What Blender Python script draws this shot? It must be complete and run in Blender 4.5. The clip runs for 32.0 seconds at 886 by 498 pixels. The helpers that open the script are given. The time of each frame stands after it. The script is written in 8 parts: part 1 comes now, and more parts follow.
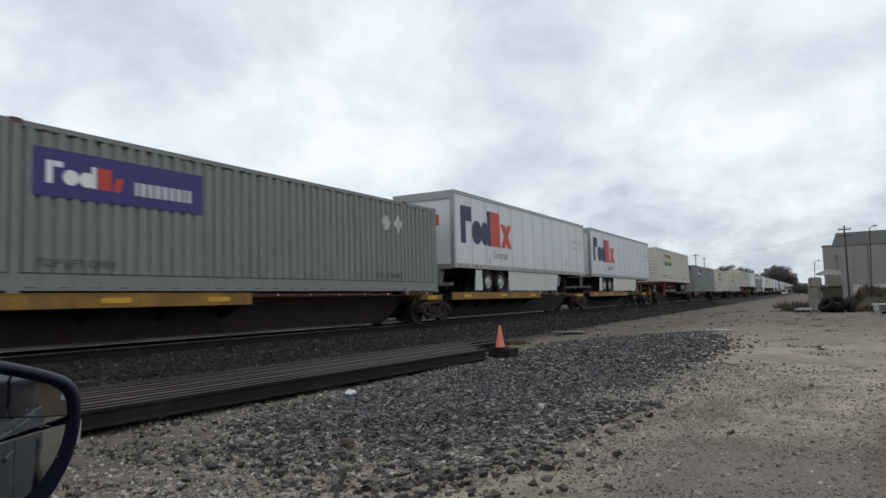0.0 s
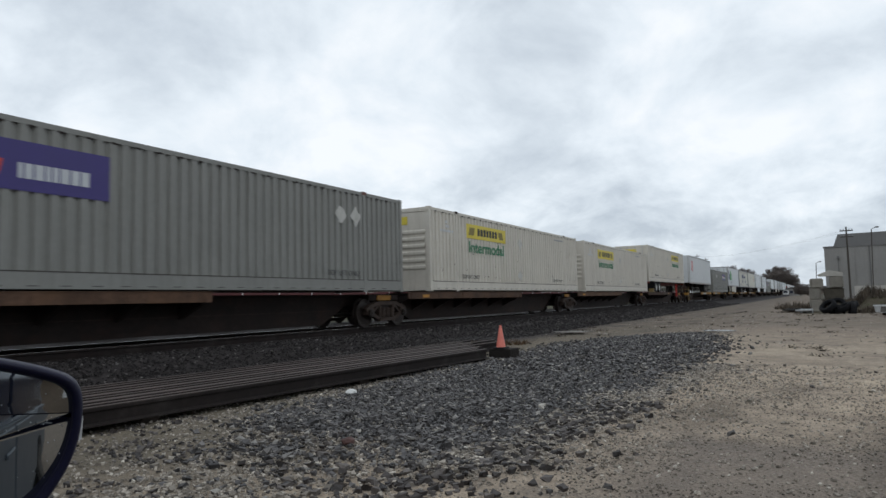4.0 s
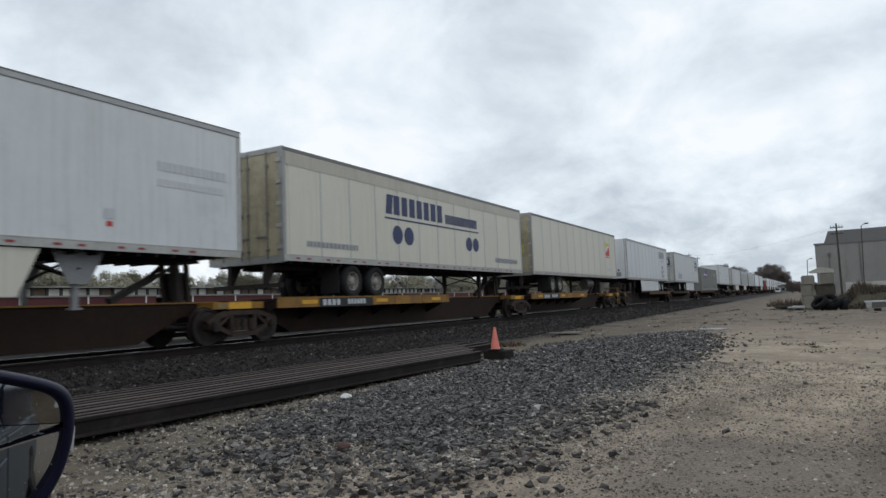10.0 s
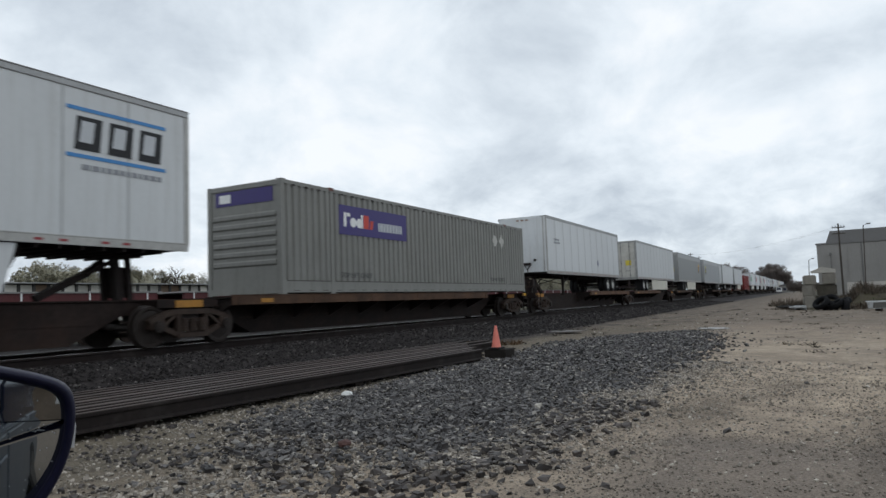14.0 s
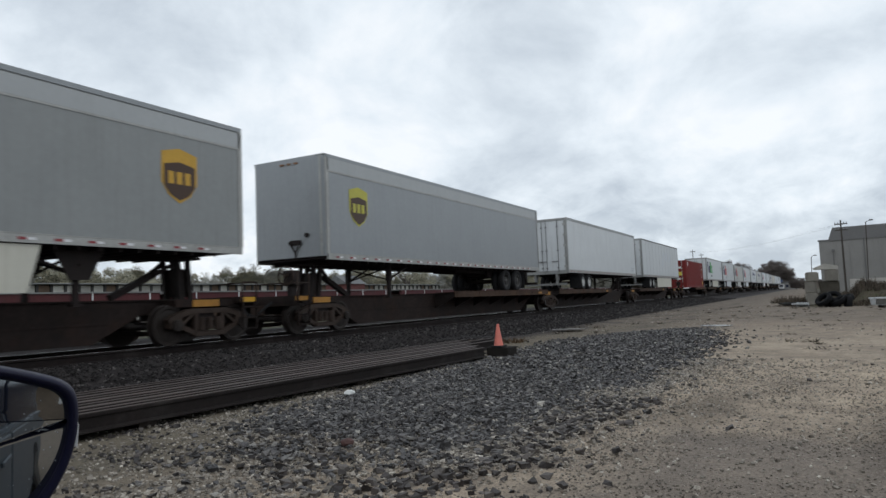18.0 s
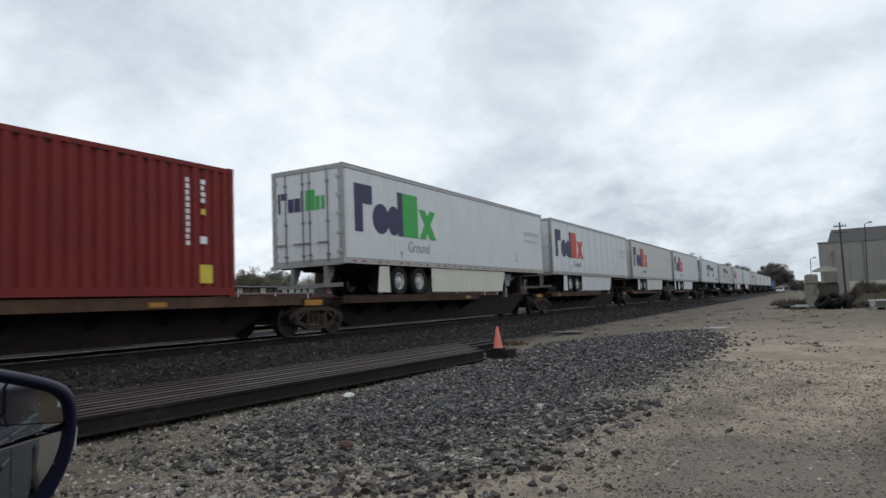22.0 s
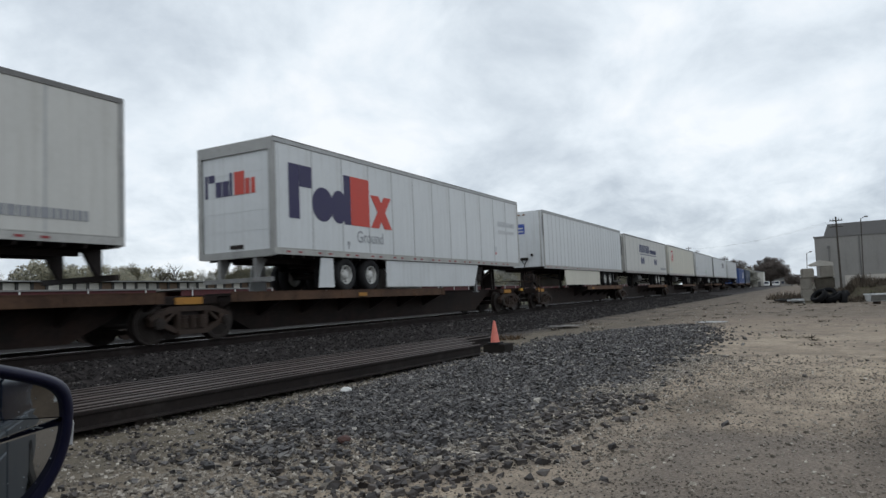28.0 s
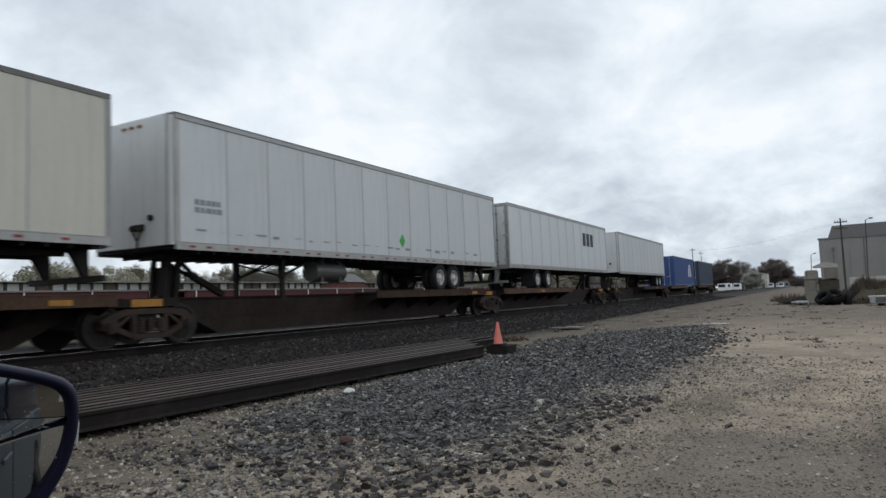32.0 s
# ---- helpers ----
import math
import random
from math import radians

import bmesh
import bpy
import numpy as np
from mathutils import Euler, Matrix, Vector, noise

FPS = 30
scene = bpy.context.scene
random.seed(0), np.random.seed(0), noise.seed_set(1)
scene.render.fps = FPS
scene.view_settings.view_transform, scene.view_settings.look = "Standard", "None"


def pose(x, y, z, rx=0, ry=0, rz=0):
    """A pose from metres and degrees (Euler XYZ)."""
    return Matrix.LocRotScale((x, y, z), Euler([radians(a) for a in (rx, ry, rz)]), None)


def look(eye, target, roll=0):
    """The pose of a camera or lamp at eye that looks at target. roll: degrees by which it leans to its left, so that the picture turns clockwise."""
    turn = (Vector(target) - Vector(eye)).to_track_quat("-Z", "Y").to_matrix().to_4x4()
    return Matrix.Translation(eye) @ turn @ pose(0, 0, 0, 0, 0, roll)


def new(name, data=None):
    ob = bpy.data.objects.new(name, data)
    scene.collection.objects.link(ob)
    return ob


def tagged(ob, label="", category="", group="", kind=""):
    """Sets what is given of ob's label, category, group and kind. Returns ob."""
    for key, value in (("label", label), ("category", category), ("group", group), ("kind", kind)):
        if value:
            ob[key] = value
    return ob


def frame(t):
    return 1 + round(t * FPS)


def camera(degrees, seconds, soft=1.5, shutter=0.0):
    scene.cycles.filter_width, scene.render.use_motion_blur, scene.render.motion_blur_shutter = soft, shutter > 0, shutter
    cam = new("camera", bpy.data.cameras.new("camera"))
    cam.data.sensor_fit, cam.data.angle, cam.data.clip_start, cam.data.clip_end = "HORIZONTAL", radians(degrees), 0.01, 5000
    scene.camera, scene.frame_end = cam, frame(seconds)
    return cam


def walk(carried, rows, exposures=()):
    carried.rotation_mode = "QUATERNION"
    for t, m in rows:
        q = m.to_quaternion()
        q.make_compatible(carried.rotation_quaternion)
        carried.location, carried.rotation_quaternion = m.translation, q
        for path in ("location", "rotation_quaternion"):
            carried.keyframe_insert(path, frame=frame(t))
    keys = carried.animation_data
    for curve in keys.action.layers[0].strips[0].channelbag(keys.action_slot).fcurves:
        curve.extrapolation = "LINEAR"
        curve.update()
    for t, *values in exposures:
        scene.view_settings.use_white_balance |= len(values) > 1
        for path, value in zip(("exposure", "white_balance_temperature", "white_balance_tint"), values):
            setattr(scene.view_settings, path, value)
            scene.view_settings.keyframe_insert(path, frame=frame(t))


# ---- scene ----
EYE_Z = 1.166
TURNS = [
    (0, 0.001, 0.003, 28.755, 4.479, -1.637), (0.5, -0.001, 0.002, 28.744, 4.437, -1.569), (1, 0.002, 0.005, 28.757, 4.433, -1.691),
    (1.5, 0, 0.001, 28.761, 4.406, -1.646), (2, 0, 0.001, 28.744, 4.391, -1.511), (2.5, 0.001, 0.003, 28.755, 4.367, -1.530),
    (3, 0, 0.002, 28.819, 4.381, -1.550), (3.5, -0.003, -0.002, 28.833, 4.419, -1.459), (5.5, -0.001, 0, 28.883, 4.586, -1.430),
    (6, 0.001, 0.005, 28.763, 4.630, -1.358), (6.5, 0.001, 0.003, 28.700, 4.579, -1.484), (7, -0.001, -0.001, 28.638, 4.645, -1.619),
    (7.5, -0.001, 0, 28.589, 4.672, -1.642), (8, -0.002, -0.003, 28.521, 4.726, -1.786), (8.5, 0.001, 0.001, 28.413, 4.712, -1.902),
    (9, 0.002, 0.003, 28.296, 4.694, -2.090), (9.5, -0.001, 0, 28.283, 4.685, -2.233), (10, -0.001, -0.001, 28.254, 4.673, -2.345),
    (10.5, 0.001, 0.002, 28.267, 4.632, -2.499), (11, 0, 0, 28.266, 4.575, -2.403), (11.5, 0.002, 0.003, 28.249, 4.524, -2.342),
    (12, 0, 0, 28.242, 4.501, -2.416), (12.5, 0, 0, 28.249, 4.511, -2.407), (13, 0, 0, 28.285, 4.557, -2.343),
    (13.5, 0.001, 0.002, 28.340, 4.554, -2.245), (14, 0.003, 0.005, 28.370, 4.509, -2.048), (14.5, -0.001, -0.002, 28.421, 4.483, -2.034),
    (16.5, 0, -0.001, 28.527, 4.396, -2.316), (17, 0, 0, 28.514, 4.386, -2.210), (17.5, -0.001, -0.002, 28.536, 4.363, -2.157),
    (18, 0.001, 0.001, 28.537, 4.393, -2.323), (18.5, 0, 0.001, 28.526, 4.416, -2.410), (19, 0.001, 0.002, 28.534, 4.462, -2.429),
    (19.5, 0, 0, 28.490, 4.507, -2.461), (20, -0.001, -0.002, 28.469, 4.568, -2.365), (20.5, 0.001, 0.003, 28.421, 4.634, -2.135),
    (21, 0, 0.002, 28.420, 4.648, -2.121), (21.5, -0.002, -0.002, 28.469, 4.625, -2.266), (22, 0.002, 0.002, 28.477, 4.600, -2.354),
    (22.5, 0, 0.001, 28.441, 4.622, -2.465), (23, -0.002, -0.003, 28.358, 4.570, -2.562), (23.5, -0.001, -0.002, 28.312, 4.627, -2.620),
    (24, -0.001, -0.002, 28.172, 4.545, -2.622), (24.5, 0, 0.001, 28.235, 4.547, -2.291), (25, 0.001, 0.002, 28.481, 4.496, -2.140),
    (25.5, -0.003, -0.005, 28.505, 4.322, -2.838), (27.5, 0.002, 0.001, 28.301, 4.122, -2.514), (28, 0.002, 0.001, 28.244, 4.123, -2.412),
    (28.5, 0.003, 0.002, 28.195, 4.139, -2.385), (29, 0, 0, 28.213, 4.168, -2.261), (29.5, 0.001, 0.001, 28.319, 4.193, -2.254),
    (30, 0.001, 0.002, 28.390, 4.150, -2.247), (30.5, 0.003, 0.005, 28.430, 4.156, -2.221), (31, -0.001, -0.001, 28.537, 4.175, -2.251),
    (31.5, 0.001, 0.002, 28.532, 4.183, -2.266), (32, -0.002, -0.003, 28.526, 4.240, -2.329)]


def held(x, y, yaw, pitch, roll):
    """The camera's pose: turned from the track's line by yaw, upward by pitch."""
    a, b = radians(yaw), radians(pitch)
    way = Vector((math.cos(b) * math.cos(a), math.cos(b) * math.sin(a), math.sin(b)))
    eye = Vector((x, y, EYE_Z))
    return look(eye, eye + way * 10, roll)


cam = camera(66.826, 32.0, soft=1.5, shutter=0.14)
walk(cam, [(t, held(x, y, a, b, c)) for t, x, y, a, b, c in TURNS])

# ---- world and light ----
world = bpy.data.worlds.new("overcast_sky")
scene.world = world
world.use_nodes = True
nt = world.node_tree
nt.nodes.clear()


def link(tree, a, b):
    tree.links.new(a, b)


def node(tree, kind, **values):
    n = tree.nodes.new(kind)
    for k, v in values.items():
        n.inputs[k.replace("_", " ")].default_value = v
    return n


def ramp(tree, stops):
    n = tree.nodes.new("ShaderNodeValToRGB")
    e = n.color_ramp.elements
    while len(e) < len(stops):
        e.new(0.5)
    for el, (p, c) in zip(e, stops):
        el.position = p
        el.color = (*c, 1) if len(c) == 3 else c
    return n


SUN_ELEV, SUN_ROT = 42, -35       # degrees; the sun stands behind the viewer, veiled
tc = nt.nodes.new("ShaderNodeTexCoord")
sep = nt.nodes.new("ShaderNodeSeparateXYZ")
link(nt, tc.outputs["Generated"], sep.inputs[0])
# the direction projected on a flat cloud deck
zc = nt.nodes.new("ShaderNodeMath")
zc.operation = "MAXIMUM"
zc.inputs[1].default_value = 0.0
link(nt, sep.outputs["Z"], zc.inputs[0])
zadd = nt.nodes.new("ShaderNodeMath")
zadd.operation = "ADD"
zadd.inputs[1].default_value = 0.30
link(nt, zc.outputs[0], zadd.inputs[0])
deck = nt.nodes.new("ShaderNodeVectorMath")
deck.operation = "DIVIDE"
comb = nt.nodes.new("ShaderNodeCombineXYZ")
for k in ("X", "Y", "Z"):
    link(nt, zadd.outputs[0], comb.inputs[k])
flat = nt.nodes.new("ShaderNodeVectorMath")
flat.operation = "MULTIPLY"
flat.inputs[1].default_value = (1, 1, 0)
link(nt, tc.outputs["Generated"], flat.inputs[0])
link(nt, flat.outputs[0], deck.inputs[0])
link(nt, comb.outputs[0], deck.inputs[1])
big = node(nt, "ShaderNodeTexNoise", Scale=1.5, Detail=7.0, Roughness=0.58, Distortion=0.2)
link(nt, deck.outputs[0], big.inputs["Vector"])
# rounder puffs of cloud, a little flattened
puff_way = nt.nodes.new("ShaderNodeMapping")
puff_way.inputs["Scale"].default_value = (1, 1, 1.35)
link(nt, tc.outputs["Generated"], puff_way.inputs[0])
puff = node(nt, "ShaderNodeTexNoise", Scale=4.6, Detail=7.0, Roughness=0.55, Distortion=0.3)
link(nt, puff_way.outputs[0], puff.inputs["Vector"])
blend = nt.nodes.new("ShaderNodeMixRGB")
blend.inputs[0].default_value = 0.60
link(nt, big.outputs["Fac"], blend.inputs[1])
link(nt, puff.outputs["Fac"], blend.inputs[2])
# finer heaps of cloud low down, a brighter thin spot, and a greyer rim
def maths(op, a, b):
    k = nt.nodes.new("ShaderNodeMath")
    k.operation = op
    for s, v in ((0, a), (1, b)):
        if isinstance(v, (int, float)):
            k.inputs[s].default_value = v
        else:
            link(nt, v, k.inputs[s])
    return k.outputs[0]


heap_way = nt.nodes.new("ShaderNodeMapping")
heap_way.inputs["Scale"].default_value = (1, 1, 1.9)
link(nt, tc.outputs["Generated"], heap_way.inputs[0])
heap = node(nt, "ShaderNodeTexNoise", Scale=13.0, Detail=6.0, Roughness=0.6, Distortion=0.4)
link(nt, heap_way.outputs[0], heap.inputs["Vector"])
low = nt.nodes.new("ShaderNodeMapRange")
low.inputs["From Min"].default_value, low.inputs["From Max"].default_value = 0.02, 0.26
low.inputs["To Min"].default_value, low.inputs["To Max"].default_value = 1.0, 0.0
link(nt, sep.outputs["Z"], low.inputs["Value"])
thin = nt.nodes.new("ShaderNodeVectorMath")
thin.operation = "DOT_PRODUCT"
thin.inputs[1].default_value = Vector((0.946, 0.282, 0.17)).normalized()
link(nt, tc.outputs["Generated"], thin.inputs[0])
thin_fac = nt.nodes.new("ShaderNodeMapRange")
thin_fac.inputs["From Min"].default_value, thin_fac.inputs["From Max"].default_value = 0.90, 1.0
thin_fac.inputs["To Min"].default_value, thin_fac.inputs["To Max"].default_value = 0.0, 0.045
link(nt, thin.outputs["Value"], thin_fac.inputs["Value"])
cover = maths("ADD", blend.outputs[0], maths("MULTIPLY", maths("SUBTRACT", heap.outputs["Fac"], 0.55), maths("MULTIPLY", low.outputs[0], 0.62)))
cover = maths("ADD", cover, thin_fac.outputs[0])
cover = maths("SUBTRACT", cover, maths("MULTIPLY", maths("POWER", low.outputs[0], 1.5), maths("SUBTRACT", 0.060, maths("MULTIPLY", sep.outputs["Y"], 0.150))))
clouds = ramp(nt, [(0.36, (0.50, 0.565, 0.64)), (0.46, (0.65, 0.72, 0.79)), (0.54, (0.780, 0.85, 0.915)), (0.62, (0.905, 0.945, 0.985))])
link(nt, cover, clouds.inputs[0])
sky = nt.nodes.new("ShaderNodeTexSky")
sky.sky_type = "NISHITA"
sky.sun_disc = False
sky.sun_elevation = radians(SUN_ELEV)
sky.sun_rotation = radians(SUN_ROT)
bg_sky = nt.nodes.new("ShaderNodeBackground")
bg_sky.inputs["Strength"].default_value = 0.05
link(nt, sky.outputs[0], bg_sky.inputs["Color"])
bg_cloud = nt.nodes.new("ShaderNodeBackground")
bg_cloud.inputs["Strength"].default_value = 1.15
link(nt, clouds.outputs[0], bg_cloud.inputs["Color"])
both = nt.nodes.new("ShaderNodeMixShader")
both.inputs[0].default_value = 0.88
link(nt, bg_sky.outputs[0], both.inputs[1])
link(nt, bg_cloud.outputs[0], both.inputs[2])
out = nt.nodes.new("ShaderNodeOutputWorld")
link(nt, both.outputs[0], out.inputs[0])

sun = new("sun", bpy.data.lights.new("sun", "SUN"))
sun.data.energy, sun.data.angle, sun.data.color = 0.22, radians(30), (1.0, 0.97, 0.93)
sun.matrix_world = look((0, 0, 50), (26, 34, 8))

# ---- materials ----
MATS = {}


def surface(name, base, rough=0.6, metal=0.0, vary=0.12, scale=3.0, grime=0.0, grime_col=(0.05, 0.045, 0.04), bump=0.0, bump_scale=60.0,
            each=0.0, streak=0.0, spec=0.5):
    """A procedural surface: base colour with two scales of variation, grime patches, vertical streaks and fine relief."""
    if name in MATS:
        return MATS[name]
    m = bpy.data.materials.new(name)
    m.use_nodes = True
    t = m.node_tree
    p = t.nodes["Principled BSDF"]
    p.inputs["Roughness"].default_value = rough
    p.inputs["Metallic"].default_value = metal
    p.inputs["Specular IOR Level"].default_value = spec
    co = t.nodes.new("ShaderNodeTexCoord")
    n1 = node(t, "ShaderNodeTexNoise", Scale=scale, Detail=5.0, Roughness=0.6)
    n2 = node(t, "ShaderNodeTexNoise", Scale=scale * 11, Detail=3.0)
    link(t, co.outputs["Object"], n1.inputs["Vector"])
    link(t, co.outputs["Object"], n2.inputs["Vector"])
    lo = tuple(max(0, c * (1 - vary)) for c in base)
    hi = tuple(min(1, c * (1 + vary)) for c in base)
    r1 = ramp(t, [(0.3, lo), (0.7, hi)])
    link(t, n1.outputs["Fac"], r1.inputs[0])
    mix = t.nodes.new("ShaderNodeMixRGB")
    mix.blend_type = "OVERLAY"
    mix.inputs[0].default_value = min(0.5, vary * 1.2)
    link(t, r1.outputs[0], mix.inputs[1])
    link(t, n2.outputs["Fac"], mix.inputs[2])
    last = mix.outputs[0]
    if grime:
        n3 = node(t, "ShaderNodeTexNoise", Scale=scale * 0.7, Detail=8.0, Roughness=0.7)
        link(t, co.outputs["Object"], n3.inputs["Vector"])
        r3 = ramp(t, [(0.62 - 0.25 * grime, (0, 0, 0)), (0.78, (1, 1, 1))])
        link(t, n3.outputs["Fac"], r3.inputs[0])
        k = t.nodes.new("ShaderNodeMath")
        k.operation = "MULTIPLY"
        k.inputs[1].default_value = min(1, 0.35 + grime * 0.5)
        link(t, r3.outputs[0], k.inputs[0])
        g = t.nodes.new("ShaderNodeMixRGB")
        g.inputs[2].default_value = (*grime_col, 1)
        link(t, k.outputs[0], g.inputs[0])
        link(t, last, g.inputs[1])
        last = g.outputs[0]
    if streak:
        mp = t.nodes.new("ShaderNodeMapping")
        mp.inputs["Scale"].default_value = (5.0, 5.0, 0.25)
        link(t, co.outputs["Object"], mp.inputs[0])
        n4 = node(t, "ShaderNodeTexNoise", Scale=1.5, Detail=6.0, Roughness=0.65)
        link(t, mp.outputs[0], n4.inputs["Vector"])
        r4 = ramp(t, [(0.5, (0, 0, 0)), (0.8, (1, 1, 1))])
        link(t, n4.outputs["Fac"], r4.inputs[0])
        k = t.nodes.new("ShaderNodeMath")
        k.operation = "MULTIPLY"
        k.inputs[1].default_value = streak
        link(t, r4.outputs[0], k.inputs[0])
        g = t.nodes.new("ShaderNodeMixRGB")
        g.inputs[2].default_value = (base[0] * 0.45, base[1] * 0.42, base[2] * 0.36, 1)
        link(t, k.outputs[0], g.inputs[0])
        link(t, last, g.inputs[1])
        last = g.outputs[0]
    if each:
        info = t.nodes.new("ShaderNodeObjectInfo")
        mr = t.nodes.new("ShaderNodeMapRange")
        mr.inputs["To Min"].default_value, mr.inputs["To Max"].default_value = 1 - each, 1 + each
        link(t, info.outputs["Random"], mr.inputs["Value"])
        hs = t.nodes.new("ShaderNodeHueSaturation")
        link(t, mr.outputs[0], hs.inputs["Value"])
        link(t, last, hs.inputs["Color"])
        last = hs.outputs[0]
    link(t, last, p.inputs["Base Color"])
    rr = t.nodes.new("ShaderNodeMapRange")
    rr.inputs["To Min"].default_value, rr.inputs["To Max"].default_value = max(0.02, rough - 0.12), min(1, rough + 0.12)
    link(t, n1.outputs["Fac"], rr.inputs["Value"])
    link(t, rr.outputs[0], p.inputs["Roughness"])
    if bump:
        nb = node(t, "ShaderNodeTexNoise", Scale=bump_scale, Detail=4.0)
        link(t, co.outputs["Object"], nb.inputs["Vector"])
        b = t.nodes.new("ShaderNodeBump")
        b.inputs["Strength"].default_value = bump
        b.inputs["Distance"].default_value = 0.02
        link(t, nb.outputs["Fac"], b.inputs["Height"])
        link(t, b.outputs[0], p.inputs["Normal"])
    MATS[name] = m
    return m


WHITE = surface("trailer_white_paint", (0.585, 0.602, 0.606), 0.45, vary=0.05, scale=0.8, streak=0.32, grime=0.10, grime_col=(0.36, 0.34, 0.30), each=0.03)
DUSTY = surface("trailer_dusty_white_paint", (0.56, 0.555, 0.525), 0.5, vary=0.06, scale=0.8, streak=0.32, grime=0.12, grime_col=(0.30, 0.27, 0.22))
DOOR_WHITE = surface("stained_white_door_paint", (0.50, 0.49, 0.45), 0.55, vary=0.08, scale=1.4, grime=0.55, grime_col=(0.16, 0.13, 0.10), streak=0.5)
DOOR_CREAM = surface("stained_cream_door_paint", (0.42, 0.37, 0.25), 0.55, vary=0.1, scale=1.4, grime=0.7, grime_col=(0.09, 0.07, 0.05), streak=0.6)
BAND = surface("grey_brown_top_band", (0.45, 0.425, 0.365), 0.5, vary=0.08, scale=1.2, streak=0.4)
WHITE2 = surface("trailer_white_paint_clean", (0.615, 0.636, 0.645), 0.42, vary=0.06, scale=0.8, streak=0.34, grime=0.12, grime_col=(0.33, 0.31, 0.27), each=0.03)
CREAM = surface("trailer_cream_paint", (0.60, 0.578, 0.495), 0.5, vary=0.05, scale=0.8, streak=0.28, each=0.03)
SILVER = surface("trailer_grey_aluminium", (0.30, 0.315, 0.325), 0.42, 0.25, vary=0.06, scale=0.7, streak=0.18, each=0.02)
GREY_BOX = surface("container_grey_paint", (0.208, 0.208, 0.192), 0.55, vary=0.08, scale=0.8, streak=0.45)
CREAM_BOX = surface("container_cream_paint", (0.555, 0.520, 0.455), 0.55, vary=0.06, scale=0.8, streak=0.42, grime=0.16, grime_col=(0.22, 0.15, 0.09))
RED_BOX = surface("container_red_paint", (0.185, 0.0215, 0.0200), 0.6, vary=0.12, scale=0.8, streak=0.3, spec=0.25)
BLUE_BOX = surface("container_blue_paint", (0.03, 0.07, 0.22), 0.5, vary=0.1, scale=0.8, streak=0.3)
NAVY_BOX = surface("container_dark_blue_paint", (0.025, 0.04, 0.075), 0.5, vary=0.1, scale=0.8, streak=0.3)
RAILCOL = surface("trailer_aluminium_rail", (0.40, 0.395, 0.375), 0.45, 0.35, vary=0.15, scale=2, streak=0.35, grime=0.3, grime_col=(0.14, 0.12, 0.10))
ROOF_DARK = surface("weathered_rail_and_shadow_line", (0.16, 0.155, 0.15), 0.5, 0.4, vary=0.15, scale=1.5, grime=0.4)
DARK = surface("greasy_black_steel", (0.0235, 0.0175, 0.0160), 0.7, 0.0, vary=0.3, scale=2.5, grime=0.4, grime_col=(0.022, 0.017, 0.014), bump=0.3, spec=0.22)
RUBBER = surface("tyre_rubber", (0.019, 0.0185, 0.0195), 0.8, vary=0.25, scale=6, grime=0.4, grime_col=(0.035, 0.033, 0.031), spec=0.22)
RIM = surface("wheel_white_steel", (0.55, 0.55, 0.53), 0.45, 0.2, vary=0.15, scale=6, grime=0.6)
RIM_DIRTY = surface("wheel_dirty_white_steel", (0.30, 0.28, 0.25), 0.5, 0.15, vary=0.2, scale=6, grime=0.8, grime_col=(0.06, 0.045, 0.035))
RIM_DARK = surface("wheel_dirty_dark_steel", (0.055, 0.052, 0.050), 0.6, 0.1, vary=0.2, scale=6, grime=0.4)
RED_MARK = surface("red_reflector", (0.24, 0.018, 0.022), 0.3, vary=0.1, scale=9)
WHITE_MARK = surface("white_reflector", (0.75, 0.75, 0.75), 0.3, vary=0.05, scale=9)
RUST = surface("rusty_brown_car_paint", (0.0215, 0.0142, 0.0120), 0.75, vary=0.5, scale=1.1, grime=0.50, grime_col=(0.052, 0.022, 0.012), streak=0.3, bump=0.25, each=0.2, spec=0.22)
OCHRE = surface("weathered_yellow_car_paint", (0.30, 0.150, 0.020), 0.65, vary=0.25, scale=1.6, grime=0.8, grime_col=(0.045, 0.03, 0.02), streak=0.35, bump=0.2, each=0.12)
YELLOW = surface("yellow_reflective_patch", (0.62, 0.33, 0.02), 0.5, vary=0.12, scale=5, grime=0.25)
DULL_PATCH = surface("dirty_orange_patch", (0.38, 0.175, 0.022), 0.6, vary=0.2, scale=4, grime=0.6, grime_col=(0.04, 0.025, 0.015))
BOGIE = surface("bogie_cast_steel", (0.045, 0.031, 0.0245), 0.65, 0.1, vary=0.3, scale=4, grime=0.5, grime_col=(0.035, 0.027, 0.022), bump=0.3, spec=0.22)
WHEELSTEEL = surface("wheel_steel", (0.036, 0.029, 0.026), 0.45, 0.5, vary=0.25, scale=5, grime=0.5, spec=0.22)
PURPLE = surface("purple_sign_paint", (0.040, 0.028, 0.155), 0.5, vary=0.06, scale=2, streak=0.1)
LOGO_PURPLE = surface("dark_purple_logo_paint", (0.022, 0.017, 0.075), 0.5, vary=0.06, scale=2)
ORANGE = surface("orange_red_sign_paint", (0.53, 0.050, 0.030), 0.5, vary=0.06, scale=2)
GREEN = surface("green_sign_paint", (0.03, 0.36, 0.06), 0.5, vary=0.06, scale=2)
LETTER_GREY = surface("grey_lettering", (0.26, 0.27, 0.29), 0.55, vary=0.08, scale=3)
FAINT_GREY = surface("faded_grey_lettering", (0.50, 0.52, 0.54), 0.55, vary=0.06, scale=3)
NAVY = surface("navy_lettering", (0.016, 0.026, 0.095), 0.5, vary=0.06, scale=2)
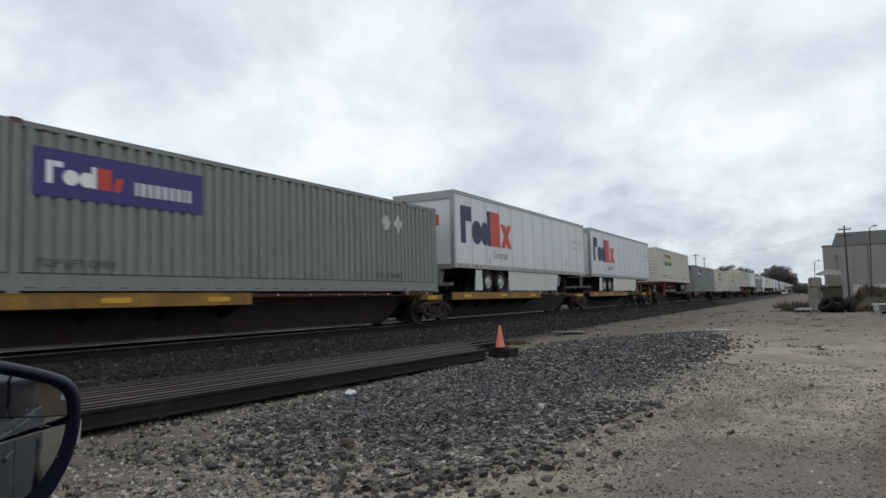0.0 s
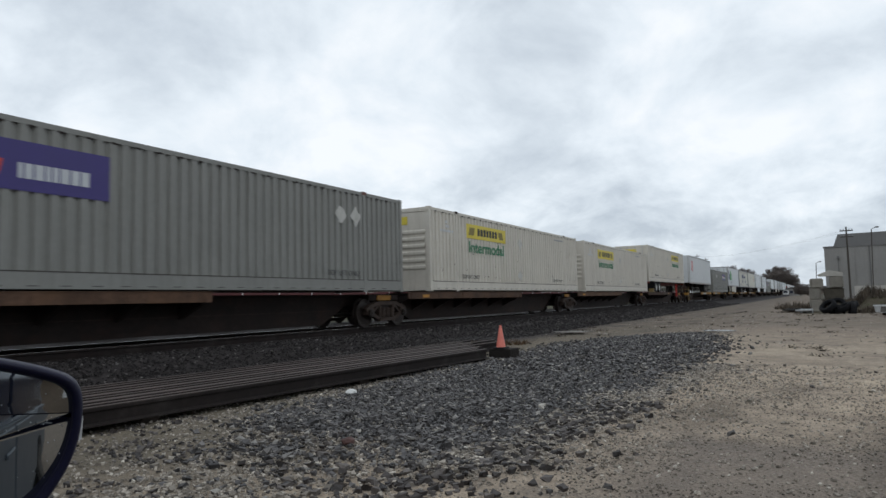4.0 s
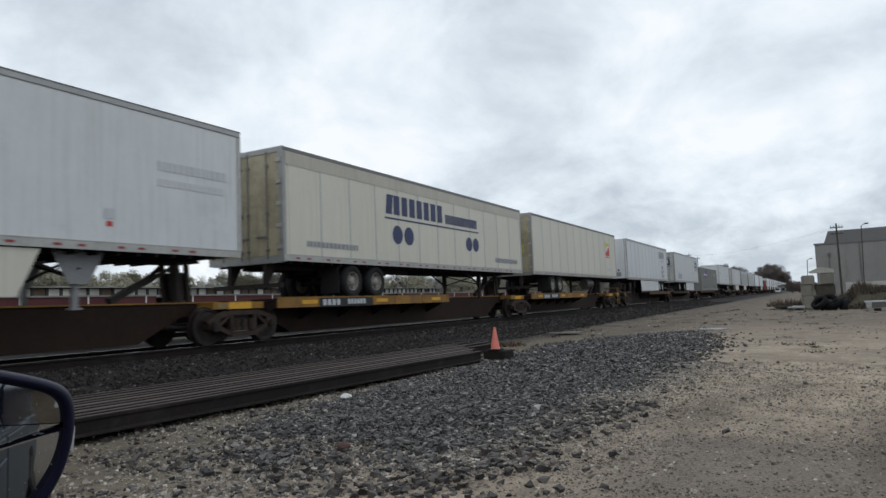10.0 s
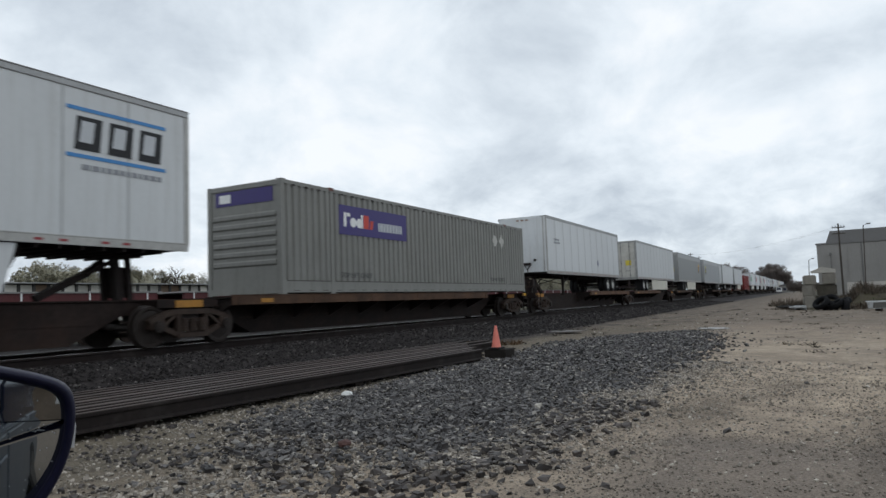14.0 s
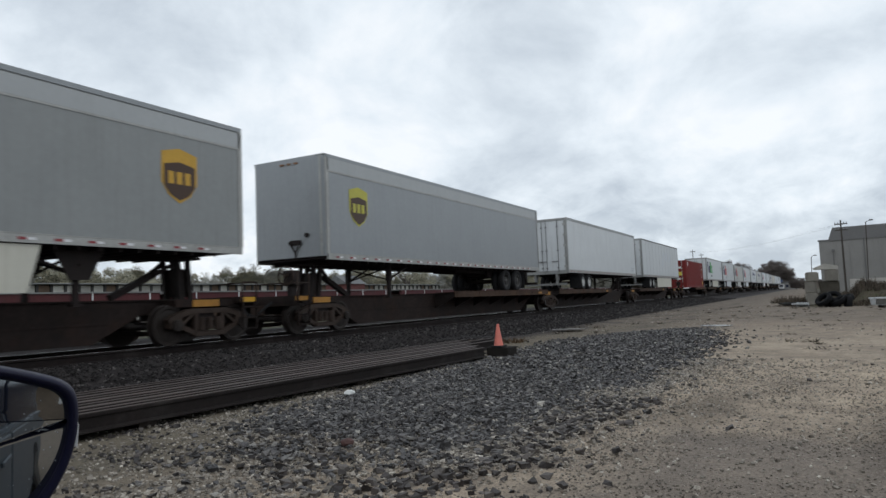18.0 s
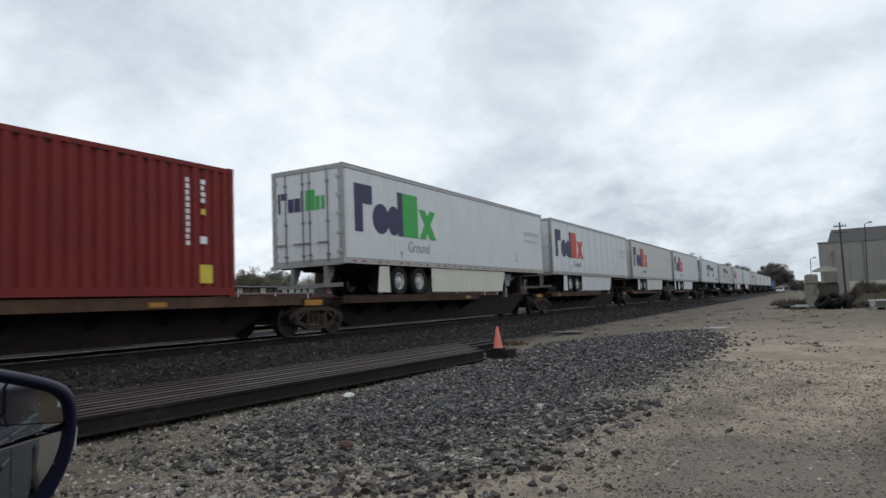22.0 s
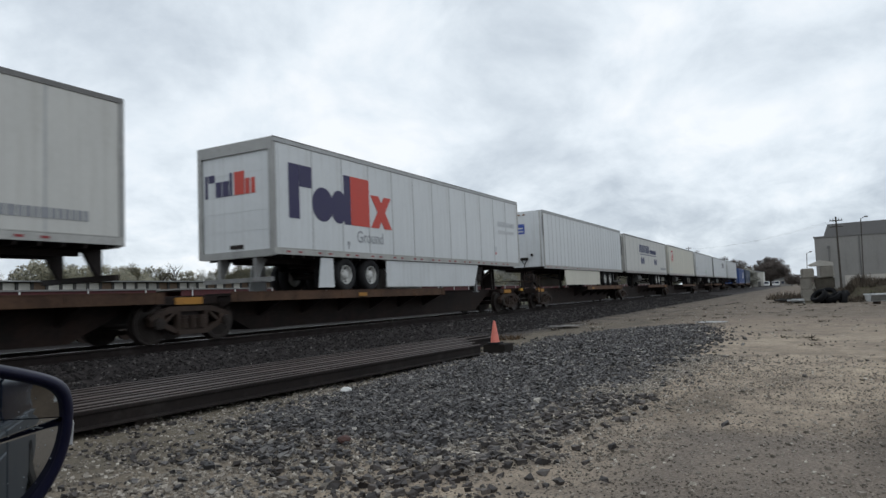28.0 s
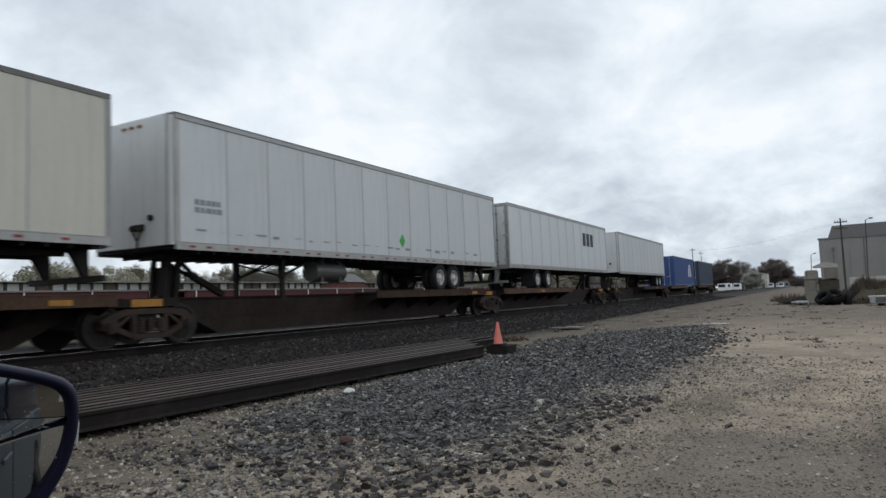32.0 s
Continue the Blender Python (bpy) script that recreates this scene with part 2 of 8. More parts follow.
SIGN_YELLOW = surface("yellow_sign_panel", (0.62, 0.50, 0.05), 0.5, vary=0.08, scale=2, streak=0.15)
SIGN_GREEN = surface("dark_green_lettering", (0.025, 0.17, 0.075), 0.5, vary=0.06, scale=2)
BLACK_PAINT = surface("black_paint", (0.025, 0.026, 0.028), 0.45, vary=0.15, scale=3, spec=0.22)
WHITE_PAINT = surface("white_sign_paint", (0.78, 0.78, 0.77), 0.5, vary=0.05, scale=3)
BROWN_SHIELD = surface("dark_brown_shield_paint", (0.055, 0.024, 0.010), 0.45, vary=0.08, scale=3)
GOLD = surface("golden_shield_paint", (0.58, 0.33, 0.03), 0.45, vary=0.08, scale=3)
LOGO_RED = surface("red_sign_paint", (0.48, 0.035, 0.03), 0.5, vary=0.08, scale=3)
BRIGHT_RED = surface("bright_red_leg_paint", (0.42, 0.025, 0.018), 0.5, vary=0.15, scale=4, grime=0.2)
ORANGE_STEEL = surface("dark_red_chassis_paint", (0.17, 0.026, 0.016), 0.6, vary=0.2, scale=3, grime=0.5)
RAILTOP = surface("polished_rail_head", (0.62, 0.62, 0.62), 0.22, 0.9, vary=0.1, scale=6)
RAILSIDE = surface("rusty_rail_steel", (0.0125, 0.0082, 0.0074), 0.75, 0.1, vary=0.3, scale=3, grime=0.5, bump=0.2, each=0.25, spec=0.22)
WOOD_TIE = surface("creosoted_sleeper_wood", (0.045, 0.036, 0.030), 0.9, vary=0.3, scale=4, bump=0.5, each=0.2, spec=0.22)
CONE_PINK = surface("faded_orange_cone_plastic", (0.72, 0.20, 0.15), 0.55, vary=0.1, scale=6, grime=0.15)

# ---- mesh helpers ----
CACHE = {}


def box(bm, x0, x1, y0, y1, z0, z1):
    x0, x1 = min(x0, x1), max(x0, x1)
    bmesh.ops.create_cube(bm, size=1, matrix=Matrix.Translation(((x0 + x1) / 2, (y0 + y1) / 2, (z0 + z1) / 2)) @ Matrix.Diagonal((x1 - x0, y1 - y0, z1 - z0, 1)))


def beam(bm, a, b, w, h=None):
    """A straight bar of width w and height h from a to b."""
    a, b = Vector(a), Vector(b)
    q = (b - a).to_track_quat("X", "Z").to_matrix().to_4x4()
    bmesh.ops.create_cube(bm, size=1, matrix=Matrix.Translation((a + b) / 2) @ q @ Matrix.Diagonal(((b - a).length, w, h or w, 1)))


def drum(bm, c, r, y0, y1, seg=24, r2=None, axis="Y"):
    """A cylinder or cone across y (or x, z) round the centre c."""
    turn = {"Y": pose(0, 0, 0, 90), "X": pose(0, 0, 0, 0, 90), "Z": Matrix.Identity(4)}[axis]
    mid = {"Y": Vector((0, (y0 + y1) / 2, 0)), "X": Vector(((y0 + y1) / 2, 0, 0)), "Z": Vector((0, 0, (y0 + y1) / 2))}[axis]
    bmesh.ops.create_cone(bm, cap_ends=True, segments=seg, radius1=r, radius2=r if r2 is None else r2, depth=abs(y1 - y0),
                          matrix=Matrix.Translation(Vector(c) + mid) @ turn)


def prism(bm, pts, a, b, axis="Y"):
    """A flat outline, drawn in (x, z) for axis Y or (y, z) for axis X, given thickness from a to b."""
    def at(p, d):
        return (p[0], d, p[1]) if axis == "Y" else ((d, p[0], p[1]) if axis == "X" else (p[0], p[1], d))
    lo = [bm.verts.new(at(p, a)) for p in pts]
    hi = [bm.verts.new(at(p, b)) for p in pts]
    n = len(pts)
    bm.faces.new(lo)
    bm.faces.new(hi[::-1])
    for i in range(n):
        bm.faces.new((lo[i], hi[i], hi[(i + 1) % n], lo[(i + 1) % n]))


def soften(bm, width=0.02, seg=1):
    bmesh.ops.bevel(bm, geom=bm.edges[:], offset=width, segments=seg, affect="EDGES", clamp_overlap=True)


def mesh_of(name, bm, material, smooth=False):
    bmesh.ops.recalc_face_normals(bm, faces=bm.faces)
    me = bpy.data.meshes.new(name)
    bm.to_mesh(me)
    bm.free()
    me.materials.append(material)
    if smooth:
        for p in me.polygons:
            p.use_smooth = True
    return me


def part(name, bm, material, parent, label="", at=None, smooth=False):
    """Links bm as one mesh object under a thing or a part."""
    ob = new(name, mesh_of(name, bm, material, smooth))
    ob.parent = parent
    if at:
        ob.location = at
    return tagged(ob, label, kind="stuff")


def shared(name, key, build, material, parent, label="", at=None, smooth=False):
    """Like part, with the mesh built once for each key and material."""
    k = (name, key, material.name)
    if k not in CACHE:
        bm = bmesh.new()
        build(bm)
        CACHE[k] = mesh_of(name, bm, material, smooth)
    ob = new(name, CACHE[k])
    ob.parent = parent
    if at is not None:
        ob.location = at
    if label:
        ob["label"] = label
    return ob


def thing(name, label, category, group="", at=(0, 0, 0), kind=""):
    ob = new(name)
    ob.empty_display_size = 0.3
    ob.location = at
    return tagged(ob, label, category, group, kind)


def words(name, text, height, material, parent, at, width=None, turn=(90, 0, 0), label="", lean=0.0, bold=0.0):
    """Raised lettering in the built-in font, each letter a part of its own."""
    k = ("words", text, height, material.name, width, lean, bold)
    if k not in CACHE:
        cu = bpy.data.curves.new(name, "FONT")
        cu.body, cu.size, cu.extrude, cu.shear, cu.offset = text, height * 1.38, 0.003, lean, bold
        tmp = bpy.data.objects.new(name, cu)
        scene.collection.objects.link(tmp)
        me = bpy.data.meshes.new_from_object(tmp.evaluated_get(bpy.context.evaluated_depsgraph_get()))
        bpy.data.objects.remove(tmp)
        co = [v.co.copy() for v in me.vertices]
        if width:
            xs = [c.x for c in co]
            x0, k2 = min(xs), width / (max(xs) - min(xs))
            for c in co:
                c.x = (c.x - x0) * k2
        faces = [tuple(p.vertices) for p in me.polygons]
        spans = sorted((min(co[i].x for i in f), max(co[i].x for i in f)) for f in faces)
        cuts = []
        for a, b in spans:
            if cuts and a <= cuts[-1][1] + 1e-5:
                cuts[-1][1] = max(cuts[-1][1], b)
            else:
                cuts.append([a, b])
        CACHE[k] = []
        for a, b in cuts:
            mine = [f for f in faces if a - 1e-5 <= co[f[0]].x <= b + 1e-5]
            used = sorted({i for f in mine for i in f})
            at_new = {i: n for n, i in enumerate(used)}
            piece = bpy.data.meshes.new("letter")
            piece.from_pydata([co[i] for i in used], [], [tuple(at_new[i] for i in f) for f in mine])
            piece.materials.append(material)
            CACHE[k].append(piece)
    for piece in CACHE[k]:
        ob = new("letter", piece)
        ob.parent, ob.location = parent, at
        ob.rotation_euler = [radians(a) for a in turn]
        if label:
            tagged(ob, label)


def plates(name, outlines, material, parent, y, label="", thick=0.004, at=None):
    """Painted or stuck-on flat shapes on the near side: outlines in (x, z)."""
    for o in outlines:
        bm = bmesh.new()
        prism(bm, o, y - thick, y)
        ob = part(name, bm, material, parent, label, at)
    return ob


def rect(x0, x1, z0, z1, lean=0.0):
    return [(x0, z0), (x1, z0), (x1 + lean, z1), (x0 + lean, z1)]


def disc(x, z, r, n=20, rz=None):
    return [(x + r * math.cos(i * math.tau / n), z + (rz or r) * math.sin(i * math.tau / n)) for i in range(n)]


# ---- the train's numbers ----
SIDE_Y, RAIL_Z = 11.409, 0.45           # the cargo's near side, and the rail head
BOX_W = 2.59
DECK = 1.02                             # the cars' deck above the rail


def gone(t):
    """How far the train has come at t seconds, counted from 16 s."""
    u = t - 16
    return 18.933 * u - 0.00574 * u * u - 0.0000566 * u ** 3


MOVERS = []                              # things and their place along the train
AXLES = []                               # wheelsets: object, x in the train, its pose in the bogie


def on_train(ob, x):
    MOVERS.append((ob, x))
    ob.location = (x - gone(0), SIDE_Y, RAIL_Z)
    return ob


PALE_RAIL = surface("pale_grey_top_rail", (0.36, 0.365, 0.365), 0.45, 0.2, vary=0.12, scale=1.5, streak=0.3, grime=0.2, grime_col=(0.14, 0.12, 0.10))
BRACKET = surface("grey_bracket_paint", (0.24, 0.245, 0.25), 0.5, vary=0.15, scale=2, grime=0.4)
SEAM = surface("grey_panel_seam", (0.40, 0.41, 0.41), 0.5, 0.0, vary=0.12, scale=2, streak=0.3)


# ---- road wheels, undercarriages and boxes ----
def tyre_mesh(bm):
    prof = [(0.27, 0.02), (0.42, 0.0), (0.46, 0.03), (0.46, 0.24), (0.42, 0.27), (0.27, 0.25)]
    n = 28
    rings = [[bm.verts.new((r * math.cos(i * math.tau / n), y, r * math.sin(i * math.tau / n))) for i in range(n)] for r, y in prof]
    for a, b in zip(rings, rings[1:] + rings[:1]):
        for i in range(n):
            bm.faces.new((a[i], a[(i + 1) % n], b[(i + 1) % n], b[i]))


def rim_mesh(bm):
    n = 24
    prof = [(0.28, 0.02), (0.255, 0.02), (0.235, 0.10), (0.16, 0.13), (0.11, 0.04), (0.06, 0.02), (0.0, 0.02)]
    rings = [[bm.verts.new((r * math.cos(i * math.tau / n), y, r * math.sin(i * math.tau / n))) for i in range(n)] for r, y in prof[:-1]]
    for a, b in zip(rings, rings[1:]):
        for i in range(n):
            bm.faces.new((a[i], a[(i + 1) % n], b[(i + 1) % n], b[i]))
    bm.faces.new(rings[-1])
    for i in range(8):
        a = i * math.tau / 8
        drum(bm, (0.135 * math.cos(a), 0.06, 0.135 * math.sin(a)), 0.016, -0.02, 0.04, 6)


def rim_hole_mesh(bm):
    for i in range(5):
        a = i * math.tau / 5
        drum(bm, (0.20 * math.cos(a), 0.098, 0.20 * math.sin(a)), 0.032, 0.0, 0.03, 10)


def road_wheel(parent, x, far, rim=RIM):
    y = 0.06 if not far else BOX_W - 0.06 - 0.56
    w = shared("wheel", "tyre", tyre_mesh, RUBBER, parent, at=(x, y, DECK + 0.46), smooth=True)
    shared("rim", rim.name, rim_mesh, rim, w, at=(0, 0, 0), smooth=False)
    if not far:
        tagged(shared("rim_hole", "hole", rim_hole_mesh, BLACK_PAINT, w), kind="stuff")
    shared("inner_tyre", "tyre", tyre_mesh, RUBBER, w, at=(0, 0.30, 0), smooth=True)
    return w


def undercarriage(root, axles, z_top, L, rear0, steel=DARK, rim=RIM):
    """Axles, suspension frame and mudguards under the rear end; rear0 is the rear end's side: +1 when x grows inward."""
    lo, hi = min(axles) - 0.75, max(axles) + 0.75

    def frame_mesh(bm):
        for y in (0.62, BOX_W - 0.74):
            box(bm, lo, hi, y, y + 0.12, z_top - 0.32, z_top - 0.02)
            for a in axles:
                prism(bm, [(a - 0.30, z_top - 0.25), (a + 0.30, z_top - 0.25), (a + 0.16, DECK + 0.50), (a - 0.16, DECK + 0.50)], y + 0.01, y + 0.11)
        for a in axles:
            drum(bm, (a, 0, DECK + 0.46), 0.075, 0.32, BOX_W - 0.32, 10)
            box(bm, a - 0.2, a + 0.2, 0.66, BOX_W - 0.66, DECK + 0.62, DECK + 0.74)
        box(bm, lo, hi, 1.0, 1.6, z_top - 0.24, z_top - 0.06)
    shared("suspension_frame", tuple(round(a, 2) for a in axles) + (round(z_top, 2),), frame_mesh, steel, root)
    for a in axles:
        road_wheel(root, a, False, rim)
        road_wheel(root, a, True, rim)


def flap_mesh(bm):
    box(bm, -0.012, 0.012, 0.05, 0.66, DECK + 0.12, DECK + 0.86)


def trailer(num, r, L, top, nose_first, paint, label, doors="swing", skirt=None, skirt_paint=None, axles=(3.03, 4.27), reefer=False, rail=None,
            panel=1.22, posts=None, gear=True, marks=True, trim=None, pipe=False, band=False, tank=False, sticker=False, pale_bracket=False):
    """A box semi-trailer; its near end is x = 0. nose_first: the nose is the near end."""
    root = thing("semi_trailer", label, "trailer", "semi-trailers on the train")
    on_train(root, r)
    rail, trim = rail or RAILCOL, trim or (PALE_RAIL if paint in (WHITE, WHITE2) else ROOF_DARK)
    bot = 1.96

    def fx(x):
        return L - x if nose_first else x
    key = (round(L, 2), round(top, 2), nose_first)

    def body_mesh(bm):
        rr = 0.16
        outline = [(0.06, 0.006), (L - rr, 0.006), (L - 0.05, 0.05), (L - 0.006, rr), (L - 0.006, BOX_W - rr), (L - 0.05, BOX_W - 0.05), (L - rr, BOX_W - 0.006), (0.06, BOX_W - 0.006)]
        prism(bm, [(fx(x), y) for x, y in outline], bot + 0.1, top - 0.05, axis="Z")
        box(bm, fx(0.06), fx(L - 0.02), 0.3, BOX_W - 0.3, top - 0.06, top - 0.02)
    shared("body", key, body_mesh, paint, root)
    n = max(1, int((L - 0.5) // panel))
    w = (L - 0.42) / n

    def panel_mesh(bm):
        box(bm, 0.008, w - 0.008, -0.004, 0.004, bot + 0.17, top - 0.13)

    def seam_mesh(bm):
        box(bm, -0.028, 0.014, -0.009, 0.004, bot + 0.165, top - 0.12)
    for i in range(n):
        shared("side_panel", key + (n,), panel_mesh, paint, root, at=(0.21 + i * w, 0, 0))
        if i:
            shared("panel_seam", key, seam_mesh, SEAM, root, at=(0.21 + i * w, 0, 0))

    def top_mesh(bm):
        box(bm, fx(0.02), fx(L - 0.10), -0.014, 0.05, top - 0.11, top - 0.01)
        box(bm, fx(0.02), fx(L - 0.10), BOX_W - 0.05, BOX_W + 0.014, top - 0.11, top - 0.01)
        box(bm, fx(0.02), fx(L - 0.05), 0.02, BOX_W - 0.02, top - 0.025, top)
    shared("top_rail", key, top_mesh, trim, root)
    if trim is PALE_RAIL:
        def edge_mesh(bm):
            box(bm, fx(0.02), fx(L - 0.09), -0.020, 0.03, top - 0.012, top + 0.012)
            # Thin dark strip: the shadow line under the top rail, put in as a shape.
            box(bm, fx(0.02), fx(L - 0.10), -0.0145, -0.005, top - 0.128, top - 0.112)
        shared("roof_edge", key, edge_mesh, ROOF_DARK, root, "dark roof edge, and a shadow line drawn under the rail")

    def low_mesh(bm):
        prism(bm, [(-0.016, bot), (0.05, bot), (0.05, bot + 0.165), (-0.022, bot + 0.165), (-0.022, bot + 0.148), (-0.016, bot + 0.145)], fx(0.02), fx(L - 0.12), axis="X")

    def low_mesh_far(bm):
        box(bm, fx(0.02), fx(L - 0.12), BOX_W - 0.05, BOX_W + 0.016, bot, bot + 0.165)
    shared("bottom_rail", key, low_mesh, rail, root)
    shared("bottom_rail", key + (1,), low_mesh_far, rail, root)

    def floor_mesh(bm):
        box(bm, fx(0.1), fx(L - 0.1), 0.06, BOX_W - 0.06, bot + 0.03, bot + 0.10)
        for i in range(int((L - 0.6) / 0.42)):
            box(bm, fx(0.3 + i * 0.42), fx(0.36 + i * 0.42), 0.05, BOX_W - 0.05, bot - 0.07, bot + 0.03)
        for y in (0.78, BOX_W - 0.88):
            box(bm, fx(0.4), fx(7.2), y, y + 0.10, bot - 0.17, bot - 0.05)
    shared("floor_frame", key, floor_mesh, DARK, root)
    if marks:
        def mark_mesh(bm):
            box(bm, 0, 0.15, -0.022, -0.015, bot + 0.05, bot + 0.095)
        k = int((L - 0.8) / 0.62)
        for i in range(k):
            shared("reflector", key, mark_mesh, RED_MARK, root, at=(0.45 + (i // 2) * 1.24 + (i % 2) * (0.62 if paint in (SILVER, DARK_SILVER) else 0.44), 0, 0))
            if paint in (SILVER, DARK_SILVER):
                shared("reflector", key, mark_mesh, WHITE_MARK, root, at=(0.60 + i * 0.62, 0, 0))
    if band:
        def band_mesh(bm):
            box(bm, fx(0.12), fx(L - 0.2), -0.013, -0.009, top - 0.46, top - 0.112)
        shared("top_band", key, band_mesh, BAND, root, "grey-brown band")
    if tank:
        def tank_drum(bm):
            x = fx(L - 5.6)
            drum(bm, (x, 0.52, bot - 0.36), 0.27, -0.65, 0.65, 20, axis="X")
            for d in (-0.4, 0.4):
                box(bm, x + d - 0.03, x + d + 0.03, 0.30, 0.74, bot - 0.66, bot)
        shared("fuel_tank", key, tank_drum, surface("dull_tank_metal", (0.10, 0.095, 0.09), 0.5, 0.4, vary=0.2, scale=3, grime=0.4), root, "dull metal fuel tank")
    if pipe:
        def pipe_mesh(bm):
            e = fx(L + 0.16)
            for y in (0.28, 0.42):
                beam(bm, (e, y, bot + 0.45), (e, y, top - 0.18), 0.035)
            for z in (bot + 0.45, bot + 1.3, top - 0.9, top - 0.18):
                beam(bm, (e, 0.28, z), (fx(L - 0.02), 0.28, z), 0.03)
                beam(bm, (e, 0.28, z), (e, 0.42, z), 0.03)
        shared("air_line_bracket", key, pipe_mesh, RAILCOL, root, "pale bent pipe bracket")
    if sticker:
        def sticker_mesh(bm):
            box(bm, fx(0.012), fx(0.016), 0.42, 0.86, bot + 1.05, bot + 1.45)
        shared("door_placard", key, sticker_mesh, SIGN_YELLOW, root, "yellow placard")
    # rear end

    def rear_mesh(bm):
        box(bm, fx(0.0), fx(0.11), -0.012, 0.13, bot - 0.02, top - 0.005)
        box(bm, fx(0.0), fx(0.11), BOX_W - 0.13, BOX_W + 0.012, bot - 0.02, top - 0.005)
        box(bm, fx(0.0), fx(0.11), 0.13, BOX_W - 0.13, top - (0.30 if doors == "roll" else 0.14), top - 0.005)
        box(bm, fx(0.0), fx(0.14), 0.13, BOX_W - 0.13, bot - 0.04, bot + 0.14)
    shared("rear_frame", key + (doors,), rear_mesh, surface("trailer_rear_frame", (0.30, 0.30, 0.29), 0.45, 0.3, vary=0.12, scale=2, grime=0.3), root)
    if doors == "swing":
        for k, (y0, y1) in enumerate(((0.14, BOX_W / 2 - 0.004), (BOX_W / 2 + 0.004, BOX_W - 0.14))):
            def door_mesh(bm, y0=y0, y1=y1):
                box(bm, fx(0.015), fx(0.07), y0, y1, bot + 0.15, top - 0.15)
            d = shared("door", key + (k,), door_mesh, DOOR_CREAM if paint is CREAM else DOOR_WHITE if paint is WHITE else paint, root)

            def rod_mesh(bm, y0=y0, y1=y1):
                for y in ((y0 + 0.38, y1 - 0.12) if k == 0 else (y0 + 0.12, y1 - 0.38)):
                    drum(bm, (fx(-0.008), y, 0), 0.017, bot + 0.06, top - 0.08, 8, axis="Z")
                    for z in (bot + 0.25, bot + 1.2, top - 0.5):
                        box(bm, fx(-0.03), fx(0.02), y - 0.05, y + 0.05, z, z + 0.06)
                    box(bm, fx(-0.035), fx(0.0), y - 0.02, y + 0.36, bot + 0.62, bot + 0.66)
            shared("locking_bar", key + (k,), rod_mesh, surface("door_hardware", (0.20, 0.20, 0.20), 0.4, 0.7, vary=0.2, scale=5), d)

            def hinge_mesh(bm, y0=y0, y1=y1):
                y = y0 - 0.11 if k == 0 else y1 - 0.05
                for i in range(5):
                    z = bot + 0.3 + i * (top - bot - 0.7) / 4
                    box(bm, fx(-0.03), fx(0.02), y, y + 0.16, z, z + 0.09)
            shared("hinge", key + (k,), hinge_mesh, rail, d)
    elif doors == "roll":
        def slat_mesh(bm):
            box(bm, fx(0.05), fx(0.075), 0.13, BOX_W - 0.13, 0.0, pitch - 0.006)
        m = int((top - bot - 0.46) / 0.46)
        pitch = (top - bot - 0.445) / m
        for i in range(m):
            shared("door_slat", key, slat_mesh, paint, root, at=(0, 0, bot + 0.143 + i * pitch))

        def latch_mesh(bm):
            box(bm, fx(0.03), fx(0.05), 1.05, 1.5, bot + 0.20, bot + 0.30)
        shared("latch", key, latch_mesh, DARK, root)

    def guard_mesh(bm):
        box(bm, fx(0.02), fx(0.12), 0.12, BOX_W - 0.12, bot - 0.66, bot - 0.55)
        for y in (0.62, BOX_W - 0.74):
            prism(bm, [(fx(0.04), bot - 0.58), (fx(0.12), bot - 0.58), (fx(0.45), bot - 0.02), (fx(0.04), bot - 0.02)], y, y + 0.12)
    shared("underride_guard", key, guard_mesh, surface("dull_grey_guard_paint", (0.20, 0.20, 0.195), 0.55, 0.1, vary=0.2, scale=3, grime=0.5) if paint is WHITE2 else DARK, root)
    ax = [fx(a) for a in axles]
    undercarriage(root, ax, bot, L, 1, rim=RIM_DARK if paint in (SILVER, DARK_SILVER) else RIM_DIRTY if paint is CREAM or num == 9 else RIM)
    shared("mud_flap", (nose_first, round(L, 2)), flap_mesh, RUBBER, root, at=(fx(min(axles) - 0.72), 0, 0))
    # landing gear
    if gear:
        def leg_mesh(bm):
            box(bm, -0.07, 0.07, 0, 0.14, bot - 0.55, bot)
            box(bm, -0.05, 0.05, 0.02, 0.12, bot - 1.04, bot - 0.5)
            box(bm, -0.10, 0.10, -0.02, 0.16, bot - 1.08, bot - 1.04)
        g = fx(L - 3.8)
        for y in (0.42, BOX_W - 0.56):
            shared("landing_leg", (), leg_mesh, BRACKET if pale_bracket else DARK, root, at=(g, y, 0))

        def brace_mesh(bm):
            beam(bm, (g, 0.5, bot - 0.5), (fx(L - 5.0), 0.5, bot - 0.03), 0.05)
            beam(bm, (g, BOX_W - 0.5, bot - 0.5), (fx(L - 5.0), BOX_W - 0.5, bot - 0.03), 0.05)
            beam(bm, (g, 0.5, bot - 0.5), (g, BOX_W - 0.5, bot - 0.1), 0.04)
            beam(bm, (g, 0.5, bot - 0.1), (g, BOX_W - 0.5, bot - 0.5), 0.04)
            beam(bm, (g - 0.02, 0.3, bot - 0.32), (g, 0.5, bot - 0.32), 0.03)
        shared("gear_brace", key, brace_mesh, DARK, root)
    if skirt:
        def bracket_mesh(bm):
            g = fx(L - 3.8)
            prism(bm, [(g - 0.52, bot - 0.005), (g + 0.52, bot - 0.005), (g + 0.19, bot - 0.6), (g - 0.19, bot - 0.6)], 0, 0.02)
        for y in (0.36, BOX_W - 0.38):
            shared("gear_bracket", key, bracket_mesh, BRACKET if pale_bracket and num != 30 else DARK, root, "grey bracket plate" if pale_bracket and num != 30 else "", at=(0, y, 0))
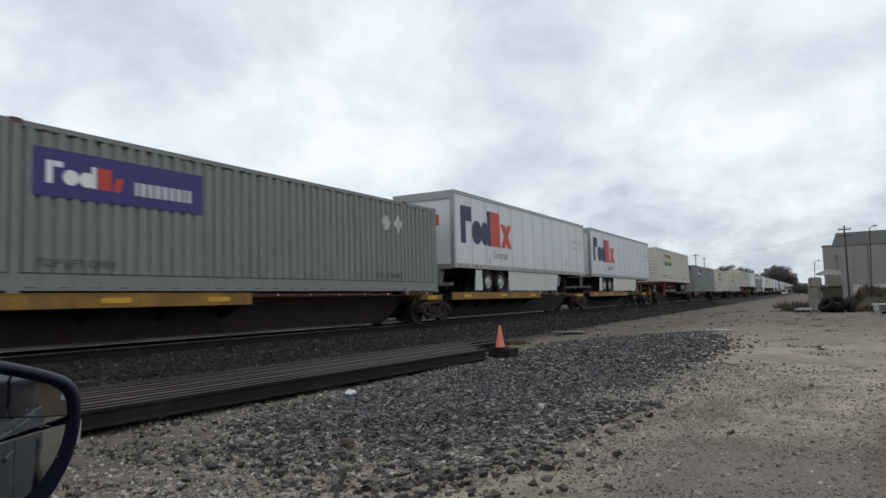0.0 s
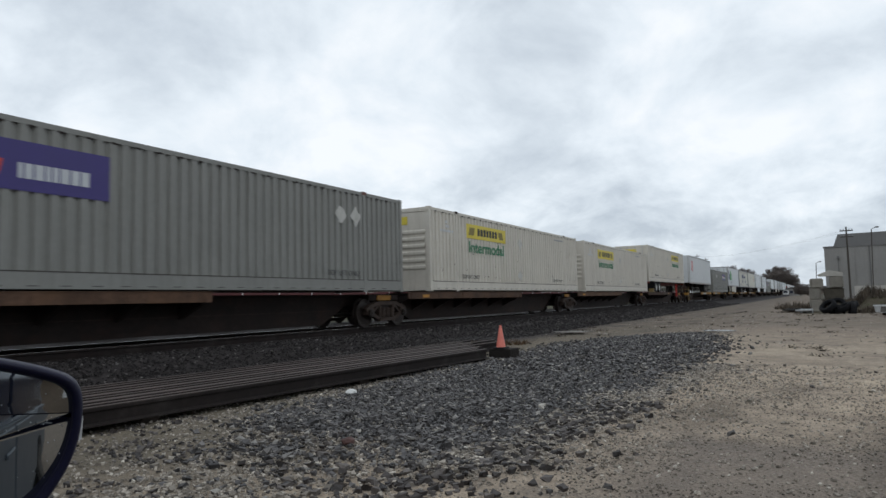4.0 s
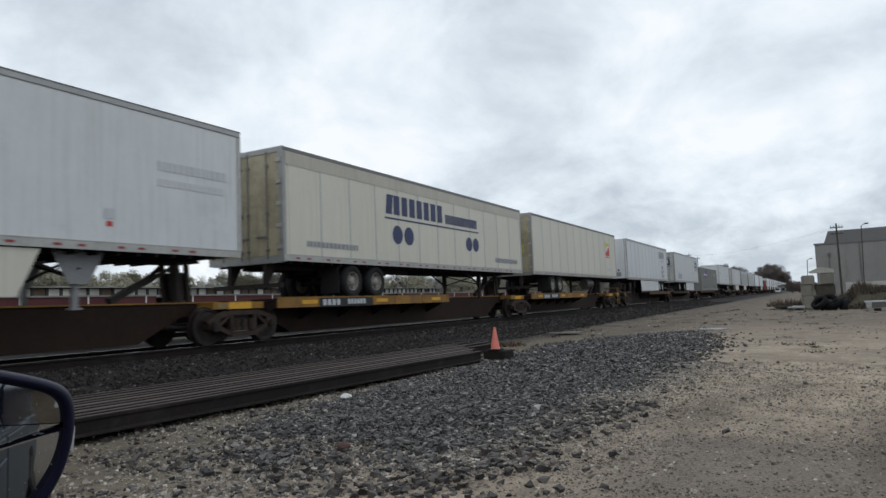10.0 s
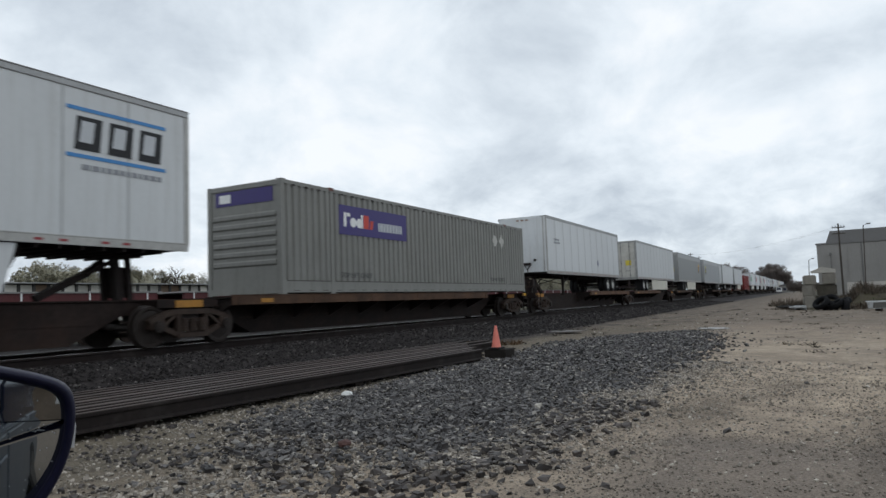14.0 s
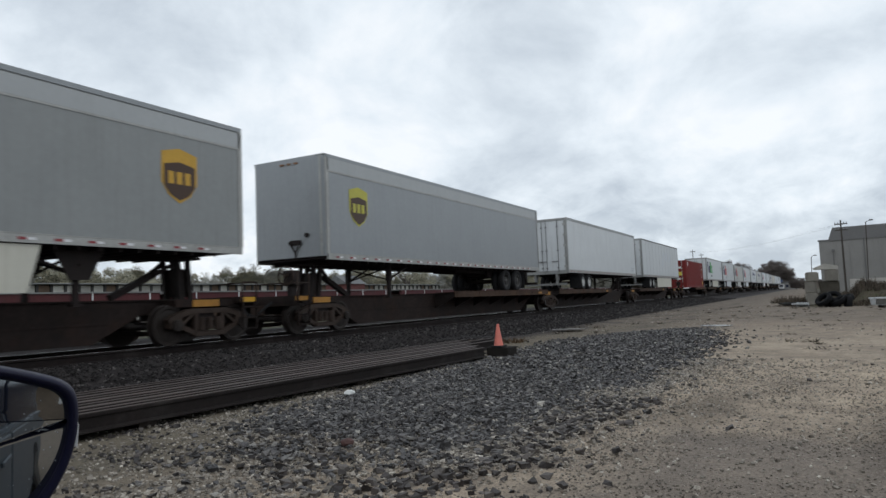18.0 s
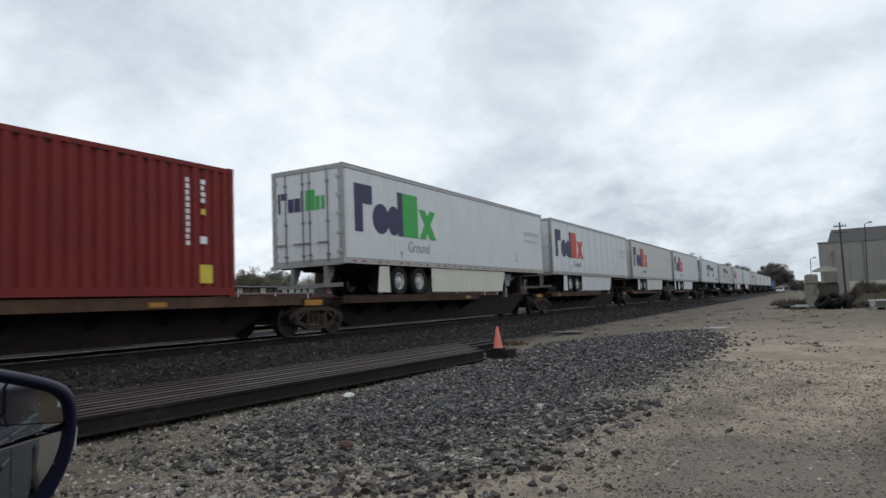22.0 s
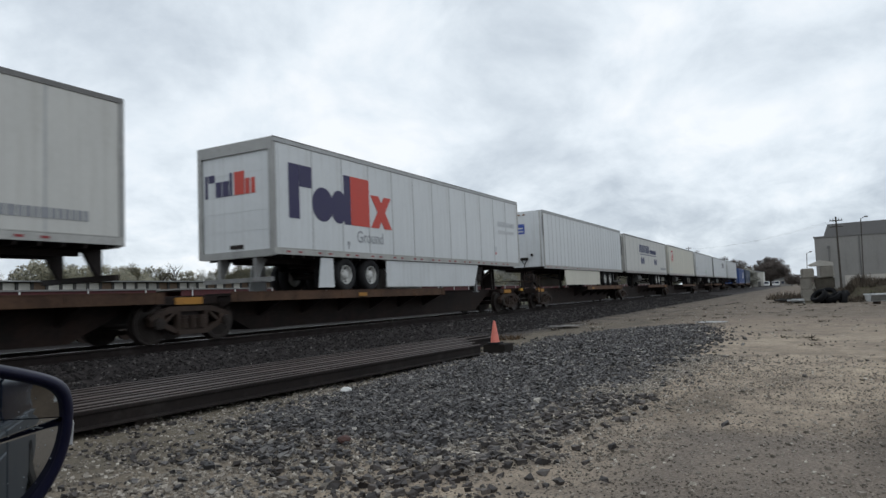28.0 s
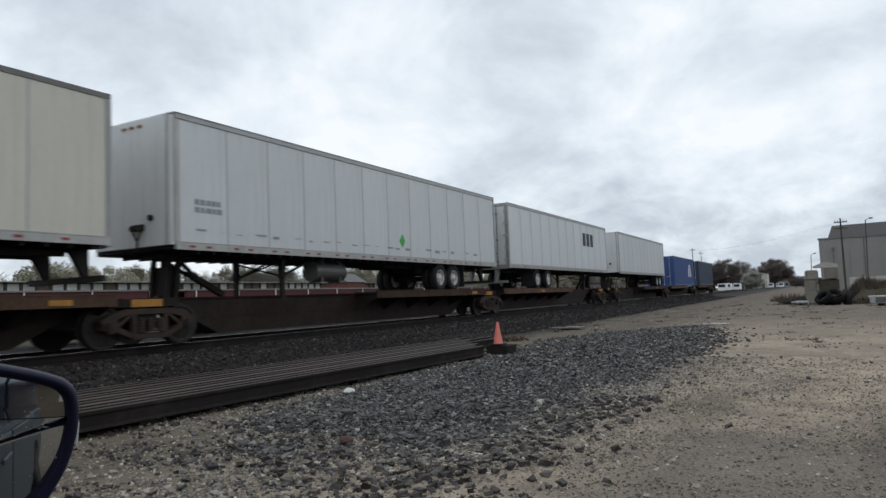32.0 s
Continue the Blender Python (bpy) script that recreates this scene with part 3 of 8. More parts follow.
        a, b = skirt

        def skirt_mesh(bm):
            cut = 0.38 if pale_bracket else 0.22
            prism(bm, [(a, DECK + 0.10), (b - (0 if nose_first else cut), DECK + 0.10), (b, bot - 0.02), (a - (cut if nose_first else 0), bot - 0.02)], 0, 0.02)

        def strut_mesh(bm):
            beam(bm, (0, 0.055, DECK + 0.3), (0, 0.6, bot - 0.02), 0.03)
        for y in (0.035, BOX_W - 0.055):
            shared("side_skirt", (round(a, 2), round(b, 2), nose_first), skirt_mesh, skirt_paint or paint, root, at=(0, y, 0))
        for i in range(5):
            shared("skirt_strut", (), strut_mesh, DARK, root, at=(a + 0.3 + i * (b - a - 0.8) / 4, 0, 0))
    # nose
    if reefer:
        def unit_mesh(bm):
            box(bm, fx(L - 0.01), fx(L + 0.52), 0.25, BOX_W - 0.25, bot + 0.55, top - 0.12)
            soften(bm, 0.07, 2)
        u = shared("cooling_unit", key, unit_mesh, surface("cooling_unit_white", (0.46, 0.46, 0.43), 0.5, vary=0.1, scale=2, streak=0.4, grime=0.3, grime_col=(0.10, 0.09, 0.08)), root)

        def grille_mesh(bm):
            box(bm, fx(L + 0.515), fx(L + 0.53), 0.45, BOX_W - 0.45, bot + 1.55, top - 0.3)
            box(bm, fx(L + 0.05), fx(L + 0.47), 0.240, 0.26, bot + 1.25, top - 0.20)
            box(bm, fx(L + 0.15), fx(L + 0.36), 0.240, 0.26, bot + 0.72, bot + 0.98)
            for i in range(9):
                box(bm, fx(L + 0.04), fx(L + 0.48), 0.222, 0.245, bot + 1.30 + i * 0.15, bot + 1.34 + i * 0.15)
        shared("grille", key, grille_mesh, BLACK_PAINT, u)

        def tank_mesh(bm):
            box(bm, fx(L + 0.02), fx(L + 0.44), 0.30, 1.2, bot + 0.12, bot + 0.52)
            box(bm, fx(L + 0.53), fx(L + 0.545), 0.6, 1.9, bot + 0.8, bot + 1.3)
        shared("compressor_box", key, tank_mesh, DARK, u)
    else:
        def plug_mesh(bm):
            box(bm, fx(L), fx(L + 0.04), 0.84, 1.22, bot + 0.44, bot + 0.58)
            for y in (0.88, 1.18):
                drum(bm, (fx(L + 0.05), y, bot + 0.50), 0.055, -0.03, 0.05, 10, axis="X")
                beam(bm, (fx(L + 0.04), y, bot + 0.47), (fx(L + 0.03), 1.03, bot + 0.22), 0.028)
            beam(bm, (fx(L + 0.03), 1.03, bot + 0.24), (fx(L + 0.02), 1.03, bot + 0.02), 0.03)
            drum(bm, (fx(L + 0.02), 0.62, bot + 0.70), 0.065, -0.03, 0.05, 12, axis="X")
        shared("air_connector", key, plug_mesh, DARK, root)

        def lamp_mesh(bm):
            box(bm, fx(L - 0.01), fx(L + 0.02), 0, 0.14, top - 0.2, top - 0.15)
        for y in (0.9, 1.15, 1.4):
            shared("marker_lamp", key, lamp_mesh, surface("amber_lens", (0.20, 0.08, 0.02), 0.3), root, at=(0, y, 0))

    def post_mesh(bm):
        box(bm, fx(L - 0.2), fx(L - 0.085), -0.011, 0.03, bot + 0.16, top - 0.1)
        box(bm, fx(L - 0.012), fx(L + 0.006), 0.10, 0.16, bot + 0.12, top - 0.06)
    shared("nose_post", key, post_mesh, posts or rail, root)
    return root


def corrugated(bm, x0, x1, z0, z1, y, depth, pitch):
    """An upright sheet pressed into trapezoid ribs, open at the back."""
    n = max(1, round((x1 - x0) / pitch))
    p = (x1 - x0) / n
    pts = []
    for i in range(n):
        a = x0 + i * p
        pts += [(a, y + depth), (a + p * 0.28, y + depth), (a + p * 0.40, y), (a + p * 0.88, y)]
    pts.append((x1, y + depth))
    lo = [bm.verts.new((a, b, z0)) for a, b in pts]
    hi = [bm.verts.new((a, b, z1)) for a, b in pts]
    for i in range(len(pts) - 1):
        bm.faces.new((lo[i], lo[i + 1], hi[i + 1], hi[i]))


def container(num, r, L, bottom, paint, label, near="ribs", name="shipping_container", mid_posts=True, height=2.9, trim=None):
    """A steel box; near end x = 0 as ribbed nose or as doors."""
    root = thing(name, label, "container", "containers on the train")
    on_train(root, r)
    top = bottom + height
    key = (round(L, 2), round(bottom, 2), near)
    pitch = 0.275
    base = 0.33 if mid_posts else 0.20
    ends = (2.02, L - 2.02) if mid_posts else ()
    edges = [0.13] + [e for c in ends for e in (c - 0.07, c + 0.07)] + [L - 0.13]
    for a, b in zip(edges[::2], edges[1::2]):
        for y in (0.008, BOX_W - 0.060):
            def side_mesh(bm, a=a, b=b, y=y):
                corrugated(bm, a, b, bottom + base, top - 0.10, y, 0.052, pitch)
            shared("side_wall", key + (round(a, 2), y), side_mesh, paint, root)

    def core_mesh(bm):
        box(bm, 0.1, L - 0.1, 0.068, BOX_W - 0.068, bottom + 0.1, top - 0.02)
    shared("inner_shell", key, core_mesh, paint, root)

    def frame_mesh(bm):
        for x0, x1 in ((0.0, 0.13), (L - 0.13, L)):
            for y0, y1 in ((0.0, 0.14), (BOX_W - 0.14, BOX_W)):
                box(bm, x0, x1, y0, y1, bottom, top)
        for y0, y1 in ((0.004, 0.07), (BOX_W - 0.07, BOX_W - 0.004)):
            box(bm, 0.13, L - 0.13, y0, y1, top - 0.11, top - 0.012)
            box(bm, 0.13, L - 0.13, y0, y1, bottom + 0.03, bottom + base)
        for x in (0.0, L - 0.1):
            box(bm, x, x + 0.1, 0.14, BOX_W - 0.14, top - 0.14, top - 0.012)
            box(bm, x, x + 0.1, 0.14, BOX_W - 0.14, bottom + 0.02, bottom + 0.2)
    shared("corner_frame", key, frame_mesh, trim or paint, root)
    for x in ends:
        def post_mesh(bm):
            box(bm, -0.07, 0.07, -0.004, 0.06, bottom, top - 0.005)
            box(bm, -0.1, 0.1, -0.006, 0.14, bottom - 0.01, bottom + 0.11)
        shared("lifting_post", key, post_mesh, trim or paint, root, at=(x, 0, 0))

        def lift_mesh(bm):
            box(bm, -0.11, 0.11, -0.008, 0.16, top - 0.09, top + 0.016)
            soften(bm, 0.015)
        shared("lifting_casting", key, lift_mesh, DARK if paint is CREAM_BOX else surface("worn_red_brown_casting", (0.12, 0.05, 0.04), 0.7, vary=0.3, scale=6), root, "dark worn lifting casting", at=(x, 0, 0))
    if mid_posts:
        def groove_mesh(bm):
            for p, q in zip([0.16] + [e + 0.09 for e in ends], [e - 0.09 for e in ends] + [L - 0.16]):
                box(bm, p, q, 0.0, 0.006, bottom + base - 0.012, bottom + base + 0.010)
            n = 26
            for i in range(n):
                x = 0.45 + i * (L - 1.0) / n
                box(bm, x, x + 0.20, 0.002, 0.006, bottom + 0.075, bottom + 0.090)
        tagged(shared("rail_groove", key, groove_mesh, surface("dark_grimy_groove", (0.05, 0.045, 0.04), 0.8, vary=0.2, scale=6), root, "dark groove and slots along the bottom rail"), kind="stuff")

    def cast_mesh(bm):
        box(bm, -0.006, 0.17, -0.006, 0.16, -0.012, 0.106)
    for x in (0, L - 0.164):
        for z in (bottom, top - 0.1):
            shared("corner_casting", (), cast_mesh, trim or paint, root, at=(x, 0, z))

    def lip_mesh(bm):
        n = 30 if L > 13 else 23
        for i in range(n):
            x = 0.4 + i * (L - 0.8) / n
            box(bm, x, x + 0.13, 0.002, 0.012, top - 0.135, top - 0.10)
    tagged(shared("vent_lip", key, lip_mesh, DARK, root), kind="stuff")
    if near == "ribs":
        def rib_mesh(bm):
            box(bm, 0.03, 0.06, 0.13, BOX_W - 0.13, bottom + 0.18, top - 0.13)
        e = shared("end_wall", key, rib_mesh, paint, root)

        def bar_mesh(bm):
            prism(bm, [(0.035, 0.0), (-0.004, 0.05), (-0.004, 0.13), (0.035, 0.18)], 0.2, BOX_W - 0.2)
        for i in range(6):
            shared("end_rib", key, bar_mesh, paint, e, at=(0, 0, bottom + 0.72 + i * 0.245))
    else:
        for k, (y0, y1) in enumerate(((0.14, BOX_W / 2 - 0.005), (BOX_W / 2 + 0.005, BOX_W - 0.14))):
            def door_mesh(bm, y0=y0, y1=y1):
                box(bm, 0.03, 0.07, y0, y1, bottom + 0.2, top - 0.14)
                for i in range(5):
                    z = bottom + 0.38 + i * 0.49
                    box(bm, 0.018, 0.034, y0 + 0.1, y1 - 0.1, z, z + 0.26)
            d = shared("door", key + (k,), door_mesh, paint, root)

            def rod_mesh(bm, y0=y0, y1=y1):
                for y in (y0 + 0.3, y1 - 0.3):
                    drum(bm, (-0.012, y, 0), 0.018, bottom + 0.05, top - 0.03, 8, axis="Z")
                    for z in (bottom + 0.12, bottom + 0.95, bottom + 2.0, top - 0.2):
                        box(bm, -0.035, 0.02, y - 0.055, y + 0.055, z, z + 0.07)
                    box(bm, -0.035, -0.01, y - 0.02, y + 0.4, bottom + 0.9, bottom + 0.94)
            shared("locking_bar", key + (k,), rod_mesh, surface("galvanised_bar", (0.42, 0.42, 0.42), 0.45, 0.5, vary=0.15, scale=5), d)
    return root


def chassis(num, r, L, wheels_at_near, label):
    """A skeletal road chassis under a container."""
    root = thing("container_chassis", label, "trailer chassis", "container chassis on the train")
    on_train(root, r)

    def fx(x):
        return x if wheels_at_near else L - x
    z = 1.93
    bm = bmesh.new()
    for y in (0.78, BOX_W - 0.90):
        box(bm, 0.1, L - 0.1, y, y + 0.12, z - 0.25, z - 0.01)
    for i in range(9):
        box(bm, 0.2 + i * (L - 0.5) / 8, 0.3 + i * (L - 0.5) / 8, 0.78, BOX_W - 0.78, z - 0.21, z - 0.05)
    part("main_frame", bm, ORANGE_STEEL, root)
    for x in (0.03, L - 0.23):
        bm = bmesh.new()
        box(bm, x, x + 0.2, 0.02, BOX_W - 0.02, z - 0.18, z - 0.005)
        part("bolster", bm, ORANGE_STEEL, root)
    undercarriage(root, [fx(a) for a in (3.03, 4.27)], z - 0.02, L, 1, ORANGE_STEEL)
    g = fx(L - 3.4)
    for y in (0.14, BOX_W - 0.30):
        bm = bmesh.new()
        box(bm, g - 0.07, g + 0.07, y, y + 0.14, DECK + 0.16, z - 0.05)
        box(bm, g - 0.12, g + 0.12, y - 0.03, y + 0.17, DECK - 0.34, DECK - 0.28)
        box(bm, g - 0.06, g + 0.06, y + 0.01, y + 0.13, DECK - 0.30, DECK + 0.2)
        part("landing_leg", bm, BRIGHT_RED if y < 1 else DARK, root, "bright red landing leg" if y < 1 else "")
    bm = bmesh.new()
    for y in (0.5, BOX_W - 0.5):
        beam(bm, (g, y, DECK + 0.45), (fx(L - 4.4), y, z - 0.1), 0.06)
    part("gear_brace", bm, ORANGE_STEEL, root)
    bm = bmesh.new()
    box(bm, fx(0.03), fx(0.12), 0.2, BOX_W - 0.2, DECK + 0.3, DECK + 0.42)
    for y in (0.8, BOX_W - 0.92):
        box(bm, fx(0.03), fx(0.11), y, y + 0.12, DECK + 0.4, z - 0.1)
    part("underride_guard", bm, ORANGE_STEEL, root)
    shared("mud_flap", "chassis", flap_mesh, RUBBER, root, at=(fx(2.3), 0, 0))
    return root


# ---- rail cars ----
MID = BOX_W / 2
GAUGE = 0.7175


def wheelset_mesh(bm):
    n = 32
    for s in (-1, 1):
        prof = [(0.0, 0.07), (0.10, 0.07), (0.12, 0.055), (0.33, 0.045), (0.36, 0.065), (0.42, 0.065), (0.42, -0.055), (0.45, -0.06), (0.45, -0.09), (0.36, -0.08), (0.12, -0.06), (0.0, -0.08)]
        rings = [[bm.verts.new((r * math.cos(i * math.tau / n), s * (GAUGE + 0.09 + y), r * math.sin(i * math.tau / n))) for i in range(n)] for r, y in prof[1:-1]]
        for a, b in zip(rings, rings[1:]):
            for i in range(n):
                bm.faces.new((a[i], a[(i + 1) % n], b[(i + 1) % n], b[i]))
        bm.faces.new(rings[0])
        bm.faces.new(rings[-1])
    drum(bm, (0, 0, 0), 0.085, -1.0, 1.0, 14)
    for s in (-1, 1):
        for i in range(3):
            a = i * math.tau / 3
            box(bm, 0.05 * math.cos(a) - 0.015, 0.05 * math.cos(a) + 0.015, s * 1.0 - 0.01, s * 1.0 + 0.01, 0.05 * math.sin(a) - 0.015, 0.05 * math.sin(a) + 0.015)


def side_frame_mesh(bm):
    """A cast truss: arched top chord, dropped bottom chord, columns and pedestal jaws, with open windows between."""
    top = [(-1.08, 0.08), (-0.92, 0.17), (-0.48, 0.29), (0.48, 0.29), (0.92, 0.17), (1.08, 0.08)]
    low = [(-0.98, -0.04), (-0.78, -0.02), (-0.40, -0.19), (0.40, -0.19), (0.78, -0.02), (0.98, -0.04)]
    for pts, w in ((top, 0.11), (low, 0.10)):
        for p, q in zip(pts, pts[1:]):
            beam(bm, (p[0], 0, p[1]), (q[0], 0, q[1]), 0.15, w)
    for s in (-1, 1):
        beam(bm, (s * 0.36, 0, -0.18), (s * 0.36, 0, 0.28), 0.14, 0.09)
        beam(bm, (s * 0.40, 0, 0.26), (s * 0.74, 0, 0.0), 0.12, 0.06)
        box(bm, s * 0.90 - 0.16, s * 0.90 + 0.16, -0.085, 0.085, -0.05, 0.15)
    box(bm, -0.42, 0.42, -0.11, 0.09, -0.25, -0.16)


def spring_mesh(bm):
    for x in (-0.22, 0.0, 0.22):
        for j in range(5):
            drum(bm, (x, -0.04, -0.12 + j * 0.055), 0.085, -0.02, 0.02, 12, axis="Z")
        drum(bm, (x, -0.04, 0), 0.055, -0.13, 0.13, 10, axis="Z")


def cap_mesh(bm):
    drum(bm, (0, 0, 0), 0.12, -0.15, -0.09, 14)
    drum(bm, (0, 0, 0), 0.07, -0.17, -0.15, 10)


def bogie(parent, x_local, x_train):
    b = new("bogie")
    b.parent, b.location = parent, (x_local, MID, 0.42)
    b.empty_display_size = 0.2
    for s in (-1, 1):
        shared("side_frame", (), side_frame_mesh, BOGIE, b, at=(0, s * 1.0, 0))
    tagged(shared("spring_nest", (), spring_mesh, BOGIE, b, at=(0, -1.02, 0.02)), kind="stuff")
    for s in (-1, 1):
        shared("bearing_cap", (), cap_mesh, WHEELSTEEL, b, at=(s * 0.90, -1.0, 0))

    def bolster_mesh(bm):
        box(bm, -0.22, 0.22, -0.98, 0.98, 0.10, 0.30)
        drum(bm, (0, 0, 0.36), 0.2, -0.08, 0.06, 14, axis="Z")
    shared("bolster", (), bolster_mesh, DARK, b)
    for s in (-1, 1):
        w = shared("wheelset", (), wheelset_mesh, WHEELSTEEL, b, at=(s * 0.90, 0, 0))
        AXLES.append((w, x_train + s * 0.90, s * 0.90))
    return b


def hitch(root, x, back, steel):
    """A trailer stand: top plate, two pairs of legs, a web between them and a forked strut; back leans it the other way."""
    top, k = 1.93, -1 if back else 1

    def side(bm, o, y0, y1):
        prism(bm, [(k * p, z) for p, z in (o if not back else o[::-1])], y0, y1)

    def plate_mesh(bm):
        box(bm, -0.40, 0.40, MID - 0.42, MID + 0.42, top - 0.06, top)

    def leg_mesh(bm):
        side(bm, [(-0.16, top - 0.06), (-0.05, top - 0.06), (0.07, DECK - 0.06), (-0.05, DECK - 0.06)], -0.04, 0.04)

    def rear_leg_mesh(bm):
        side(bm, [(0.12, top - 0.06), (0.22, top - 0.06), (0.30, DECK - 0.06), (0.19, DECK - 0.06)], -0.04, 0.04)

    def web_mesh(bm):
        side(bm, [(-0.04, top - 0.26), (0.15, top - 0.26), (0.22, DECK + 0.02), (0.05, DECK + 0.02)], MID - 0.20, MID + 0.20)

    def strut_mesh(bm):
        beam(bm, (k * -0.55, MID, top - 0.38), (k * -1.60, MID, DECK + 0.02), 0.15, 0.13)
    ob = shared("hitch", back, plate_mesh, steel, root, at=(x, 0, 0))
    shared("web", back, web_mesh, steel, ob)
    shared("strut", back, strut_mesh, steel, ob)
    for q in (-0.24, 0.24):
        def fork_mesh(bm):
            beam(bm, (k * -0.10, MID + q, top - 0.10), (k * -0.62, MID + q * 0.35, top - 0.42), 0.07, 0.08)
        shared("fork", (back, q), fork_mesh, steel, ob)
        shared("leg", back, leg_mesh, steel, ob, at=(0, MID + q, 0))
        shared("leg", (back, 1), rear_leg_mesh, steel, ob, at=(0, MID + q, 0))


def ring_wheel(bm, c, r):
    """A thin hand wheel across x: rim, three spokes and a hub."""
    n = 18
    for i in range(n):
        p, q = i * math.tau / n, (i + 1) * math.tau / n
        beam(bm, (c[0], c[1] + r * math.cos(p), c[2] + r * math.sin(p)), (c[0], c[1] + r * math.cos(q), c[2] + r * math.sin(q)), 0.03)
    for i in range(3):
        p = i * math.tau / 3 + 0.4
        beam(bm, c, (c[0], c[1] + r * math.cos(p), c[2] + r * math.sin(p)), 0.025)
    drum(bm, c, 0.05, -0.02, 0.10, 10, axis="X")


# A lighter copy of RUST for outer edges: their light is in the colour.
DECK_EDGE = surface("lit_rusty_deck_edge", (0.070, 0.040, 0.026), 0.75, vary=0.4, scale=1.3, grime=0.6, grime_col=(0.145, 0.075, 0.040), streak=0.3, bump=0.3, each=0.5, spec=0.22)
OLD_YELLOW = surface("faded_pale_yellow_paint", (0.24, 0.17, 0.065), 0.65, vary=0.2, scale=3, grime=0.6, grime_col=(0.06, 0.04, 0.03))


def reservoir_mesh(bm):
    drum(bm, (0, 0.42, 0.55), 0.19, -0.65, 0.65, 16, axis="X")
    for d in (-0.4, 0.4):
        box(bm, d - 0.025, d + 0.025, 0.24, 0.9, 0.72, 0.80)


def spine_car(a, b, ends, style, stand=None, wide=None, low_plate=False):
    """One platform of an articulated car between the bogies at a and b (train metres). ends: pairs of bogie place and whether this
    platform carries it; stand: (x, leaning towards far); wide: the stretch with broad wheel decks."""
    root = thing("spine_car", "low " + ("weathered yellow" if style == "ochre" else "rusty brown") + " spine car platform carrying road trailers", "rail car", "cars of the train")
    on_train(root, a)
    L = b - a
    main = OCHRE if style == "ochre" else RUST
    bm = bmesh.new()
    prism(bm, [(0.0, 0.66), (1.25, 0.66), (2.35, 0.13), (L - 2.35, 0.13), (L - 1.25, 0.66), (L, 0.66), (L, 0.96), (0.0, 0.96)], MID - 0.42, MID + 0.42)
    # Sills are near-black brown, far darker than the car's outer parts.
    part("centre_sill", bm, RUST if style != "ochre" or a < -240 else surface("near_black_brown_sill", (0.023, 0.0125, 0.0080), 0.75, vary=0.4, scale=1.1, grime=0.75, grime_col=(0.018, 0.012, 0.009), streak=0.4, bump=0.2, spec=0.22), root, at=None)
    bm = bmesh.new()
    for y in (MID - 0.435, MID + 0.42):
        if style != "ochre":
            box(bm, 1.9, L - 1.9, y, y + 0.015, 0.50, 0.53)
        box(bm, 0.2, L - 0.2, y - 0.04, y + 0.055, 0.955, 0.985)
    part("sill_flange", bm, main, root)

    def bearer_mesh(bm):
        prism(bm, [(0.06, 0.84), (MID - 0.42, 0.45), (MID + 0.42, 0.45), (BOX_W - 0.06, 0.84), (BOX_W - 0.06, 0.95), (0.06, 0.95)], -0.05, 0.05, axis="X")
    if wide:
        n = max(2, int((wide[1] - wide[0]) / 1.5))
        for i in range(n + 1):
            shared("cross_bearer", (), bearer_mesh, DARK, root, at=(wide[0] - a + 0.1 + i * (wide[1] - wide[0] - 0.2) / n, 0, 0))
    if wide:
        w0, w1 = wide[0] - a, wide[1] - a
        bm = bmesh.new()
        for y0, y1 in ((0.02, 0.86), (BOX_W - 0.86, BOX_W - 0.02)):
            box(bm, w0, w1, y0, y1, DECK - 0.05, DECK - 0.002)
        part("wheel_deck", bm, RUST, root)
        bm = bmesh.new()
        drop = 0.82 if style != "ochre" else 0.78
        box(bm, w0, w1, 0.0, 0.03, drop, DECK + 0.012)
        box(bm, w0, w1, BOX_W - 0.03, BOX_W, drop, DECK + 0.012)
        if low_plate:
            box(bm, w0 + 0.1, w0 + 4.0, -0.008, 0.026, 0.60, drop)
        box(bm, w0, w1, -0.01, 0.06, DECK + 0.012, DECK + 0.03)
        for i in range(6):
            x = w0 + 0.2 + i * (w1 - w0 - 0.4) / 5
            box(bm, x - 0.03, x + 0.03, -0.012, 0.0, drop, DECK)
        part("side_sill", bm, main if style == "ochre" else DECK_EDGE, root)
        if -267 < a < -266 or 110 < a < 112:
            shared("air_reservoir", (), reservoir_mesh, DARK, root, at=(L - 3.6 if w0 < 2 else 3.6, 0, 0))
        for i in range(3):
            if style != "ochre" and (int(abs(a)) + i) % 3:
                continue
            x = w0 + 0.9 + i * (w1 - w0 - 2.2) / 2
            bm = bmesh.new()
            box(bm, x, x + (0.62 if style == "ochre" else 0.42), -0.016, -0.011, 0.86, 0.96)
            part("reflective_patch", bm, YELLOW if style == "ochre" else DULL_PATCH, root)
        if style == "ochre" and a > -200:
            bm = bmesh.new()
            box(bm, w0 + 1.6, w0 + 4.1, -0.0145, -0.010, 0.765, DECK - 0.01)
            part("number_panel", bm, BLACK_PAINT, root, "worn black panel behind the marks")
            bm = bmesh.new()
            for i in range(4):
                box(bm, w0 + 1.75 + i * 0.20, w0 + 1.89 + i * 0.20, -0.016, -0.011, 0.81, 0.97)
            for i in range(6):
                box(bm, w0 + 2.85 + i * 0.15, w0 + 2.96 + i * 0.15, -0.016, -0.011, 0.83, 0.97)
            part("car_number", bm, FAINT_GREY, root, "white stencilled reporting marks")
    if stand is not None:
        hitch(root, stand[0] - a, stand[1], DARK if style != "ochre" else surface("hitch_brown", (0.022, 0.014, 0.010), 0.7, vary=0.3, scale=3, grime=0.5))
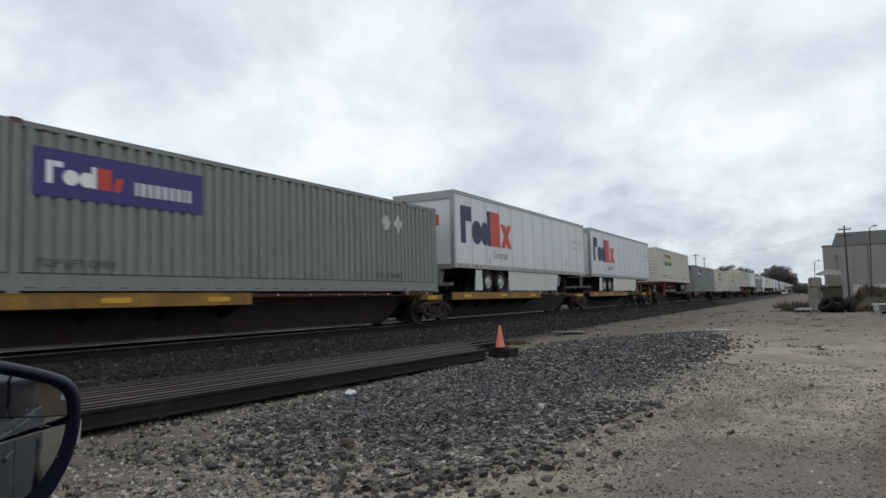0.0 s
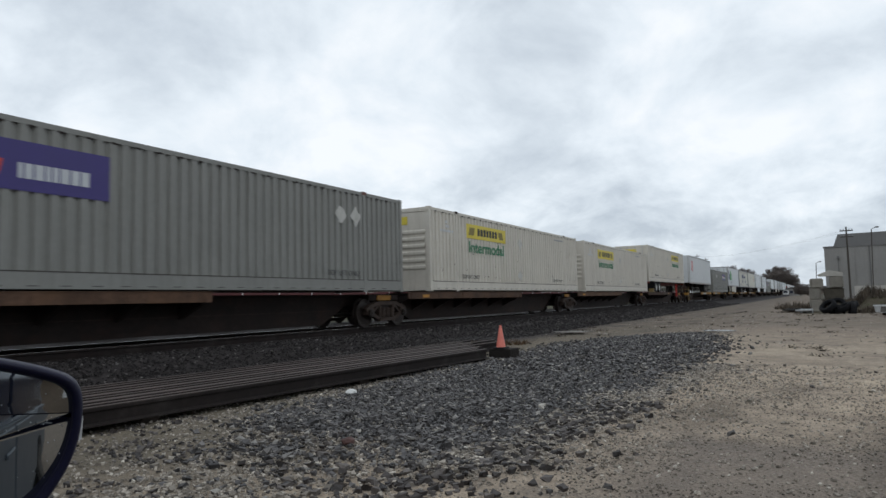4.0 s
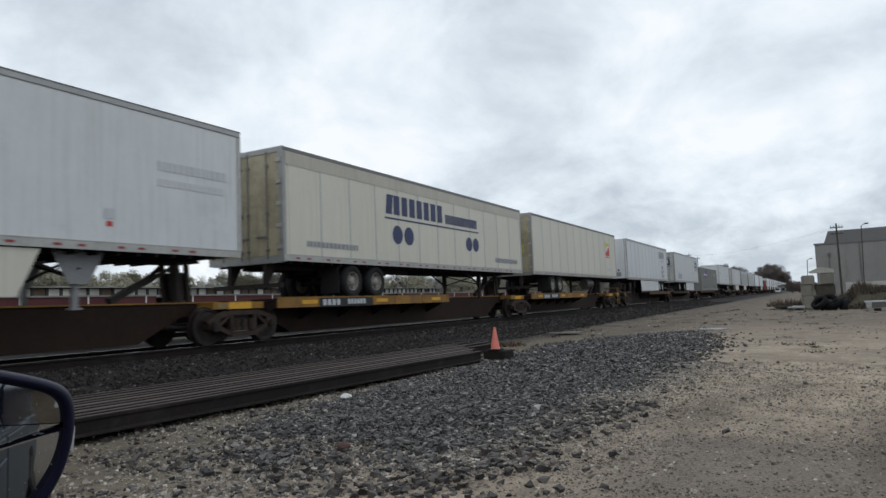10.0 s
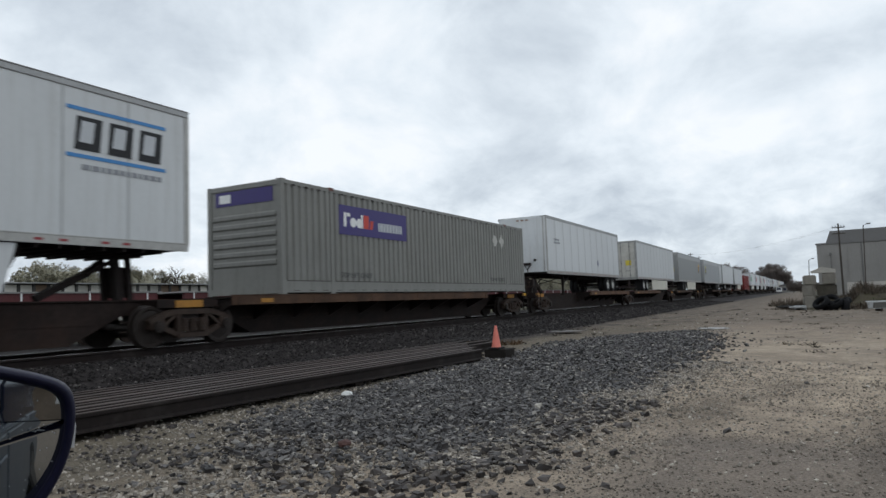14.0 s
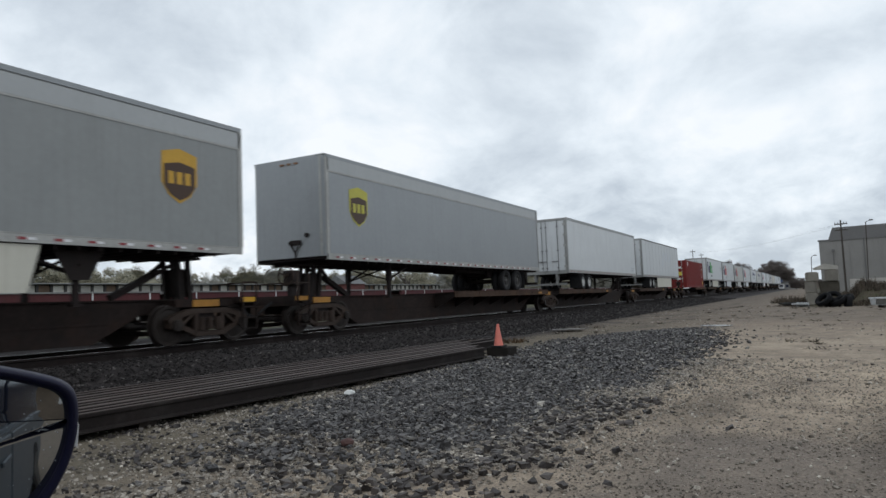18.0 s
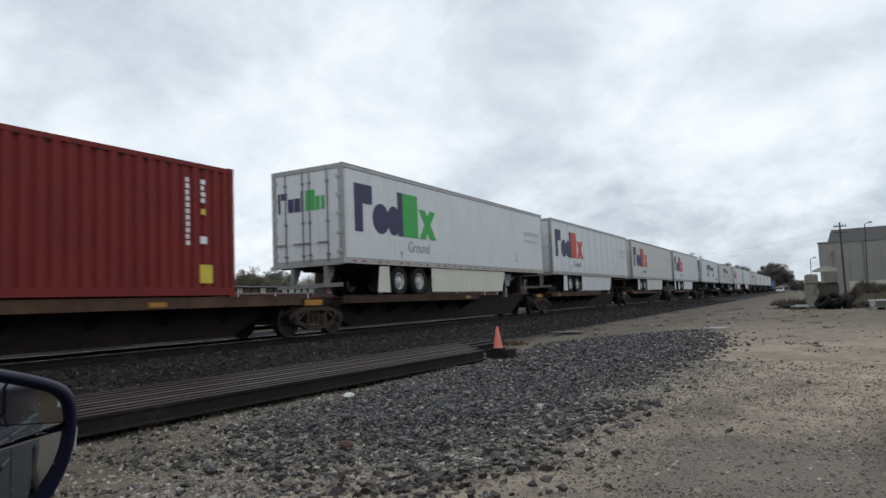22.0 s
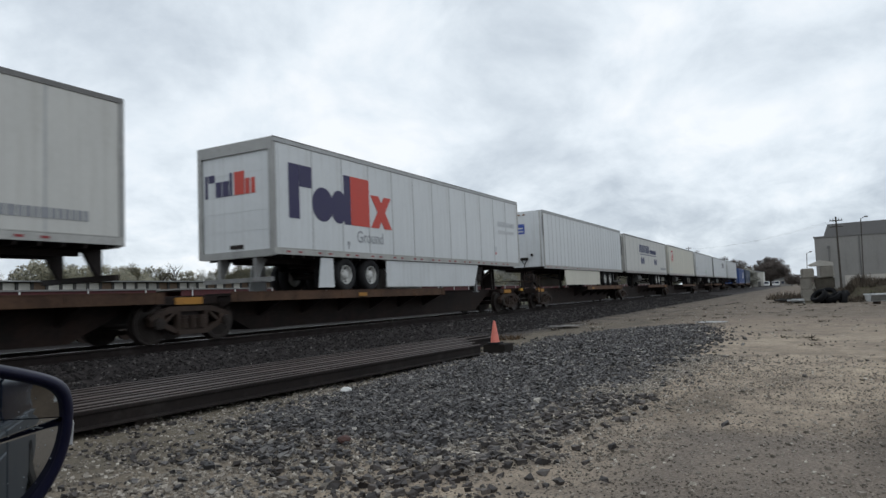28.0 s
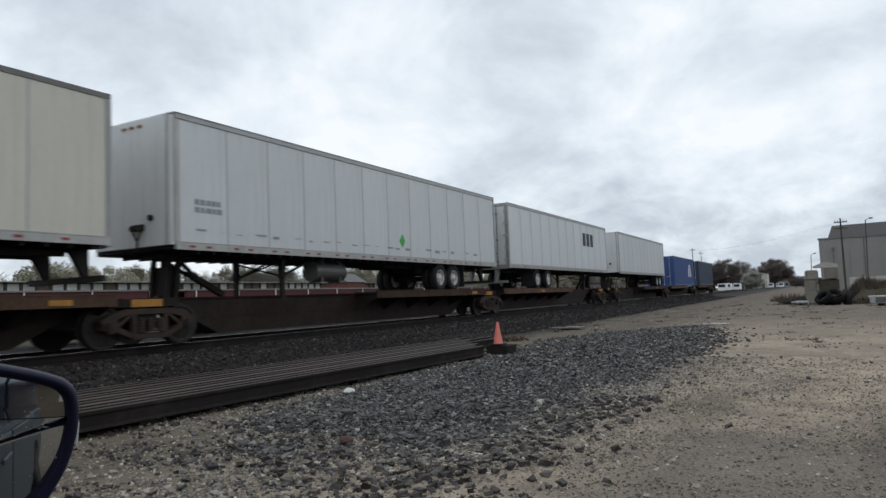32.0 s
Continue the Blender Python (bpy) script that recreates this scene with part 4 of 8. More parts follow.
    for x, free in ends:
        bogie(root, x - a, x)
        s = 1 if x < (a + b) / 2 else -1
        bm = bmesh.new()
        box(bm, x - a - 0.8, x - a + 0.8, 0.35, BOX_W - 0.35, 0.80, 0.96)
        part("end_platform", bm, main, root)
        bm = bmesh.new()
        box(bm, x - a - 0.36, x - a + 0.36, 0.325, 0.349, 0.80, 0.95)
        part("reflective_patch", bm, YELLOW if style == "ochre" else DULL_PATCH, root)
        if style == "ochre":
            bm = bmesh.new()
            box(bm, x - a - s * 0.55 - 0.16, x - a - s * 0.55 + 0.16, 0.33, 0.349, 0.81, 0.94)
            part("reflective_patch", bm, OLD_YELLOW, root)
        if free:
            bm = bmesh.new()
            e = x - a - s * 1.35
            box(bm, e, e - s * 0.75, MID - 0.14, MID + 0.14, 0.52, 0.78)
            box(bm, e - s * 0.55, e - s * 0.85, MID - 0.2, MID + 0.2, 0.46, 0.84)
            part("coupler", bm, BOGIE, root)
            bm = bmesh.new()
            box(bm, e - s * 0.02, e + s * 0.55, 0.12, BOX_W - 0.12, 0.86, 1.0)
            box(bm, e, e + s * 0.12, 0.12, BOX_W - 0.12, 0.74, 1.0)
            part("end_sill", bm, main, root)
            bm = bmesh.new()
            box(bm, e + s * 0.02, e + s * 0.52, 0.112, 0.119, 0.875, 0.985)
            part("reflective_patch", bm, YELLOW if style == "ochre" or s < 0 else DULL_PATCH, root)
            bm = bmesh.new()
            for d in (0.06, 0.50):
                box(bm, e + s * d, e + s * (d + 0.035), 0.06, 0.095, 0.22, 1.02)
            for z in (0.25, 0.50, 0.75):
                box(bm, e + s * 0.06, e + s * 0.535, 0.06, 0.09, z, z + 0.03)
            part("ladder", bm, OLD_YELLOW if style == "ochre" else RUST, root)
            bm = bmesh.new()
            for d in (0.06, 0.50):
                beam(bm, (e + s * (d + 0.015), 0.08, 1.0), (e + s * (d + 0.015), 0.08, 1.62 if s > 0 else 1.34), 0.03)
            beam(bm, (e + s * 0.06, 0.08, 1.33), (e + s * 0.53, 0.08, 1.33), 0.028)
            beam(bm, (e + s * 0.07, 0.08, 1.33), (e + s * 0.07, 1.5, 1.33), 0.028)
            part("handrail", bm, OLD_YELLOW if style == "ochre" else BOGIE, root)
            bm = bmesh.new()
            beam(bm, (e - s * 0.1, MID - 0.5, 0.86), (e - s * 0.55, MID - 0.35, 0.50), 0.045)
            beam(bm, (e - s * 0.55, MID - 0.35, 0.50), (e - s * 0.85, MID - 0.1, 0.62), 0.045)
            part("air_hose", bm, RUBBER, root)
            if s > 0:
                bm = bmesh.new()
                box(bm, e + 0.16, e + 0.46, 0.30, 0.66, 1.26, 1.66)
                soften(bm, 0.03)
                box(bm, e + 0.22, e + 0.40, 0.40, 0.56, 0.98, 1.28)
                part("brake_housing", bm, DARK if style != "ochre" else surface("red_brown_housing_paint", (0.060, 0.026, 0.018), 0.7, vary=0.3, scale=4, grime=0.4), root, "dark brake gear housing")
                bm = bmesh.new()
                ring_wheel(bm, (e + 0.08, 0.48, 1.52), 0.25)
                part("brake_wheel", bm, BOGIE, root, "thin spoked brake wheel")
    return root

# ---- ground ----
def ground_material():
    m = bpy.data.materials.new("wet_limestone_yard")
    m.use_nodes = True
    t = m.node_tree
    p = t.nodes["Principled BSDF"]
    co = t.nodes.new("ShaderNodeTexCoord")

    def noise_at(scale, detail=5.0, rough=0.6):
        n = node(t, "ShaderNodeTexNoise", Scale=scale, Detail=detail, Roughness=rough)
        link(t, co.outputs["Object"], n.inputs["Vector"])
        return n

    def mixed(a, b, f):
        x = t.nodes.new("ShaderNodeMixRGB")
        link(t, f, x.inputs[0])
        for s, v in ((1, a), (2, b)):
            if isinstance(v, tuple):
                x.inputs[s].default_value = (*v, 1)
            else:
                link(t, v, x.inputs[s])
        return x.outputs[0]
    n_big, n_mid, n_fine = noise_at(0.35, 6), noise_at(2.6, 6), noise_at(42, 4, 0.7)
    r = ramp(t, [(0.36, (0.230, 0.192, 0.148)), (0.50, (0.360, 0.302, 0.226)), (0.66, (0.470, 0.398, 0.292))])
    link(t, n_big.outputs["Fac"], r.inputs[0])
    r2 = ramp(t, [(0.35, (0.170, 0.145, 0.116)), (0.62, (0.470, 0.398, 0.298))])
    link(t, n_mid.outputs["Fac"], r2.inputs[0])
    half = t.nodes.new("ShaderNodeValue")
    half.outputs[0].default_value = 0.45
    sand = mixed(r.outputs[0], r2.outputs[0], half.outputs[0])
    r3 = ramp(t, [(0.3, (0.25, 0.25, 0.25)), (0.7, (0.78, 0.78, 0.78))])
    link(t, n_fine.outputs["Fac"], r3.inputs[0])
    ov = t.nodes.new("ShaderNodeMixRGB")
    ov.blend_type = "OVERLAY"
    ov.inputs[0].default_value = 0.75
    link(t, sand, ov.inputs[1])
    link(t, r3.outputs[0], ov.inputs[2])
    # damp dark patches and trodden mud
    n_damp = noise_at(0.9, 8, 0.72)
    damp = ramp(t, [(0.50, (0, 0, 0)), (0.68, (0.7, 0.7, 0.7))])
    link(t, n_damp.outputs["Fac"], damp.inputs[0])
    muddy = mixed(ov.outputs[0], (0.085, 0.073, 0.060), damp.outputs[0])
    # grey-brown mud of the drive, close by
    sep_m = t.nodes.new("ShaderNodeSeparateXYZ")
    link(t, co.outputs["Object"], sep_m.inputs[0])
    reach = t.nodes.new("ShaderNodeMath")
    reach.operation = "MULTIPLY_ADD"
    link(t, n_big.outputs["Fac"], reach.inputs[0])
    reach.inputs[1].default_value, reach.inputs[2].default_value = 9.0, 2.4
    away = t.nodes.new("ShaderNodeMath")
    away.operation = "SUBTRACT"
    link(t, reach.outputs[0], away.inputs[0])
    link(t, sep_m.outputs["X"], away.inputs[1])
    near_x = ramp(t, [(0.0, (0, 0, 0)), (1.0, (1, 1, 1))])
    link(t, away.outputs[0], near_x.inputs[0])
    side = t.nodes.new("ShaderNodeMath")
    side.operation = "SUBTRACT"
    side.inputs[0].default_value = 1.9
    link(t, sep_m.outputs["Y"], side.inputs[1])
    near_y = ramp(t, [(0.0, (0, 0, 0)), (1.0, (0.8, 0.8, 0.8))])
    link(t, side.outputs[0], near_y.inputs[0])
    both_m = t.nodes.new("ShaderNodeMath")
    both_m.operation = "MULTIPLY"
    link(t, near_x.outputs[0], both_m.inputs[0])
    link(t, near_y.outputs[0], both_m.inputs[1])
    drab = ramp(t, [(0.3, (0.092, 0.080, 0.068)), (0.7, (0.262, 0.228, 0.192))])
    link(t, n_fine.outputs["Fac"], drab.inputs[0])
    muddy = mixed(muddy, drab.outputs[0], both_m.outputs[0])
    # greyer, olive earth along the stacked rails
    along = t.nodes.new("ShaderNodeMapRange")
    along.inputs["From Min"].default_value, along.inputs["From Max"].default_value = 2.4, 5.0
    along.inputs["To Min"].default_value, along.inputs["To Max"].default_value = 0.0, 0.80
    link(t, sep_m.outputs["Y"], along.inputs["Value"])
    olive = ramp(t, [(0.3, (0.052, 0.048, 0.036)), (0.7, (0.150, 0.136, 0.100))])
    link(t, n_fine.outputs["Fac"], olive.inputs[0])
    muddy = mixed(muddy, olive.outputs[0], along.outputs[0])
    # the belt of dark crushed stone between the rail pile and the drive
    sx = t.nodes.new("ShaderNodeSeparateXYZ")
    link(t, co.outputs["Object"], sx.inputs[0])

    def math_(op, a, b):
        k = t.nodes.new("ShaderNodeMath")
        k.operation = op
        for s, v in ((0, a), (1, b)):
            if isinstance(v, (int, float)):
                k.inputs[s].default_value = v
            else:
                link(t, v, k.inputs[s])
        return k.outputs[0]
    centre = math_("ADD", math_("MULTIPLY", sx.outputs["X"], 0.012), 3.62)
    off = math_("ABSOLUTE", math_("SUBTRACT", sx.outputs["Y"], centre), 0)
    wob = math_("MULTIPLY", math_("SUBTRACT", n_mid.outputs["Fac"], 0.5), 1.6)
    inside = math_("SUBTRACT", math_("ADD", math_("SUBTRACT", 1.55, math_("MULTIPLY", sx.outputs["X"], 0.018)), wob), off)
    r4 = ramp(t, [(0.35, (0, 0, 0)), (0.65, (1, 1, 1))])
    link(t, math_("ADD", inside, 0.5), r4.inputs[0])
    xs = ramp(t, [(0.185, (0, 0, 0)), (0.25, (1, 1, 1)), (0.80, (1, 1, 1)), (0.95, (0, 0, 0))])
    link(t, math_("DIVIDE", sx.outputs["X"], 23.0), xs.inputs[0])
    belt = math_("MULTIPLY", r4.outputs[0], xs.outputs[0])
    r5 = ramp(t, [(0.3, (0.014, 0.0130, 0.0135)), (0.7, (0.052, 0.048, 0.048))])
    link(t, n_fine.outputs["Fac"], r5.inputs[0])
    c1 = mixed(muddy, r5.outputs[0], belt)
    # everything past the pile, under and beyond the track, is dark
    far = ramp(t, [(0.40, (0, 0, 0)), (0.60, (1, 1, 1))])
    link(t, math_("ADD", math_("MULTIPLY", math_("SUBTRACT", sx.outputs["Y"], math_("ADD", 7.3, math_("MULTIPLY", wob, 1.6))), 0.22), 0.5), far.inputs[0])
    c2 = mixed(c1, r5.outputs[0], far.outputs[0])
    grass = ramp(t, [(0.40, (0.060, 0.050, 0.030)), (0.62, (0.050, 0.058, 0.024))])
    link(t, n_mid.outputs["Fac"], grass.inputs[0])
    past = ramp(t, [(0.45, (0, 0, 0)), (0.55, (1, 1, 1))])
    link(t, math_("ADD", math_("MULTIPLY", math_("SUBTRACT", sx.outputs["Y"], 27.0), 0.3), 0.5), past.inputs[0])
    c3 = mixed(c2, grass.outputs[0], past.outputs[0])
    # browner, more trodden earth further off on the yard
    fo = ramp(t, [(0.0, (0, 0, 0)), (1.0, (0.8, 0.8, 0.8))])
    link(t, math_("DIVIDE", math_("ADD", math_("SUBTRACT", sx.outputs["X"], 15.0), math_("MULTIPLY", wob, 3.0)), 14.0), fo.inputs[0])
    tired = ramp(t, [(0.38, (0.054, 0.045, 0.037)), (0.50, (0.124, 0.103, 0.081)), (0.64, (0.210, 0.174, 0.132))])
    link(t, n_damp.outputs["Fac"], tired.inputs[0])
    yard_side = ramp(t, [(0.0, (0, 0, 0)), (1.0, (1, 1, 1))])
    link(t, math_("SUBTRACT", 8.5, sx.outputs["Y"]), yard_side.inputs[0])
    not_belt = math_("SUBTRACT", 1.0, belt)
    c3 = mixed(c3, tired.outputs[0], math_("MULTIPLY", math_("MULTIPLY", fo.outputs[0], yard_side.outputs[0]), not_belt))
    # weedy earth on the bank behind the blocks
    bx = ramp(t, [(0.40, (0, 0, 0)), (0.60, (1, 1, 1))])
    link(t, math_("ADD", math_("MULTIPLY", math_("ADD", math_("SUBTRACT", sx.outputs["X"], 42.5), math_("MULTIPLY", wob, 2.0)), 0.25), 0.5), bx.inputs[0])
    by = ramp(t, [(0.40, (0, 0, 0)), (0.60, (1, 1, 1))])
    link(t, math_("ADD", math_("MULTIPLY", math_("SUBTRACT", math_("ADD", 0.6, wob), sx.outputs["Y"]), 0.4), 0.5), by.inputs[0])
    earth = ramp(t, [(0.35, (0.035, 0.030, 0.020)), (0.50, (0.065, 0.055, 0.036)), (0.68, (0.050, 0.056, 0.024))])
    link(t, n_mid.outputs["Fac"], earth.inputs[0])
    c3 = mixed(c3, earth.outputs[0], math_("MULTIPLY", bx.outputs[0], by.outputs[0]))
    # dark uneven ovals laid over the drive's colour
    for sx0, sy0, rx, ry, k in ((5.6, -1.0, 2.6, 0.85, 0.75), (7.3, 1.05, 1.1, 0.42, 0.42), (3.2, 0.2, 1.4, 0.8, 0.30), (13.5, -2.2, 3.0, 1.0, 0.35)):
        ex = math_("POWER", math_("DIVIDE", math_("SUBTRACT", sx.outputs["X"], sx0), rx), 2.0)
        ey = math_("POWER", math_("DIVIDE", math_("SUBTRACT", sx.outputs["Y"], sy0), ry), 2.0)
        inner = math_("SUBTRACT", math_("ADD", 1.0, math_("MULTIPLY", wob, 1.1)), math_("ADD", ex, ey))
        oval = ramp(t, [(0.0, (0, 0, 0)), (0.9, (k, k, k))])
        link(t, inner, oval.inputs[0])
        c3 = mixed(c3, (0.062, 0.052, 0.043), oval.outputs[0])
    warm = t.nodes.new("ShaderNodeMixRGB")
    warm.blend_type = "MULTIPLY"
    warm.inputs[0].default_value = 1.0
    warm.inputs[2].default_value = (1.025, 0.982, 0.985, 1)
    link(t, c3, warm.inputs[1])
    c3 = warm.outputs[0]
    p.inputs["Specular IOR Level"].default_value = 0.15
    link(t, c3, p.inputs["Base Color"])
    rough = t.nodes.new("ShaderNodeMapRange")
    rough.inputs["To Min"].default_value, rough.inputs["To Max"].default_value = 0.62, 0.95
    link(t, n_big.outputs["Fac"], rough.inputs["Value"])
    link(t, rough.outputs[0], p.inputs["Roughness"])
    b = t.nodes.new("ShaderNodeBump")
    b.inputs["Strength"].default_value, b.inputs["Distance"].default_value = 0.8, 0.025
    hsum = math_("ADD", n_fine.outputs["Fac"], math_("MULTIPLY", n_mid.outputs["Fac"], 2.5))
    link(t, hsum, b.inputs["Height"])
    link(t, b.outputs[0], p.inputs["Normal"])
    return m


GROUND = ground_material()


def lay_of_land(x, y):
    """Small unevenness of the yard."""
    d = math.hypot(x, y)
    k = min(1.0, 60 / max(d, 1))
    return (noise.noise((x * 0.25, y * 0.25, 0)) * 0.05 + noise.noise((x * 1.3, y * 1.3, 5)) * 0.016) * k - 0.01 + bank(x, y)


def bank(x, y):
    """The weedy earth bank behind the stacked blocks."""
    def step(v):
        v = min(1, max(0, v))
        return v * v * (3 - 2 * v)
    return (0.95 + 0.3 * noise.noise((x * 0.4, y * 0.4, 7))) * step((x - 41.5 + 0.25 * (y + 2)) / 4.5) * step((60 - x) / 6) * step((-1.7 - y) / 1.0)


def ground_sheet():
    xs = [-2500, -900, -300, -120, -60, -30, -16] + [-8 + i * 0.4 for i in range(100)] + [32.6 + i * 0.7 for i in range(42)] + [63 + i * 2.5 for i in range(18)] + [115, 150, 220, 350, 600, 1000, 1800, 3000]
    ys = [-2500, -900, -300, -120, -60, -30, -18] + [-10 + i * 0.35 for i in range(58)] + [11.2, 13, 15, 18, 24, 34, 50, 80, 130, 220, 400, 900, 2500]
    verts = [(x, y, lay_of_land(x, y) if -40 < y < 10.5 and -20 < x < 110 else -0.01) for x in xs for y in ys]
    k = len(ys)
    faces = [(i * k + j, (i + 1) * k + j, (i + 1) * k + j + 1, i * k + j + 1) for i in range(len(xs) - 1) for j in range(k - 1)]
    me = bpy.data.meshes.new("ground")
    me.from_pydata(verts, [], faces)
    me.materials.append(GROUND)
    for p in me.polygons:
        p.use_smooth = True
    return tagged(new("ground", me), "wet beige limestone yard with dark crushed stone", "ground", kind="structure")


ground_sheet()

# ---- track ----
TRACK_MID = SIDE_Y + MID
BALLAST = surface("dark_track_ballast", (0.034, 0.0292, 0.0285), 0.95, vary=0.45, scale=9, bump=1.0, bump_scale=26, spec=0.2)


def ballast_bed():
    prof = [(-2.75, -0.04), (-2.0, 0.20), (-1.35, 0.275), (1.35, 0.275), (2.0, 0.24), (3.2, -0.04)]
    xs = [-900, -200, -60] + [-20 + i * 0.8 for i in range(110)] + [80, 140, 300, 700, 1800]
    verts = []
    for x in xs:
        for y, z in prof:
            j = noise.noise((x * 0.9, y * 2, 3)) * 0.035 if -20 <= x < 70 else 0
            verts.append((x, TRACK_MID + y + j * 2, z + j * 0.6))
    k = len(prof)
    faces = [(i * k + j, (i + 1) * k + j, (i + 1) * k + j + 1, i * k + j + 1) for i in range(len(xs) - 1) for j in range(k - 1)]
    me = bpy.data.meshes.new("ballast")
    me.from_pydata(verts, [], faces)
    me.materials.append(BALLAST)
    return tagged(new("ballast", me), "dark crushed-stone ballast bed under the track", "ballast", kind="structure")


ballast_bed()


def rail_profile():
    h = [(-0.075, 0.0), (0.075, 0.0), (0.075, 0.012), (0.012, 0.03), (0.010, 0.135), (0.036, 0.145), (0.036, 0.172), (0.028, 0.18), (-0.028, 0.18), (-0.036, 0.172), (-0.036, 0.145), (-0.010, 0.135), (-0.012, 0.03), (-0.075, 0.012)]
    return h


def rail_mesh(x0, x1, name):
    bm = bmesh.new()
    prism(bm, rail_profile(), x0, x1, axis="X")
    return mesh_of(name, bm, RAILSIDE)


for y, lab in ((TRACK_MID - GAUGE - 0.035, "near"), (TRACK_MID + GAUGE + 0.035, "far")):
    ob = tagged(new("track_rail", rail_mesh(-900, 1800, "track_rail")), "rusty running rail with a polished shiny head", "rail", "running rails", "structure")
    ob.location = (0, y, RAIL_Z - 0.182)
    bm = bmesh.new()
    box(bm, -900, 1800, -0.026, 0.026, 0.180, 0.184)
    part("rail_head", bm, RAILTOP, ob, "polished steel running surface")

# ---- rail pile with its traffic cone ----
PILE_A, PILE_TURN = (3.96, 6.13), -3.9


def rail_pile():
    yaw = PILE_TURN
    ux, uy = math.cos(radians(yaw)), math.sin(radians(yaw))
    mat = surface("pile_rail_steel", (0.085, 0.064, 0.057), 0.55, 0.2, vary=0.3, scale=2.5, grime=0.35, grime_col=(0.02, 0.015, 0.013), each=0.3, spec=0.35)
    # Webs near-black: the shade in the gaps between rails is in their colour.
    dark = surface("pile_rail_web_rust_and_shade", (0.014, 0.0105, 0.0095), 0.75, 0.0, vary=0.3, scale=2.5, grime=0.4, each=0.2, spec=0.2)
    for i in range(12):
        end = 7.75 + 0.20 * i + random.uniform(-0.3, 0.3) + (0.9 if i in (5, 8) else 0)
        start = -14 + random.uniform(-0.4, 0.4)
        bm = bmesh.new()
        prism(bm, rail_profile(), start, end, axis="X")
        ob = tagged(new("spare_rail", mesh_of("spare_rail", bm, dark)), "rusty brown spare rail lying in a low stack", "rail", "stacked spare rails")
        d = 0.08 + i * 0.151 + (0.03 if i > 9 else 0)
        ob.matrix_world = pose(PILE_A[0] - uy * d, PILE_A[1] + ux * d, 0.045 + 0.006 * (i % 3), 0, 0, yaw)
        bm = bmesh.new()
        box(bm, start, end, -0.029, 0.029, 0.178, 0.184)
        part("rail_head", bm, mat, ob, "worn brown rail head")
    for j in range(7):
        x = -13.2 + j * 3.5
        bm = bmesh.new()
        box(bm, -0.11, 0.11, 0.10, 1.9, -0.11, 0.042)
        soften(bm, 0.012)
        ob = tagged(new("timber_bearer", mesh_of("timber_bearer", bm, WOOD_TIE)), "dark wooden sleeper under the stacked rails", "timber", "timbers under the rails")
        ob.matrix_world = pose(PILE_A[0] + ux * x, PILE_A[1] + uy * x, 0, 0, 0, yaw)
    bm = bmesh.new()
    box(bm, -0.16, 0.26, -0.06, 0.42, -0.02, 0.188)
    soften(bm, 0.015)
    ob = tagged(new("timber_block", mesh_of("timber_block", bm, surface("black_tarred_timber", (0.018, 0.015, 0.013), 0.9, vary=0.3, scale=5, bump=0.5, spec=0.2))), "dark sleeper end beside the stacked rails", "timber")
    ob.matrix_world = pose(12.55, 5.42, 0, 0, 0, yaw)


rail_pile()


def traffic_cone(x, y, z):
    root = thing("traffic_cone", "faded orange plastic traffic cone with a dark base beside the rails", "traffic cone", at=(x, y, z))
    bm = bmesh.new()
    prof = [(0.098, 0.03), (0.092, 0.05), (0.024, 0.455), (0.017, 0.465)]
    n = 24
    rings = [[bm.verts.new((r * math.cos(i * math.tau / n), r * math.sin(i * math.tau / n), zz)) for i in range(n)] for r, zz in prof]
    for a, b in zip(rings, rings[1:]):
        for i in range(n):
            bm.faces.new((a[i], a[(i + 1) % n], b[(i + 1) % n], b[i]))
    bm.faces.new(rings[0])
    bm.faces.new(rings[-1])
    part("cone_body", bm, CONE_PINK, root, smooth=False)
    bm = bmesh.new()
    box(bm, -0.13, 0.13, -0.13, 0.13, 0, 0.035)
    soften(bm, 0.012)
    part("base", bm, RUBBER, root, "black rubber base")
    return root


traffic_cone(12.52, 5.62, 0.188)

# ---- the train ----
FED = "white box semi-trailer with purple and %s logo, side skirt"


def block_logo(root, x, z, w, h, second, y=-0.010, first=None):
    """The parcel carrier's mark as plain bars, discs and blocks in its two colours."""
    first = first or LOGO_PURPLE
    plates("logo_bar", [rect(x, x + 0.085 * w, z, z + h), rect(x + 0.088 * w, x + 0.19 * w, z + 0.60 * h, z + h), rect(x + 0.485 * w, x + 0.548 * w, z, z + h)], first, root, y, "purple logo bar")
    plates("logo_disc", [disc(x + 0.285 * w, z + 0.33 * h, 0.095 * w, rz=0.33 * h), disc(x + 0.435 * w, z + 0.33 * h, 0.078 * w, rz=0.33 * h)], first, root, y - 0.001, "purple logo disc")
    plates("logo_block", [rect(x + 0.55 * w, x + 0.745 * w, z, z + h)], second, root, y, "bright logo block")
    plates("logo_slash", [rect(x + 0.76 * w, x + 0.845 * w, z, z + 0.70 * h, 0.15 * w)], second, root, y - 0.001, "bright slanting bar")
    plates("logo_slash", [rect(x + 0.91 * w, x + 1.0 * w, z, z + 0.70 * h, -0.15 * w)], second, root, y - 0.002, "bright slanting bar")


